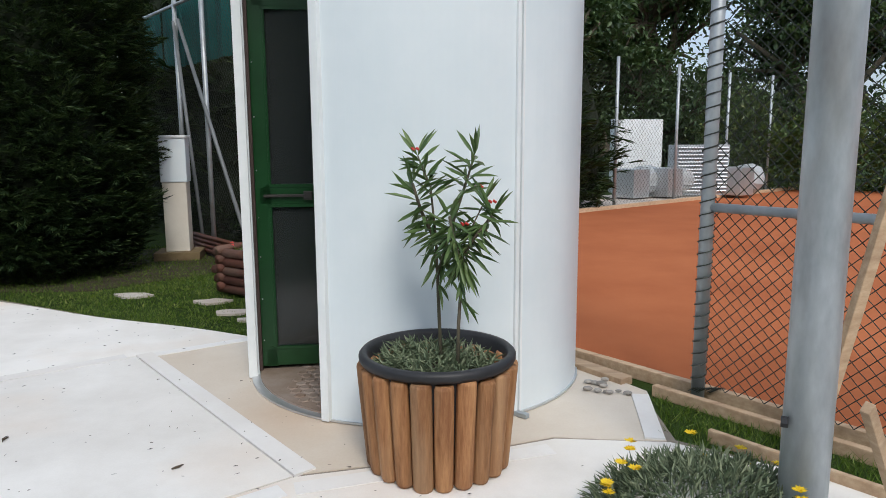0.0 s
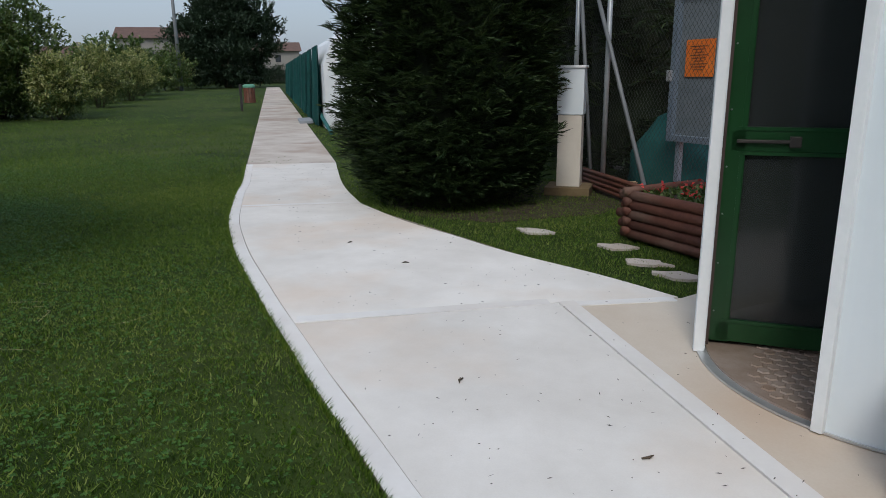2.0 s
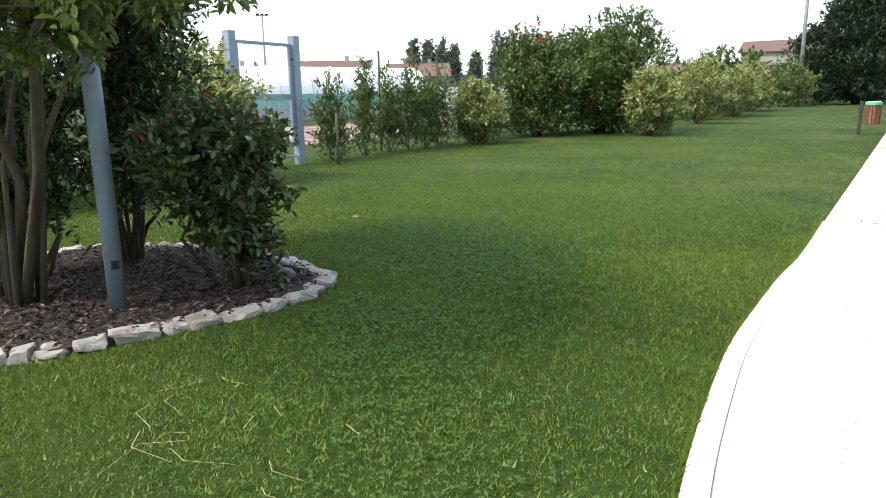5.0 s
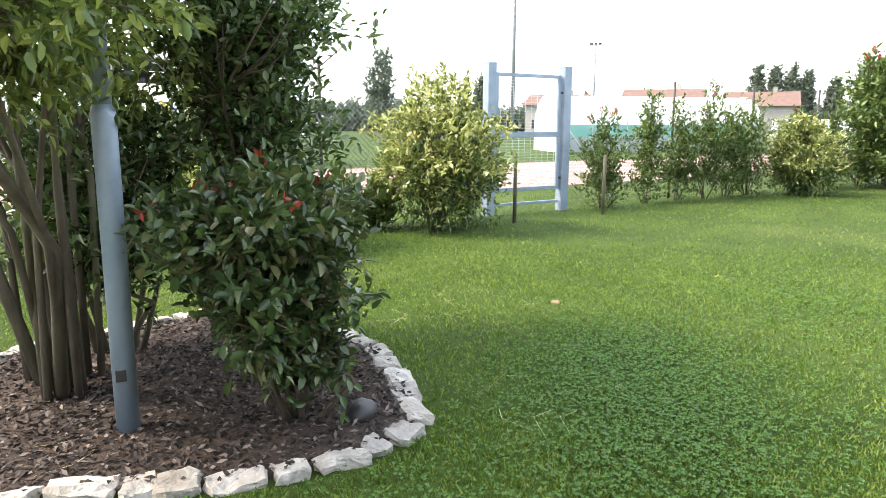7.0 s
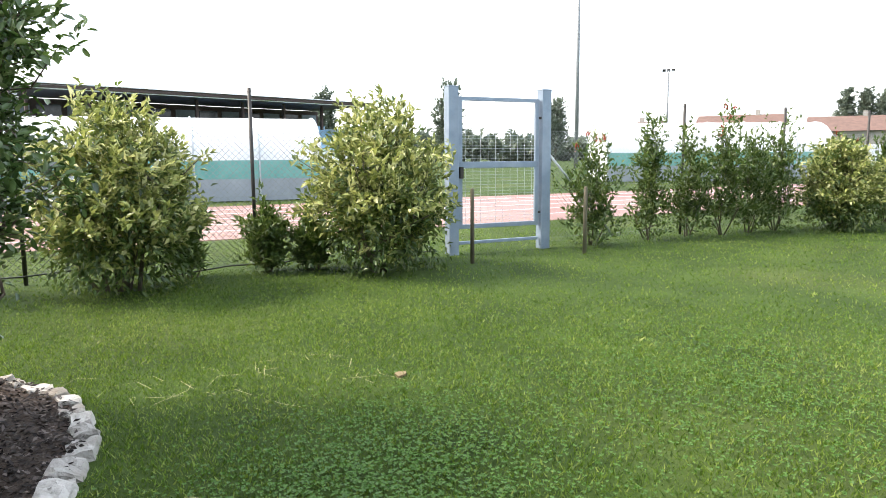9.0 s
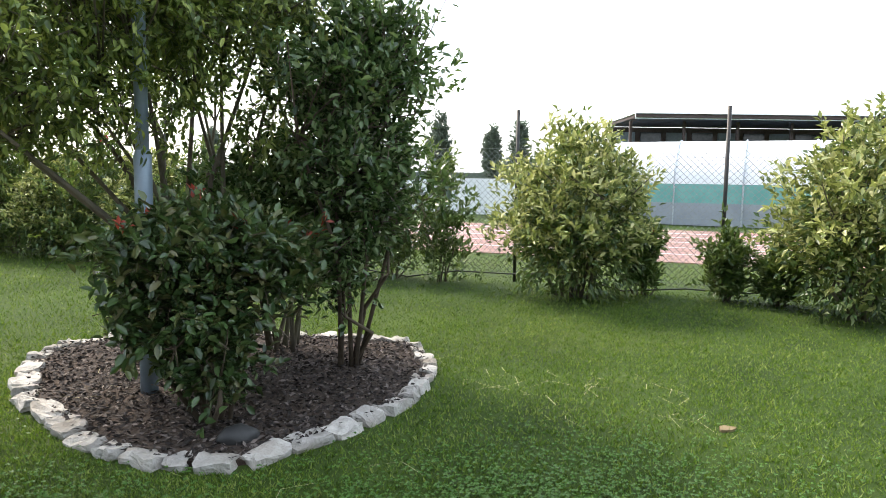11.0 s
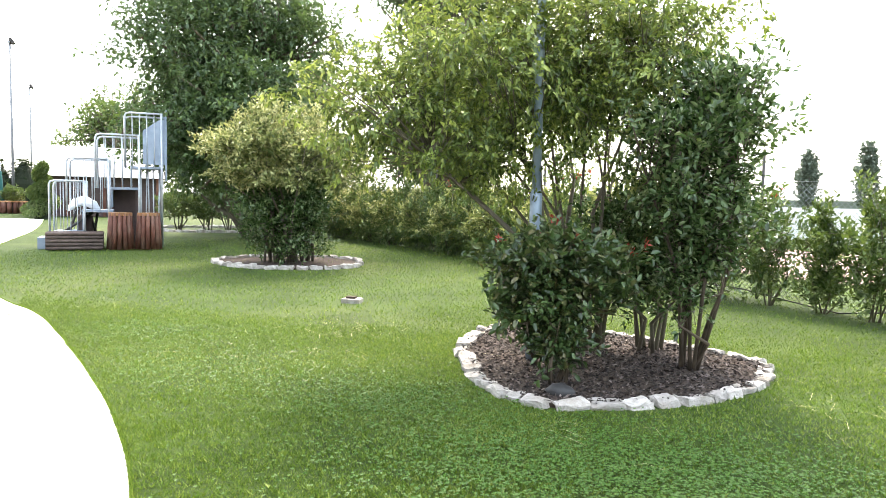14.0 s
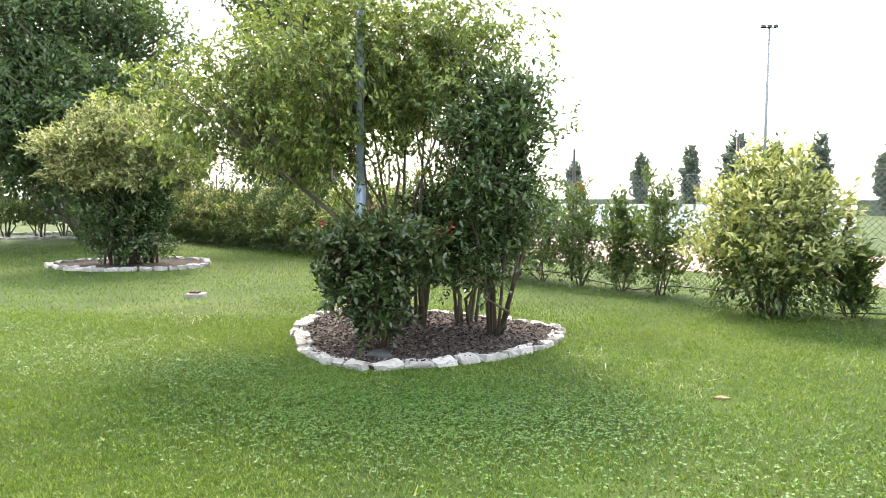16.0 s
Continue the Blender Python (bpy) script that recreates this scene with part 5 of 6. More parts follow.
tube(bm, [(*by_fence(7.75), 1.75), (*by_fence(9.4), 0.05)], 0.022, 8)
part("brace", bm, galv, field_fence, smooth=True)

gate = thing("sports_gate", (-17.20, 2.82, 0.0), "pale blue-grey steel gate filled with wire mesh", "gate", turn=math.degrees(math.atan2(3.402 - 2.255, -17.787 + 16.615)))
GW = 0.86
for x in (-GW, GW):
    bm = bmesh.new()
    box(bm, (x, 0, 1.27), (0.17, 0.17, 2.66), 0, 0.008)
    box(bm, (x, 0, 2.605), (0.18, 0.18, 0.02), 0, 0.004)
    part("gate_post", bm, pale_steel, gate)
leafw = GW - 0.115
for cx, cz, sx, sz in ((-leafw + 0.03, 1.42, 0.07, 2.06), (leafw - 0.03, 1.42, 0.07, 2.06), (0, 2.43, 2 * leafw, 0.06), (0, 1.40, 2 * leafw, 0.10), (0, 0.42, 2 * leafw, 0.07), (0, 0.16, 2 * leafw, 0.05)):
    bm = bmesh.new()
    box(bm, (cx, 0, cz), (sx, 0.05, sz), 0, 0.005)
    part("gate_bar", bm, pale_steel, gate)
bm = bmesh.new()
for k in range(38):
    z = 0.46 + k * 0.052
    tube(bm, [(-leafw + 0.06, 0.0, z), (leafw - 0.06, 0.0, z)], 0.0028, 4)
for k in range(10):
    x = -leafw + 0.13 + k * 0.138
    tube(bm, [(x, 0.006, 0.45), (x, 0.006, 2.41)], 0.0028, 4)
part("mesh_infill", bm, galv, gate, "welded wire infill")
bm = bmesh.new()
box(bm, (-leafw + 0.03, -0.05, 1.28), (0.06, 0.06, 0.18), 0, 0.006)
box(bm, (leafw + 0.02, -0.03, 2.15), (0.05, 0.04, 0.04), 0, 0.004)
box(bm, (leafw + 0.02, -0.03, 0.6), (0.05, 0.04, 0.04), 0, 0.004)
part("lock_case", bm, dark_metal, gate)
for (x, y), h, m_s in (((-15.85, 2.79), 1.08, plank_wood), ((-17.33, 4.2), 1.05, plank_wood)):
    bm = bmesh.new()
    tube(bm, [(x, y, -0.1), (x, y, h - 0.02), (x, y, h)], [0.032, 0.03, 0.02], 8)
    tagged(part("wooden_stake", bm, bark, smooth=True), "short weathered wooden stake beside the hedge", "stake", "stakes by the gate")

ROUND = [(0, 0, 1.32, 0.92, 0.92, 0.80), (0.1, 0.1, 0.95, 0.92, 0.92, 0.55), (0, 0, 1.85, 0.58, 0.58, 0.48)]


def gold_bush(place, scale, seed, label, group="golden bushes"):
    g = shrub("golden_shrub", (*place, 0.0), [(a * scale, b * scale, c * scale, d * scale, e * scale, f * scale) for a, b, c, d, e, f in ROUND], 600, 12, 0.098, 0.046, gold, label, "shrub", group, seed=seed, stems=9, stem_r=0.026, shell=0.6, lift=0.35, twigs=40, rough=0.2, cluster_r=0.085)
    # deep-green leaves low and inside the bush
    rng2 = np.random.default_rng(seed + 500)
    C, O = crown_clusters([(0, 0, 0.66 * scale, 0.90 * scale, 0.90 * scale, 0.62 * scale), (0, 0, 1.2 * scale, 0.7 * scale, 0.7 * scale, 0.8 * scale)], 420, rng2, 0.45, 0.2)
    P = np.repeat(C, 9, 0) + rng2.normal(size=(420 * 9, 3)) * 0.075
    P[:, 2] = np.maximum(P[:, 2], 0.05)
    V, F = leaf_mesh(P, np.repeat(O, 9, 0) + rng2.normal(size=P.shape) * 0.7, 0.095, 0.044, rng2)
    part_np("lower_leaves", V, F, hedge_leaf, g, "darker green leaves")
    return g


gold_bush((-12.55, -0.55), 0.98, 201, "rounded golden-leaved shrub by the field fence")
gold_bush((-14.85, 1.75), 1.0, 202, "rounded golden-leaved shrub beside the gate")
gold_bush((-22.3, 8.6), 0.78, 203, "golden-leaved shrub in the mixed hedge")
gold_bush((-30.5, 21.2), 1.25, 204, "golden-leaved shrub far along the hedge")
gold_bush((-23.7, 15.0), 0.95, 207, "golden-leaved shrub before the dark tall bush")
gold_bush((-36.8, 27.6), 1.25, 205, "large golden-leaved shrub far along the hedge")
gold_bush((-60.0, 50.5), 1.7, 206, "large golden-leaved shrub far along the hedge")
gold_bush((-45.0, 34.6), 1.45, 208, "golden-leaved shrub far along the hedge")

TALL = [(0, 0, 1.05, 0.36, 0.36, 0.75), (0, 0, 0.5, 0.34, 0.34, 0.4), (0.05, 0.0, 1.6, 0.2, 0.2, 0.45)]
LOW = [(0, 0, 0.7, 0.3, 0.3, 0.5), (0, 0, 0.3, 0.25, 0.25, 0.25)]
hr = random.Random(77)


def hedge_plant(s, n, scale, shape, seed, wide=0.85, count=300):
    x, y = by_fence(s, n)
    return shrub("hedge_shrub", (x, y, 0.0), [(a * scale, b * scale, c * scale, d * scale * wide, e * scale * wide, f * scale) for a, b, c, d, e, f in shape], count, 8, 0.09, 0.042, hedge_leaf, "green mixed-hedge shrub with slim stems by the fence", "shrub", "field hedge shrubs", seed=seed, stems=5, stem_r=0.013, spread=0.1, shell=0.25, lift=0.6, twigs=26, rough=0.42, shoots=red_shoot if seed % 3 == 0 else None, shoot_count=5)


spots = [(1.85, -0.45, 0.85, LOW, 1.0), (2.9, -0.5, 0.7, LOW, 1.2), (3.5, -0.6, 0.6, LOW, 1.6), (5.0, -0.45, 0.75, LOW, 1.2), (-1.0, -0.5, 0.95, TALL, 1.0), (-1.75, -0.45, 0.85, TALL, 0.9), (-2.6, -0.5, 0.95, TALL, 1.1), (-3.5, -0.5, 1.0, TALL, 1.4), (-4.3, -0.45, 1.0, TALL, 1.5),
         (8.5, -0.5, 0.9, TALL, 1.5), (9.9, -0.4, 1.12, TALL, 1.0), (10.9, -0.4, 1.0, TALL, 1.5), (11.7, -0.5, 1.15, TALL, 1.2), (12.5, -0.5, 0.95, TALL, 1.7), (13.2, -0.5, 1.1, TALL, 1.5), (15.6, -0.45, 1.0, TALL, 1.3), (16.8, -0.5, 0.95, TALL, 1.3), (18.3, -0.5, 1.0, TALL, 1.5), (19.5, -0.6, 1.05, TALL, 1.6)]
for k, (s, n, sc, sh, w) in enumerate(spots):
    hedge_plant(s, n, sc, sh, 300 + k, w * (1.35 if s < 0 else 0.85))
# the denser run of hedge towards the playground
for k in range(20):
    s = -5.2 - k * 1.05
    if k % 2 == 1:
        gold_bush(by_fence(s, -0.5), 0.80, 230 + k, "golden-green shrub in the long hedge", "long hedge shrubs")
    else:
        hedge_plant(s, -0.5 + hr.uniform(-0.1, 0.1), 1.05 + hr.uniform(-0.1, 0.1), TALL, 400 + k, 2.0, 620)
# irrigation hose along the hedge
bm = bmesh.new()
tube(bm, [(*by_fence(-24 + 0.8 * k, -0.3), 0.10 + 0.08 * math.sin(k * 1.3) + 0.05 * math.sin(k * 2.9)) for k in range(38)], 0.011, 6)
tagged(part("drip_hose", bm, hose_mat, smooth=True), "black drip hose strung along the hedge", "hose")

# big dark bush and more along the far hedge
shrub("tall_bush", (-26.6, 14.6, 0.0), [(0, 0, 2.0, 1.9, 1.9, 1.7), (0.5, 0.8, 3.2, 1.1, 1.1, 0.9), (-0.9, -1.2, 2.4, 1.4, 1.3, 1.2), (0, 0, 0.9, 2.0, 2.0, 0.8)], 2900, 9, 0.16, 0.075, hedge_leaf, "tall loose dark green bush on the lawn's edge", "bush", seed=150, stems=14, stem_r=0.04, shell=0.45, twigs=90, rough=0.25, cluster_r=0.12)
shrub("tall_bush", (-25.0, 11.6, 0.0), [(0, 0, 1.6, 1.2, 1.2, 1.4), (-0.3, -0.4, 2.6, 0.7, 0.7, 0.7)], 1300, 9, 0.15, 0.07, hedge_leaf, "loose dark green bush with a red-leaved side", "bush", seed=151, stems=9, stem_r=0.03, shell=0.4, twigs=60, rough=0.28, cluster_r=0.12, shoots=red_shoot, shoot_count=20)
for k, (x, y, sc) in enumerate(((-35.5, 23.6, 1.0), (-39.5, 27.8, 1.5), (-47.5, 36.0, 1.6), (-56, 46, 1.7), (-66, 57, 2.0), (-72, 64, 1.8), (-78, 70, 1.6), (-84, 76, 1.8))):
    shrub("tall_bush", (x, y, 0.0), [(0, 0, 1.1 * sc, 1.3 * sc, 1.3 * sc, 1.0 * sc), (0.3, 0.2, 1.9 * sc, 0.7 * sc, 0.7 * sc, 0.6 * sc), (-0.8 * sc, -0.8 * sc, 0.9 * sc, 1.0 * sc, 1.0 * sc, 0.8 * sc)], 650, 8, 0.27, 0.14, hedge_leaf, "rounded dark green bush far along the hedge", "bush", "far hedge bushes", seed=160 + k, stems=6, stem_r=0.03, twigs=10, rough=0.25, cluster_r=0.14)

# ---- second planting bed and trees by the playground ----
B2 = (-0.3, -5.75)
ring2 = [(B2[0] + 1.72 * math.cos(a) * (1 + 0.06 * math.sin(3 * a)), B2[1] + 1.5 * math.sin(a)) for a in (math.tau * k / 40 for k in range(40))]
stone_ring(ring2, 0.30, (0.3, 0.16, 0.11), "stones round the far bed", "white limestone block edging the round bed", 9)
bm = bmesh.new()
prism(bm, ring2, -0.05, 0.012)
tagged(part("mulch", bm, soil), "dark soil of the round bed", "mulch", kind="structure")
shrub("variegated_tree", (*B2, 0.0), [(0.2, 0.1, 2.5, 1.62, 1.62, 0.8), (0.25, 0.1, 2.85, 1.25, 1.25, 0.72), (1.05, 0.4, 2.3, 0.75, 0.75, 0.6), (-0.85, -0.35, 2.25, 0.75, 0.75, 0.55), (0.1, 0.9, 2.5, 0.8, 0.7, 0.6)], 2500, 15, 0.105, 0.048, cream_leaf, "spreading multi-stemmed tree with cream-edged leaves", "tree", seed=110, stems=26, stem_r=0.035, spread=0.6, shell=0.68, lift=0.35, twigs=120, rough=0.15, cluster_r=0.1, kink=0.06)
shrub("dark_shrub", (B2[0] + 0.1, B2[1] + 0.2, 0.0), [(0, 0, 1.0, 1.1, 1.0, 0.85), (0.45, 0, 1.55, 0.75, 0.75, 0.45), (-0.5, 0.1, 1.5, 0.7, 0.7, 0.45)], 1800, 7, 0.1, 0.045, laurel, "dark evergreen shrubs under the spreading tree", "shrub", seed=111, stems=12, stem_r=0.03, spread=0.5, shell=0.3, twigs=60, rough=0.2)

B3 = (10.4, -17.0)
ring3 = [(B3[0] + 2.6 * math.cos(a), B3[1] + 2.2 * math.sin(a)) for a in (math.tau * k / 40 for k in range(40))]
stone_ring(ring3, 0.45, (0.45, 0.22, 0.14), "stones round the third bed", "pale stone block edging the distant bed", 12)
for k, (dx, dy, sc) in enumerate(((1.2, 0.6, 1.0), (0.0, 0.2, 0.95), (-1.2, 0.3, 1.2))):
    shrub("bed_shrub", (B3[0] + dx, B3[1] + dy, 0.0), [(0, 0, 1.15 * sc, 0.85 * sc, 0.8 * sc, 0.65 * sc)], 520, 7, 0.11, 0.05, hedge_leaf, "green shrub on bare stems in the distant bed", "shrub", "third bed shrubs", seed=180 + k, stems=6, stem_r=0.03, spread=0.2, twigs=20)


def big_tree(place, height, spread_r, seed, label, leaves=5200, material=tree_leaf, leaf=0.20, trunk=0.24, clear=0.3):
    rng3 = np.random.default_rng(seed)
    blobs = []
    for k in range(11):
        a, r = rng3.random() * math.tau, spread_r * 0.62 * math.sqrt(rng3.random())
        z = height * (clear + (0.92 - clear) * rng3.random())
        q = spread_r * rng3.uniform(0.32, 0.55) * (1.15 - 0.5 * z / height)
        blobs.append((math.cos(a) * r * (1.2 - 0.6 * z / height), math.sin(a) * r * (1.2 - 0.6 * z / height), z, q, q, q * 0.75))
    return shrub("tree", (*place, 0.0), blobs, leaves, 8, leaf, leaf * 0.5, material, label, "tree", seed=seed, stems=16, stem_r=trunk, spread=0.12, shell=0.45, twigs=160, rough=0.2, cluster_r=0.24, lift=0.0, wood=bark, kink=0.25)


big_tree((5.3, -12.6), 11.5, 4.9, 501, "tall leafy tree with a pale trunk on the lawn", 8500, clear=0.26, leaf=0.18)
big_tree((-0.6, -16.5), 11.0, 3.8, 502, "tall leafy tree behind the long hedge", 3000)
big_tree((9.5, -23.0), 10.5, 3.8, 503, "tall leafy tree beyond the playground", 2600, clear=0.1)
big_tree((29, -32), 9.0, 5.4, 504, "light green tree behind the low hut", 1000, leaf=0.30, material=hedge_leaf)
big_tree((6.5, 24.5), 8.5, 3.6, 505, "leafy tree behind the tennis court", 2600, clear=0.2)
big_tree((11.5, 23.0), 9.0, 4.2, 506, "leafy tree behind the tennis court", 2600, clear=0.18)
big_tree((17.0, 21.0), 8.5, 4.0, 507, "leafy tree behind the tennis court", 2400, clear=0.18)
big_tree((3.0, 22.5), 7.6, 2.6, 508, "leafy tree behind the white wall", 2200, clear=0.12)
for k in range(7):
    shrub("tall_bush", (7.6 + 1.9 * k, 19.6 - 0.6 * k, 0.0), [(0, 0, 1.1, 1.2, 1.1, 1.1), (0.2, 0.2, 1.9, 0.9, 0.9, 0.8)], 700, 7, 0.13, 0.06, hedge_leaf, "dark green hedge bush at the court's end", "bush", "court hedge bushes", seed=520 + k, stems=5, stem_r=0.03, twigs=12, rough=0.2, cluster_r=0.13)

bm = bmesh.new()
prism(bm, [(-4.4, -0.72), (-4.12, -0.68), (-4.1, -0.9), (-4.36, -0.95)], -0.03, 0.045)
tagged(part("flat_stone", bm, stone_mat), "flat pale stone slab lying on the lawn", "stone")
bm = bmesh.new()
prism(bm, [(-4.3, -0.78), (-4.16, -0.76), (-4.14, -0.88), (-4.28, -0.9)], 0.045, 0.075)
tagged(part("flat_stone", bm, soil), "small brown flat stone on the pale slab", "stone")
bm = bmesh.new()
prism(bm, [(-10.74 + math.cos(q) * 0.055 * (1 + 0.3 * math.sin(3 * q)), 3.85 + math.sin(q) * 0.04) for q in (math.tau * k / 14 for k in range(14))], -0.03, -0.004)
tagged(part("bare_patch", bm, sandy), "small sandy bare patch in the lawn", "bare patch")


# ---- playground stair tower and its neighbours ----
stair = thing("play_stair", (7.15, -5.95, 0.0), "galvanised steel play stair with curved railings", "play structure", turn=222)
# local x runs up the stair, y away from the lawn edge
# rail start and end, foot and top by platform height
RAILS = {0.42: (-0.08, 0.76, 0.1, 1.84), 1.02: (0.34, 1.37, 1.05, 2.47), 1.66: (1.05, 2.15, 1.66, 3.15), 2.26: (1.79, 2.74, 2.26, 3.78)}
levels = [(0.0, 0.72, 0.42), (0.72, 1.45, 1.02), (1.45, 2.15, 1.66), (1.95, 2.75, 2.26)]
for x0, x1, z in levels:
    bm = bmesh.new()
    box(bm, ((x0 + x1) / 2, 0.55, z), (x1 - x0 + 0.06, 1.1, 0.07), 0, 0.008)
    part("platform", bm, pale_steel, stair)
    bm = bmesh.new()
    box(bm, (x0, 0.55, z - 0.28), (0.03, 1.05, 0.5), 0, 0.004)
    part("riser_plate", bm, pale_steel, stair)
    for y in (0.0, 1.1):
        x0, x1, low, h = RAILS[z]
        bm = bmesh.new()
        tube(bm, [(x0, y, low), (x0, y, h - 0.12), (x0 + 0.035, y, h - 0.03), (x0 + 0.13, y, h), (x1, y, h)], 0.028, 8)
        part("handrail", bm, galv, stair, smooth=True)
        for q in range(1, 5):
            bm = bmesh.new()
            xx = x0 + (x1 - x0) * q / 5
            tube(bm, [(xx, y, min(z, low)), (xx, y, h)], 0.012, 6)
            part("baluster", bm, galv, stair, smooth=True)
        bm = bmesh.new()
        tube(bm, [(x1, y, 0), (x1, y, h + 0.02)], 0.034, 8)
        part("leg", bm, galv, stair, smooth=True)
bm = bmesh.new()
box(bm, (2.75, 0.0, 3.0), (0.05, 0.05, 1.6), 0, 0.004)
prism_pts = [(2.25, 2.35), (2.85, 2.35), (2.85, 3.74), (2.25, 3.3)]
v = [bm.verts.new((x, 0.03, z)) for x, z in prism_pts] + [bm.verts.new((x, -0.0, z)) for x, z in prism_pts]
bm.faces.new(v[:4]), bm.faces.new(v[4:][::-1])
for k in range(4):
    bm.faces.new((v[k], v[4 + k], v[4 + (k + 1) % 4], v[(k + 1) % 4]))
part("side_panel", bm, pale_steel, stair)
bm = bmesh.new()
box(bm, (2.86, 0.1, 2.9), (0.04, 0.35, 2.0), 0, 0.004)
part("end_panel", bm, pale_steel, stair)
for k in range(6):
    bm = bmesh.new()
    xx = 2.2 + 0.11 * k
    tube(bm, [(xx, 0.3, 0), (xx + 0.05 * math.sin(k * 2.0), 0.3, 2.3)], 0.018, 6)
    part("climbing_bar", bm, galv, stair, smooth=True)
bm = bmesh.new()
box(bm, (1.75, 0.9, 0.85), (0.62, 0.04, 1.6), 0, 0.004)
part("hatch", bm, dark_wall, stair, "dark brown boarded hatch")
bm = bmesh.new()
box(bm, (-0.12, 0.3, 0.14), (0.5, 0.8, 0.32), 0, 0.01)
part("bottom_step", bm, pale_steel, stair)
slide = thing("play_rocker", (7.2, -7.05, 0.0), "dark spring rocker under a white plastic cover", "play equipment", turn=222)
bm = bmesh.new()
tube(bm, [(-0.42, 0, 1.02), (-0.22, 0.02, 1.22), (0.02, 0, 1.30), (0.24, -0.02, 1.18), (0.42, 0, 0.98)], [0.05, 0.13, 0.15, 0.13, 0.05], 12)
part("cover", bm, strip_white, slide, smooth=True)
for p in ([(-0.5, 0, 0.0), (-0.15, 0, 1.15)], [(-0.3, 0.1, 0.0), (0.1, 0.05, 1.1)], [(0.4, 0, 0.0), (0.1, 0, 1.15)], [(-0.6, -0.1, 0.35), (0.3, -0.1, 1.0)], [(0.2, 0.1, 0.0), (0.35, 0, 1.0)]):
    bm = bmesh.new()
    tube(bm, p, 0.035, 7)
    part("strut", bm, dark_metal, slide, smooth=True)
bm = bmesh.new()
box(bm, (0.02, 0.05, 0.55), (0.42, 0.3, 0.7), 0, 0.1)
part("body", bm, dark_wall, slide)

log_box = thing("log_trough", (6.42, -5.98, 0.0), "low trough of stacked dark brown logs", "planter", turn=42)
for k in range(5):
    for y in (-0.22, 0.22):
        bm = bmesh.new()
        tube(bm, [(-0.68, y, 0.05 + k * 0.095), (0.68, y, 0.05 + k * 0.095)], 0.05, 9)
        part("log", bm, grey_log, log_box, smooth=True)
bm = bmesh.new()
box(bm, (0, 0, 0.22), (1.25, 0.36, 0.38))
part("trough_soil", bm, soil, log_box)


def plank_tub(place, label, h=0.98, r0=0.30, r1=0.25, group="plank tubs"):
    tub = thing("plank_tub", (*place, 0.0), label, "planter", group)
    n = 14
    for k in range(n):
        a = math.tau * k / n
        bm = bmesh.new()
        tube(bm, [(math.cos(a) * r0, math.sin(a) * r0, 0), (math.cos(a) * r1, math.sin(a) * r1, h)], [r0 * 0.21, r1 * 0.21], 7)
        part("stave", bm, red_log, tub, smooth=True)
    bm = bmesh.new()
    tube(bm, [(0, 0, h - 0.06), (0, 0, h + 0.02)], r1 * 1.2, 20)
    part("top_rim", bm, log_wood, tub, "pale cut rim")
    return tub


plank_tub((5.60, -6.72), "tapered tub of dark reddish-brown staves before the stair")
plank_tub((5.08, -7.2), "tapered tub of dark reddish-brown staves before the stair")
plank_tub((17.6, -11.9), "low planter of reddish staves by the lamp mast", 0.5, 0.38, 0.42)
plank_tub((33.3, -26.6), "low planter of reddish staves by the far mast", 0.8, 0.7, 0.75)
shrub("potted_shrub", (17.6, -11.9, 0.6), [(0, 0, 0.4, 0.5, 0.45, 0.35)], 160, 6, 0.14, 0.05, hedge_leaf, "loose green plant in the stave planter", "plant", seed=610, stems=5, twigs=10)
shrub("potted_shrub", (33.3, -26.6, 0.8), [(0, 0, 0.5, 0.8, 0.7, 0.5)], 260, 6, 0.16, 0.06, hedge_leaf, "loose green plant in the stave planter", "plant", seed=611, stems=5, twigs=10)

# spiral topiary
topiary = thing("spiral_topiary", (24.1, -20.75, 0.0), "clipped dark green spiral conifer", "topiary")
rng = np.random.default_rng(71)
n = 9000
t = rng.random(n)
ang = t * math.tau * 2.6
R = 0.95 * (1 - 0.72 * t)
d = unit(rng.normal(size=(n, 3)))
C = np.column_stack([np.cos(ang) * R * 0.35, np.sin(ang) * R * 0.35, 0.35 + t * 2.55])
P = C + d * np.column_stack([R * 0.75, R * 0.75, 0.36 - 0.1 * t])
V, F = leaf_mesh(P, d + rng.normal(size=(n, 3)) * 0.5, 0.13, 0.05, rng)
part_np("crown", V, F, hedge_leaf, topiary)
# filler core, near black for the shade between the spiral's turns
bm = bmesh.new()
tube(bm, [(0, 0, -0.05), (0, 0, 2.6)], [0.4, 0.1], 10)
part("trunk", bm, shade_core, topiary)

hut = thing("garden_hut", (26.5, -27.6, 0.0), "low dark hut with a pale tiled roof", "hut", turn=44)
bm = bmesh.new()
box(bm, (0, 0, 1.3), (6.6, 4.0, 2.6))
part("wall", bm, dark_wall, hut)
for k in range(12):
    bm = bmesh.new()
    zz, yy = 2.55 + 0.16 * k, -2.6 + 0.22 * k
    box(bm, (0, 0, 0), (7.0, 0.30, 0.05), 0, 0, m=pose(0, yy, zz, 36, 0, 0))
    part("tile_course", bm, pale_roof, hut)
    bm = bmesh.new()
    box(bm, (0, 0, 0), (7.0, 0.30, 0.05), 0, 0, m=pose(0, -yy, zz, -36, 0, 0))
    part("tile_course", bm, pale_roof, hut)
for k in range(7):
    bm = bmesh.new()
    box(bm, (-3.1 + 1.03 * k, 2.05, 1.25), (0.14, 0.1, 2.5))
    part("veranda_post", bm, red_log, hut)


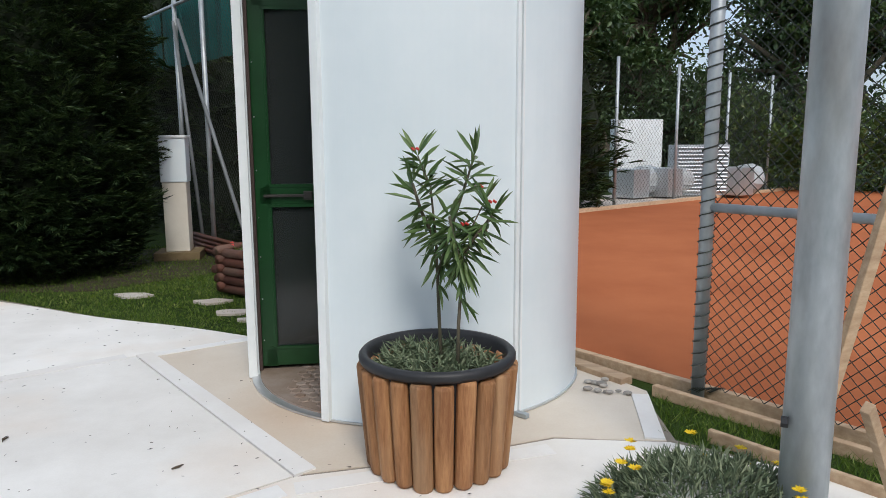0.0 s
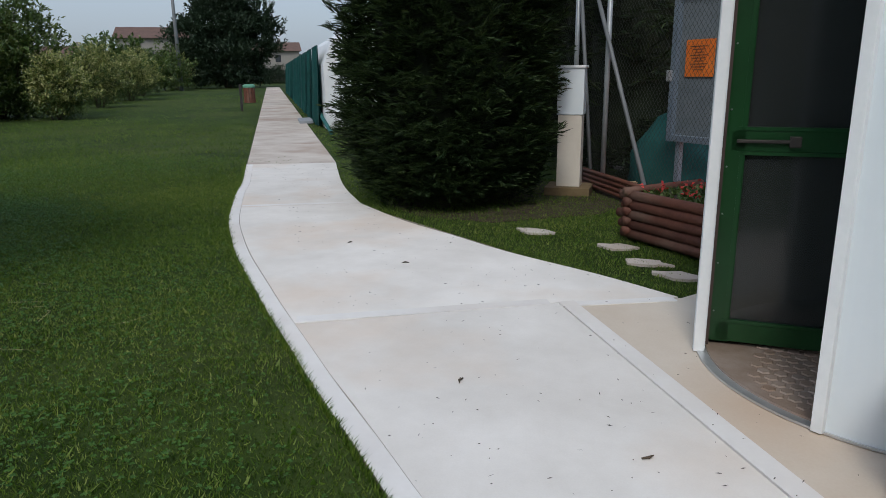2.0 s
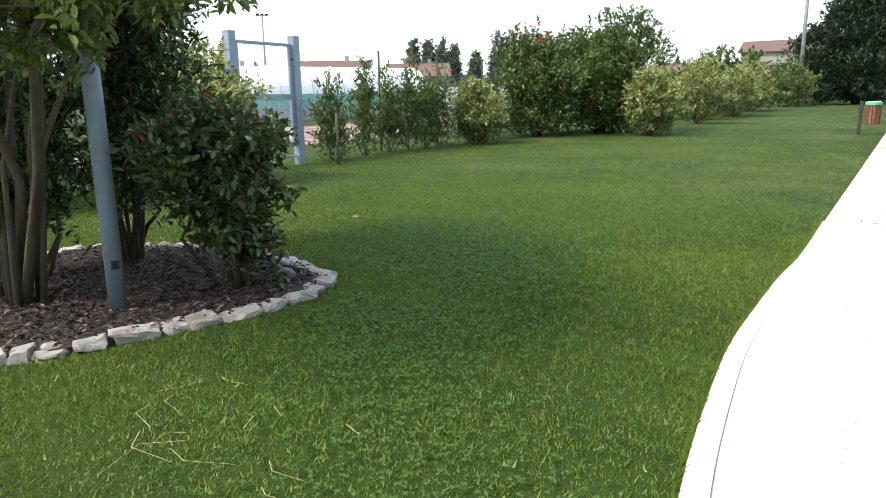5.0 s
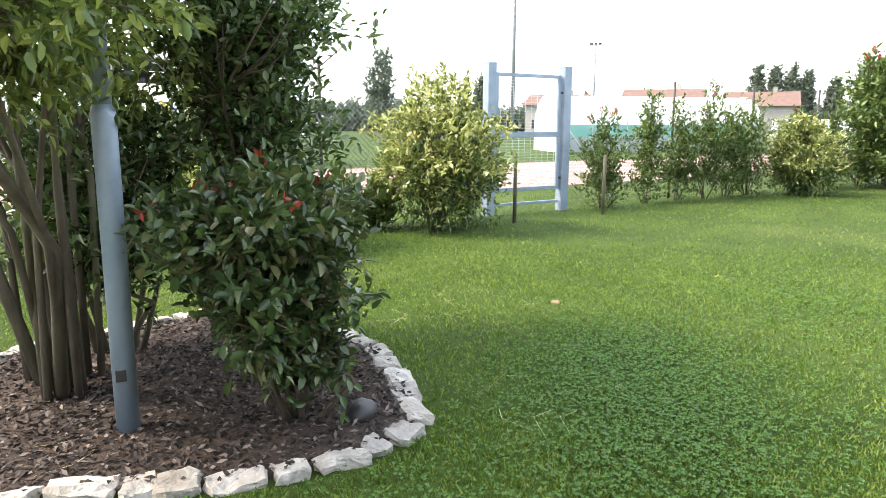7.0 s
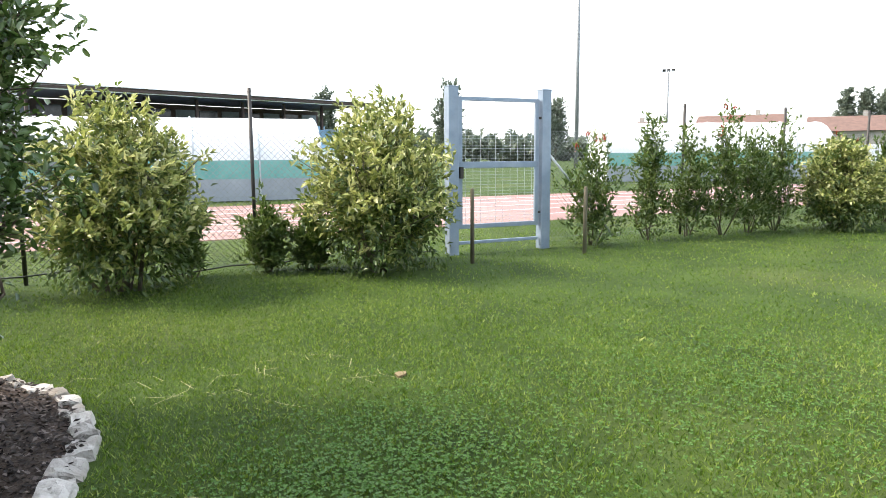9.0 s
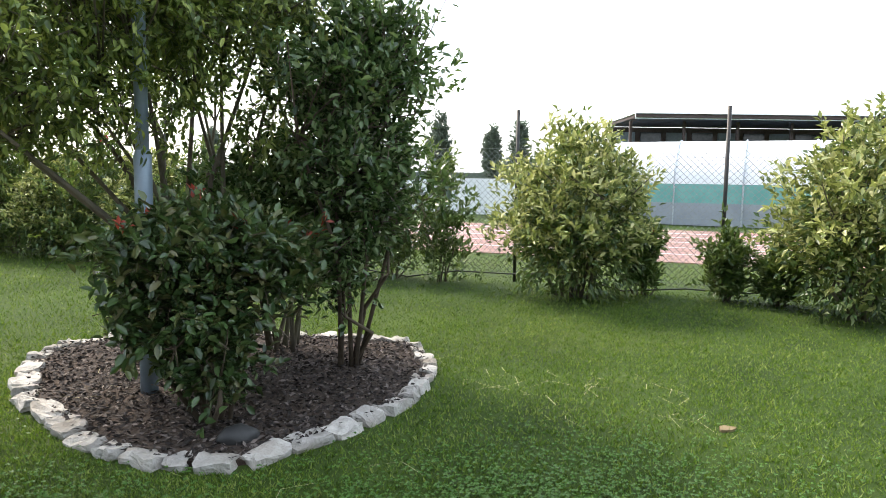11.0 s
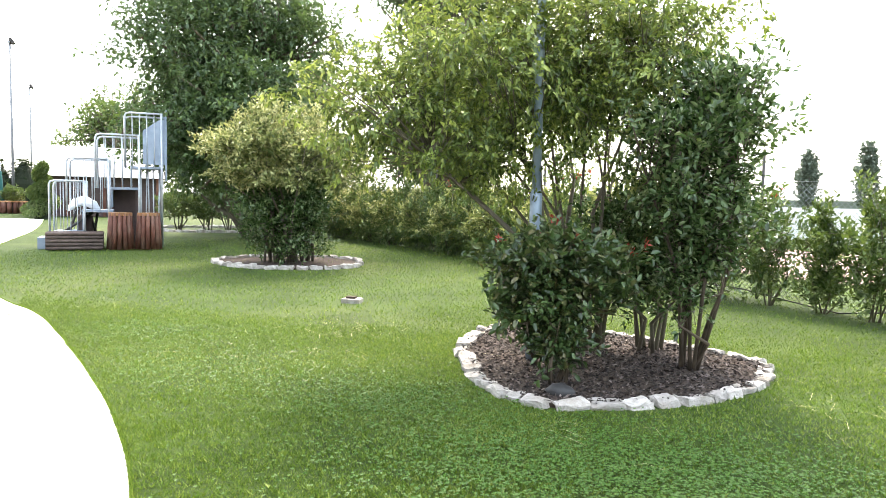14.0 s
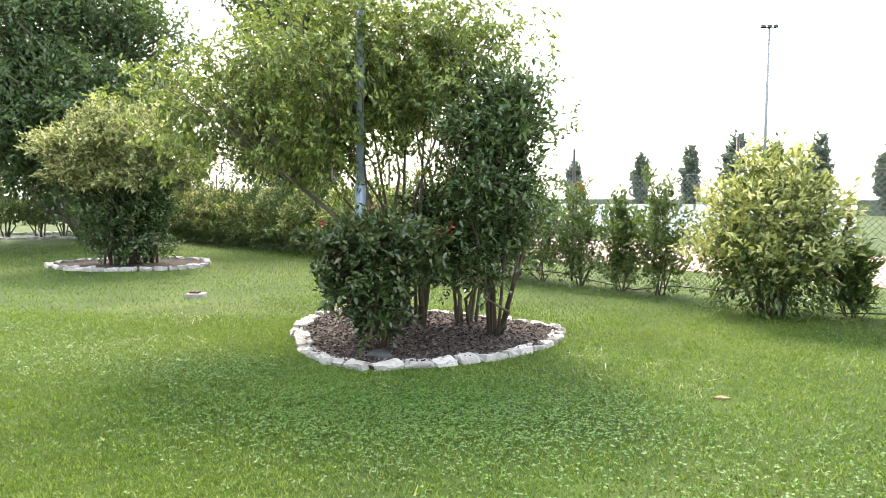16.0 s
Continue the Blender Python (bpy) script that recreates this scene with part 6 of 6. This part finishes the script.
def mast(place, h, r, label, heads=2, group="floodlight masts", material=None, turn=0):
    m = thing("floodlight_mast", (*place, 0.0), label, "floodlight", group, turn=turn)
    bm = bmesh.new()
    tube(bm, [(0, 0, -0.1), (0, 0, h)], [r, r * 0.55], 12)
    part("shaft", bm, material or mast_grey, m, smooth=True)
    if heads:
        bm = bmesh.new()
        box(bm, (0, 0, h), (0.7 * heads, 0.1, 0.1))
        part("crossarm", bm, mast_grey, m)
    for k in range(heads):
        bm = bmesh.new()
        box(bm, (0, 0, 0), (0.5, 0.22, 0.4), 0, 0.03, m=pose((k - (heads - 1) / 2) * 0.7, 0.12, h + 0.1, 35, 0, 0))
        part("lamp_head", bm, dark_metal, m)
    return m


mast((17.4, -11.4), 14.5, 0.085, "tall grey lamp mast by the court path", 1, turn=130)
mast((33.4, -26.8), 11.3, 0.10, "tall grey lamp mast farther down the path", 1, turn=130)
mast((47.8, -40.8), 11.0, 0.10, "distant grey lamp mast by the court path", 1, turn=130)
mast((-37.5, -77.2), 22.4, 0.22, "tall floodlight mast beyond the running track", 3)
mast((-84.6, -6.7), 24.0, 0.24, "tall floodlight mast on the sports field", 3, turn=90)
mast((-125.4, 1.3), 14.6, 0.20, "distant floodlight mast on the sports field", 3, turn=90)
mast((-55.2, 46.9), 14.0, 0.19, "grey lamp mast behind the far hedge", 0)
# court windscreens seen along the path
for x, y in ((23.1, -15.5), (24.4, -17.0), (27.4, -19.8), (30.2, -22.6), (33.8, -26.2), (38.1, -31.9), (20.4, -12.4)):
    s = thing("windscreen", (x, y, 0.0), "teal windscreen cloth on a court post", "windscreen", "windscreens", turn=-42)
    bm = bmesh.new()
    tube(bm, [(0, 0, 0), (0, 0, 3.4)], 0.05, 8)
    part("post", bm, galv, s)
    bm = bmesh.new()
    tube(bm, [(0.0, 0, 0.1), (0.05, 0.05, 2.8)], [0.24, 0.13], 8)
    part("cloth", bm, teal_cloth, s)
bm = bmesh.new()
box(bm, (44, -27, 0.5), (40, 0.3, 1.2), -42)
tagged(part("wall_court", bm, tarp_grey), "low grey wall along the courts", "wall", kind="structure")
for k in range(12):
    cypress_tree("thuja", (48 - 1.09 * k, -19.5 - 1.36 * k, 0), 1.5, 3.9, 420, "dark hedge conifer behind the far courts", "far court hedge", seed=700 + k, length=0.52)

# ---- beyond the clay court ----
wall_end = thing("wall_white", (4.55, 18.85, 0.0), "white rendered wall behind the tennis court", "wall", kind="structure", turn=14)
bm = bmesh.new()
box(bm, (0, 0, 0.95), (1.35, 0.3, 1.9), 0, 0.01)
part("wall_body", bm, strip_white, wall_end)
bm = bmesh.new()
prism(bm, [by_court(6.62, 1.0), by_court(8.6, 1.0), by_court(8.6, 17), by_court(6.62, 17)], -0.05, 0.03)
tagged(part("court_apron", bm, old_concrete), "pale concrete apron at the court's end", "apron", kind="structure")
plank(by_court(6.6, 0.2), by_court(6.6, 17), 0.08, -0.02, 0.07, plank_wood, "kerb_plank", "long pale kerb plank at the court's end", group="kerb planks")
for x, y, w, nm, lb in ((4.1, 16.6, 0.62, "duct_unit", "metal duct unit wrapped in clear plastic film"), (4.95, 16.9, 0.5, "duct_unit", "round metal duct wrapped in clear plastic film"), (6.75, 17.3, 0.55, "duct_unit", "tall metal duct wrapped in clear plastic film")):
    u = thing(nm, (x, y, 0.03), lb, "machine", "duct units", turn=40)
    bm = bmesh.new()
    box(bm, (-0.3, 0, 0.36), (0.6, 0.6, 0.66), 0, 0.02)
    part("casing", bm, alu, u)
    bm = bmesh.new()
    tube(bm, [(0.0, 0, 0.40), (0.35, 0, 0.40), (0.5, -0.05, 0.38)], [0.33, 0.36, 0.33], 14)
    for v in bm.verts:
        v.co += noise.noise_vector(v.co * 6) * 0.05
    part("film_wrap", bm, plastic_film, u, "clear plastic film")
louvre = thing("louvred_unit", (5.65, 17.1, 0.03), "grey louvred ventilation unit at the court's end", "machine", turn=5)
bm = bmesh.new()
box(bm, (0, 0.1, 0.62), (1.3, 0.5, 1.2), 0, 0.01)
part("casing", bm, galv, louvre)
for k in range(13):
    bm = bmesh.new()
    box(bm, (0, 0, 0), (1.2, 0.07, 0.03), 0, 0, m=pose(0, -0.17, 0.12 + k * 0.085, -35, 0, 0))
    part("slat", bm, alu, louvre)
for k in range(6):
    bm = bmesh.new()
    q = by_court(6.7, 6.2 + 2.2 * k)
    tube(bm, [(*q, 0), (*q, 3.0)], 0.035, 8)
    tagged(part("fence_post", bm, galv, smooth=True), "slim galvanised post at the court's end", "post", "court end posts")
V, F = chain_link(by_court(6.7, 1.0), by_court(6.7, 17.0), 0.05, 2.9, 0.12, 0.003)
tagged(part_np("end_fence", V, F, wire_dark), "dark chain-link netting across the court's end", "fence")
net = thing("tennis_net", (*by_court(-5.6, 8.5), 0.0), "dark tennis net with a white band", "net", turn=math.degrees(math.atan2(COURT_N[1], COURT_N[0])))
V, F = chain_link((-6.0, 0.0), (6.0, 0.0), 0.03, 0.98, 0.09, 0.003)
part_np("netting", V, F, wire_dark, net)
bm = bmesh.new()
box(bm, (0, 0, 0.99), (12.0, 0.02, 0.06))
part("headband", bm, strip_white, net)

# ---- along the old path: windscreen shed, litter bins, cedar ----
shed = thing("court_dome", tuple(np.array((-11.3, 13.5)) + np.array((0.73, 0.683)) * 0.3) + (0.0,), "long white court cover with teal side cloths", "court cover", turn=math.degrees(math.atan2(0.730, -0.683)))
bm = bmesh.new()
prof = [(0.0, 0.0), (0.0, 1.6), (-0.25, 2.2), (-1.3, 2.85), (-4.0, 4.4), (-4.0, 0.0)]
for x0, x1 in ((1.6, 40.0),):
    a = [bm.verts.new((x0, y, z)) for y, z in prof]
    b = [bm.verts.new((x1, y, z)) for y, z in prof]
    for k in range(len(prof)):
        bm.faces.new((a[k], a[(k + 1) % 6], b[(k + 1) % 6], b[k]))
    bm.faces.new(a[::-1]), bm.faces.new(b)
part("cover", bm, tarp_white, shed)
for k in range(13):
    bm = bmesh.new()
    x0 = 2.4 + k * 2.9
    top_row, low_row = [], []
    for q in range(13):
        x, w = x0 + 0.19 * q, 0.06 * math.sin(q * 2.4 + k) + 0.03 * math.sin(q * 5.1)
        top_row.append(bm.verts.new((x, 0.08 + w * 0.5, 2.12)))
        low_row.append(bm.verts.new((x + 0.05 * math.sin(q), 0.14 + w * 1.4, 0.03)))
    for q in range(12):
        bm.faces.new((low_row[q], low_row[q + 1], top_row[q + 1], top_row[q]))
    bmesh.ops.solidify(bm, geom=bm.faces[:], thickness=0.012)
    part("side_cloth", bm, teal_cloth, shed, "bunched teal side cloth")
bm = bmesh.new()
box(bm, (4.9, 0.38, 0.03), (1.6, 0.4, 0.08), 0, 0.01)
part("ballast_slab", bm, tarp_grey, shed)
bm = bmesh.new()
tube(bm, [(0.1, 0.0, 0.03), (2.2, 0.05, 0.25), (5.0, 0.05, 0.7)], 0.05, 8)
part("rolled_cloth", bm, teal_cloth, shed)


def litter_bin(place, label):
    b = thing("litter_bin", (*place, 0.0), label, "litter bin", "litter bins", turn=40)
    bm = bmesh.new()
    box(bm, (-0.33, 0, 0.5), (0.10, 0.10, 1.04), 0, 0.01)
    part("post", bm, dark_metal, b)
    for k in range(14):
        a = math.tau * k / 14
        bm = bmesh.new()
        box(bm, (math.cos(a) * 0.21, math.sin(a) * 0.21, 0.6), (0.02, 0.08, 0.58), math.degrees(a), 0.003)
        part("slat", bm, red_log, b)
    bm = bmesh.new()
    tube(bm, [(0, 0, 0.34), (0, 0, 0.9)], 0.19, 16)
    part("liner", bm, dark_metal, b)
    bm = bmesh.new()
    tube(bm, [(0, 0, 0.90), (0, 0, 0.98), (0, 0, 1.02)], [0.24, 0.24, 0.16], 16)
    part("lid", bm, bin_green, b, "pale green lid")


litter_bin((-21.1, 21.25), "slatted wooden litter bin with a green lid on a dark post")
litter_bin((-63, 66), "distant slatted litter bin beside the path")
cedar = shrub("cedar", (-60, 57.5, 0.0), [(0, 0, 3.5, 4.6, 4.6, 3.2), (0, 0, 6.8, 4.0, 4.0, 3.0), (0.5, 0, 10.0, 2.6, 2.6, 2.6), (-2.6, -2.6, 5.0, 2.4, 2.4, 2.6), (2.5, 2.6, 6.5, 2.2, 2.2, 2.4)], 4200, 9, 0.38, 0.16, far_leaf, "large blue-green cedar at the lawn's end", "tree", seed=560, stems=6, stem_r=0.3, twigs=20, rough=0.22, cluster_r=0.28, shell=0.6)
for k in range(14):
    shrub("tall_bush", (-92 + 3.4 * k, 84 + 0.6 * k - (k % 3), 0.0), [(0, 0, 1.2, 2.1, 1.5, 1.3)], 380, 7, 0.24, 0.1, far_leaf, "dark bush closing the end of the lawn", "bush", "end of lawn bushes", seed=640 + k, stems=4, twigs=4, rough=0.25, cluster_r=0.2)

# ---- the sports ground and beyond ----
def tunnel(p0, p1, width, h, label):
    p0, p1 = np.array(p0), np.array(p1)
    d = p1 - p0
    ln = float(np.linalg.norm(d))
    t = thing("tarpaulin_tunnel", (*p0, 0.0), label, "tunnel tent", "tunnel tents", turn=math.degrees(math.atan2(d[1], d[0])))
    def shell_part(name, prof, mat_s):
        bm = bmesh.new()
        a = [bm.verts.new((0, y, z)) for y, z in prof]
        b = [bm.verts.new((ln, y, z)) for y, z in prof]
        for k in range(len(prof) - 1):
            bm.faces.new((a[k], a[k + 1], b[k + 1], b[k]))
        part(name, bm, mat_s, t, smooth=True)
    w = width
    for sgn in (1, -1):
        shell_part("skirt", [(sgn * w / 2, 0), (sgn * w / 2, h * 0.26)], tarp_grey)
        shell_part("band", [(sgn * w / 2 * 0.999, h * 0.26), (sgn * w / 2 * 0.985, h * 0.48)], tarp_teal)
    shell_part("cover", [(math.cos(q) * w / 2 * 0.985, h * 0.48 + math.sin(q) * h * 0.52) for q in (math.pi * k / 16 for k in range(17))], tarp_white)
    for x in (0.0, ln):
        bm = bmesh.new()
        vs = [bm.verts.new((x, math.cos(q) * w / 2 * 0.98, h * 0.48 + math.sin(q) * h * 0.52)) for q in (math.pi * k / 16 for k in range(17))] + [bm.verts.new((x, -w / 2 * 0.98, 0)), bm.verts.new((x, w / 2 * 0.98, 0))]
        bm.faces.new(vs)
        part("end_sheet", bm, tarp_white, t)
    for k in range(int(ln / 2.2) + 1):
        bm = bmesh.new()
        x = min(k * 2.2, ln)
        tube(bm, [(x, math.cos(q) * (w / 2 + 0.02), (h * 0.48 + math.sin(q) * h * 0.53)) for q in (math.pi * j / 12 for j in range(13))], 0.03, 6)
        for y in (-w / 2 - 0.02, w / 2 + 0.02):
            tube(bm, [(x, y, 0), (x, y, h * 0.5)], 0.03, 6)
        part("hoop", bm, galv, t)


tunnel((-30.0, -8.2), (-22.6, -16.5), 3.6, 2.95, "white tarpaulin tunnel with teal band beside the track")
tunnel((-47.5, 0.4), (-53.0, 12.5), 4.0, 3.3, "white tarpaulin tunnel farther up the field")
for p0, p1, h, lb in (((-21.5, -18.0), (2.0, -42.0), 1.5, "low white tarpaulin cover beside the track"), ((-54, 14.5), (-86, 62), 2.0, "long white boundary boards on the sports field")):
    p0, p1 = np.array(p0), np.array(p1)
    d = p1 - p0
    ln = float(np.linalg.norm(d))
    w = thing("boundary_boards", (*p0, 0.0), lb, "boards", "boundary boards", turn=math.degrees(math.atan2(d[1], d[0])))
    for k in range(int(ln / 3)):
        bm = bmesh.new()
        box(bm, (1.5 + 3 * k, 0, h / 2), (2.94, 0.1, h), 0, 0.01)
        part("board", bm, tarp_white, w)

stand = thing("grandstand", (-71.6, -47.0, 0.0), "grandstand with a flat dark roof and blue seats", "grandstand", turn=math.degrees(math.atan2(15.4, -34.8)) + 180)
stand.scale = (1.0, 1.35, 1.17)
SL = 38.0
bm = bmesh.new()
box(bm, (0, 1.0, 6.64), (SL, 9.0, 0.3), 0, 0.03)
part("roof", bm, dark_wall, stand, "dark roof slab with a pale fascia")
bm = bmesh.new()
box(bm, (0, 5.3, 6.62), (SL + 0.1, 0.12, 0.42))
box(bm, (0, 1.0, 6.84), (SL + 0.2, 9.2, 0.06))
part("fascia", bm, strip_white, stand)
bm = bmesh.new()
box(bm, (0, -3.0, 3.2), (SL, 0.3, 6.4))
part("back_wall", bm, dark_wall, stand)
for k in range(13):
    bm = bmesh.new()
    box(bm, (-SL / 2 + 1.5 + k * 2.9, -2.8, 5.45), (2.3, 0.1, 0.95))
    part("window", bm, pane_dark if k % 2 else board_back, stand)
for k in range(8):
    bm = bmesh.new()
    box(bm, (-SL / 2 + 0.2 + k * (SL - 0.4) / 7, 3.4, 5.2), (0.25, 0.25, 2.4))
    part("roof_post", bm, dark_wall, stand)
for k in range(8):
    bm = bmesh.new()
    box(bm, (0, -2.2 + k * 0.9, 4.4 - k * 0.42), (SL, 0.9, 0.5))
    part("seat_tier", bm, seat_blue, stand)
bm = bmesh.new()
box(bm, (0, 2.6, 0.9), (SL, 5.4, 1.8))
part("base_wall", bm, strip_white, stand)
for sx in (-1, 1):
    bm = bmesh.new()
    box(bm, (sx * SL / 2, 0.2, 3.0), (0.3, 6.5, 2.6))
    part("side_wall", bm, strip_white, stand)


def house(place, w, d, h, rise, turn, label, walls=None, tiles=None):
    b = thing("house", (*place, 0.0), label, "house", "distant houses", turn=turn)
    bm = bmesh.new()
    box(bm, (0, 0, h / 2), (w, d, h))
    part("wall", bm, walls or house_wall, b)
    bm = bmesh.new()
    pr = [(-d / 2 - 0.6, h - 0.1), (0, h + rise), (d / 2 + 0.6, h - 0.1)]
    a = [bm.verts.new((-w / 2 - 0.5, y, z)) for y, z in pr]
    c = [bm.verts.new((w / 2 + 0.5, y, z)) for y, z in pr]
    bm.faces.new((a[0], a[1], c[1], c[0])), bm.faces.new((a[1], a[2], c[2], c[1])), bm.faces.new(a[::-1]), bm.faces.new(c), bm.faces.new((a[0], c[0], c[2], a[2]))
    part("roof", bm, tiles or roof_tile, b)
    for sy in (-1, 1):
        for lev in range(max(1, int(h / 3))):
            for k in range(max(2, int(w / 3.2))):
                bm = bmesh.new()
                box(bm, (-w / 2 + 1.6 + k * 3.1, sy * (d / 2 + 0.02), 1.6 + lev * 2.9), (1.1, 0.08, 1.4))
                part("window", bm, pane_dark, b)
    bm = bmesh.new()
    box(bm, (w * 0.2, 0, h + rise), (0.6, 0.6, 1.4))
    part("chimney", bm, house_wall, b)


house((-118, 12), 11, 9, 4.8, 2.2, 80, "pale house with a low tiled roof behind the field")
house((-124, 27), 10, 9, 4.6, 2.2, 80, "pale house with a red tiled roof behind the field")
house((-121, -4), 9, 8, 4.8, 1.6, 80, "small pale house behind the field")
house((-128, 62), 12, 9, 5.5, 1.9, 60, "house with a red tiled roof behind the hedge")
house((-118, 76), 12, 9, 4.6, 1.9, 50, "pale house with a brown roof behind the hedge")
house((-98, 80), 12, 9, 7.2, 1.8, 45, "white two-storey house behind the cedar")
house((-105, 112), 12, 10, 6.0, 1.8, 45, "low pale building at the end of the path")


def poplar(place, h, r, seed, group="distant poplars"):
    shrub("poplar", (*place, 0.0), [(0, 0, h * 0.34, r * 0.80, r * 0.80, h * 0.26), (0.1 * r, 0, h * 0.58, r * 0.78, r * 0.78, h * 0.26), (0, 0.1 * r, h * 0.80, r * 0.52, r * 0.52, h * 0.18)], 430, 8, 0.5, 0.42, haze_tinted_leaf, "slender dark poplar on the horizon", "tree", group, seed=seed, stems=4, stem_r=0.2, twigs=10, rough=0.12, cluster_r=0.3, shell=0.35, droop=0.1)


for k, (x, y, h, r) in enumerate(((-141.6, 29.5, 12.5, 1.9), (-141.0, 32.4, 13.0, 1.9), (-140.5, 35.0, 12.5, 1.7), (-140, 37.4, 11.5, 1.6), (-139, 41.6, 10.0, 1.5), (-137.6, 45.8, 13.8, 2.3), (-137, 48.0, 13.2, 2.0), (-71.6, -106.4, 12.5, 2.2), (-36.3, -108.8, 11.5, 1.7), (-42.8, -107, 13.6, 3.0), (-48, -105.3, 12, 1.9), (-54, -103, 13, 2.4), (-62, -99, 10.5, 1.8), (-112, -54, 13.5, 2.8), (-125, -36, 15.0, 3.2), (-29, -112, 10.5, 1.8), (-18, -116, 9.5, 1.8), (-142, -20, 13, 3))):
    poplar((x, y), h, r, 800 + k)
rngf = random.Random(9)
for k in range(44):
    d = 165 + rngf.uniform(-12, 12)
    ang = math.pi + 1.0 - k * 0.062
    shrub("far_tree", (math.cos(ang) * d, math.sin(ang) * d, 0.0), [(0, 0, 2.4, 6.5, 6.5, rngf.uniform(2.0, 3.4))], 130, 7, 1.5, 0.95, haze_tinted_leaf, "hazy dark tree of the horizon belt", "tree", "horizon trees", seed=900 + k, stems=3, twigs=2, cluster_r=0.8, stem_r=0.2)
fence_far = thing("embankment", (0, 0, 0), "low grey-green bank along the far side of the field", "bank", kind="structure")
bm = bmesh.new()
prism(bm, [(-125, -70), (-60, -118), (20, -140), (20, -146), (-63, -124), (-130, -76)], 0.0, 2.6)
# the bank shares the leaf colour that carries the distance haze
part("bank", bm, haze_tinted_leaf, fence_far)
antenna = thing("radio_mast", (-103.5, 111.8, 0.0), "thin lattice radio mast on the skyline", "radio mast")
bm = bmesh.new()
for sx, sy in ((-0.5, -0.5), (0.5, -0.5), (0, 0.5)):
    tube(bm, [(sx, sy, 0), (sx * 0.5, sy * 0.5, 22)], 0.09, 5)
part("leg", bm, galv, antenna)
bm = bmesh.new()
for k in range(30):
    z = k * 0.72
    q = 0.5 - 0.25 * z / 22
    tube(bm, [(-q, -q, z), (q, -q, z + 0.72)], 0.05, 4)
    tube(bm, [(q, -q, z), (0, q, z + 0.72)], 0.05, 4)
part("lattice", bm, galv, antenna)
for x, y, z, d in ((-0.9, 2.1, 0.0, 35), (-2.1, 3.3, 0.0, 80), (-4.2, 5.2, 0.0, 20), (-1.2, 3.0, 0.0, 120), (-3.4, 4.9, 0.0, 60), (-0.3, 2.4, 0, 10)):
    bm = bmesh.new()
    tube(bm, [(x, y, 0.006), (x + 0.03 * math.cos(d), y + 0.03 * math.sin(d), 0.009), (x + 0.055 * math.cos(d + 0.3), y + 0.055 * math.sin(d + 0.3), 0.006)], [0.004, 0.006, 0.002], 5)
    tagged(part("fallen_leaf", bm, dark_bark), "small curled brown leaf on the concrete", "leaf", "fallen leaves")
rng = np.random.default_rng(91)
n = 800
P = np.column_stack([rng.uniform(-8.3, 1.0, n), np.zeros(n)])
P[:, 1] = -0.95 * P[:, 0] + 1.2 + rng.uniform(-0.6, 2.4, n)
P = P[inside(P, path_poly)]
a = rng.random(len(P)) * math.tau
V, F = leaf_mesh(np.column_stack([P, np.full(len(P), 0.009)]), np.stack([np.cos(a), np.sin(a), np.zeros(len(P))], 1), 0.008 + 0.022 * rng.random(len(P)) ** 2, 0.005, rng, 0.0, 0.1)
tagged(part_np("path_litter", V, F, chip_mat), "tiny dark crumbs and twigs on the concrete path", "litter", kind="stuff")
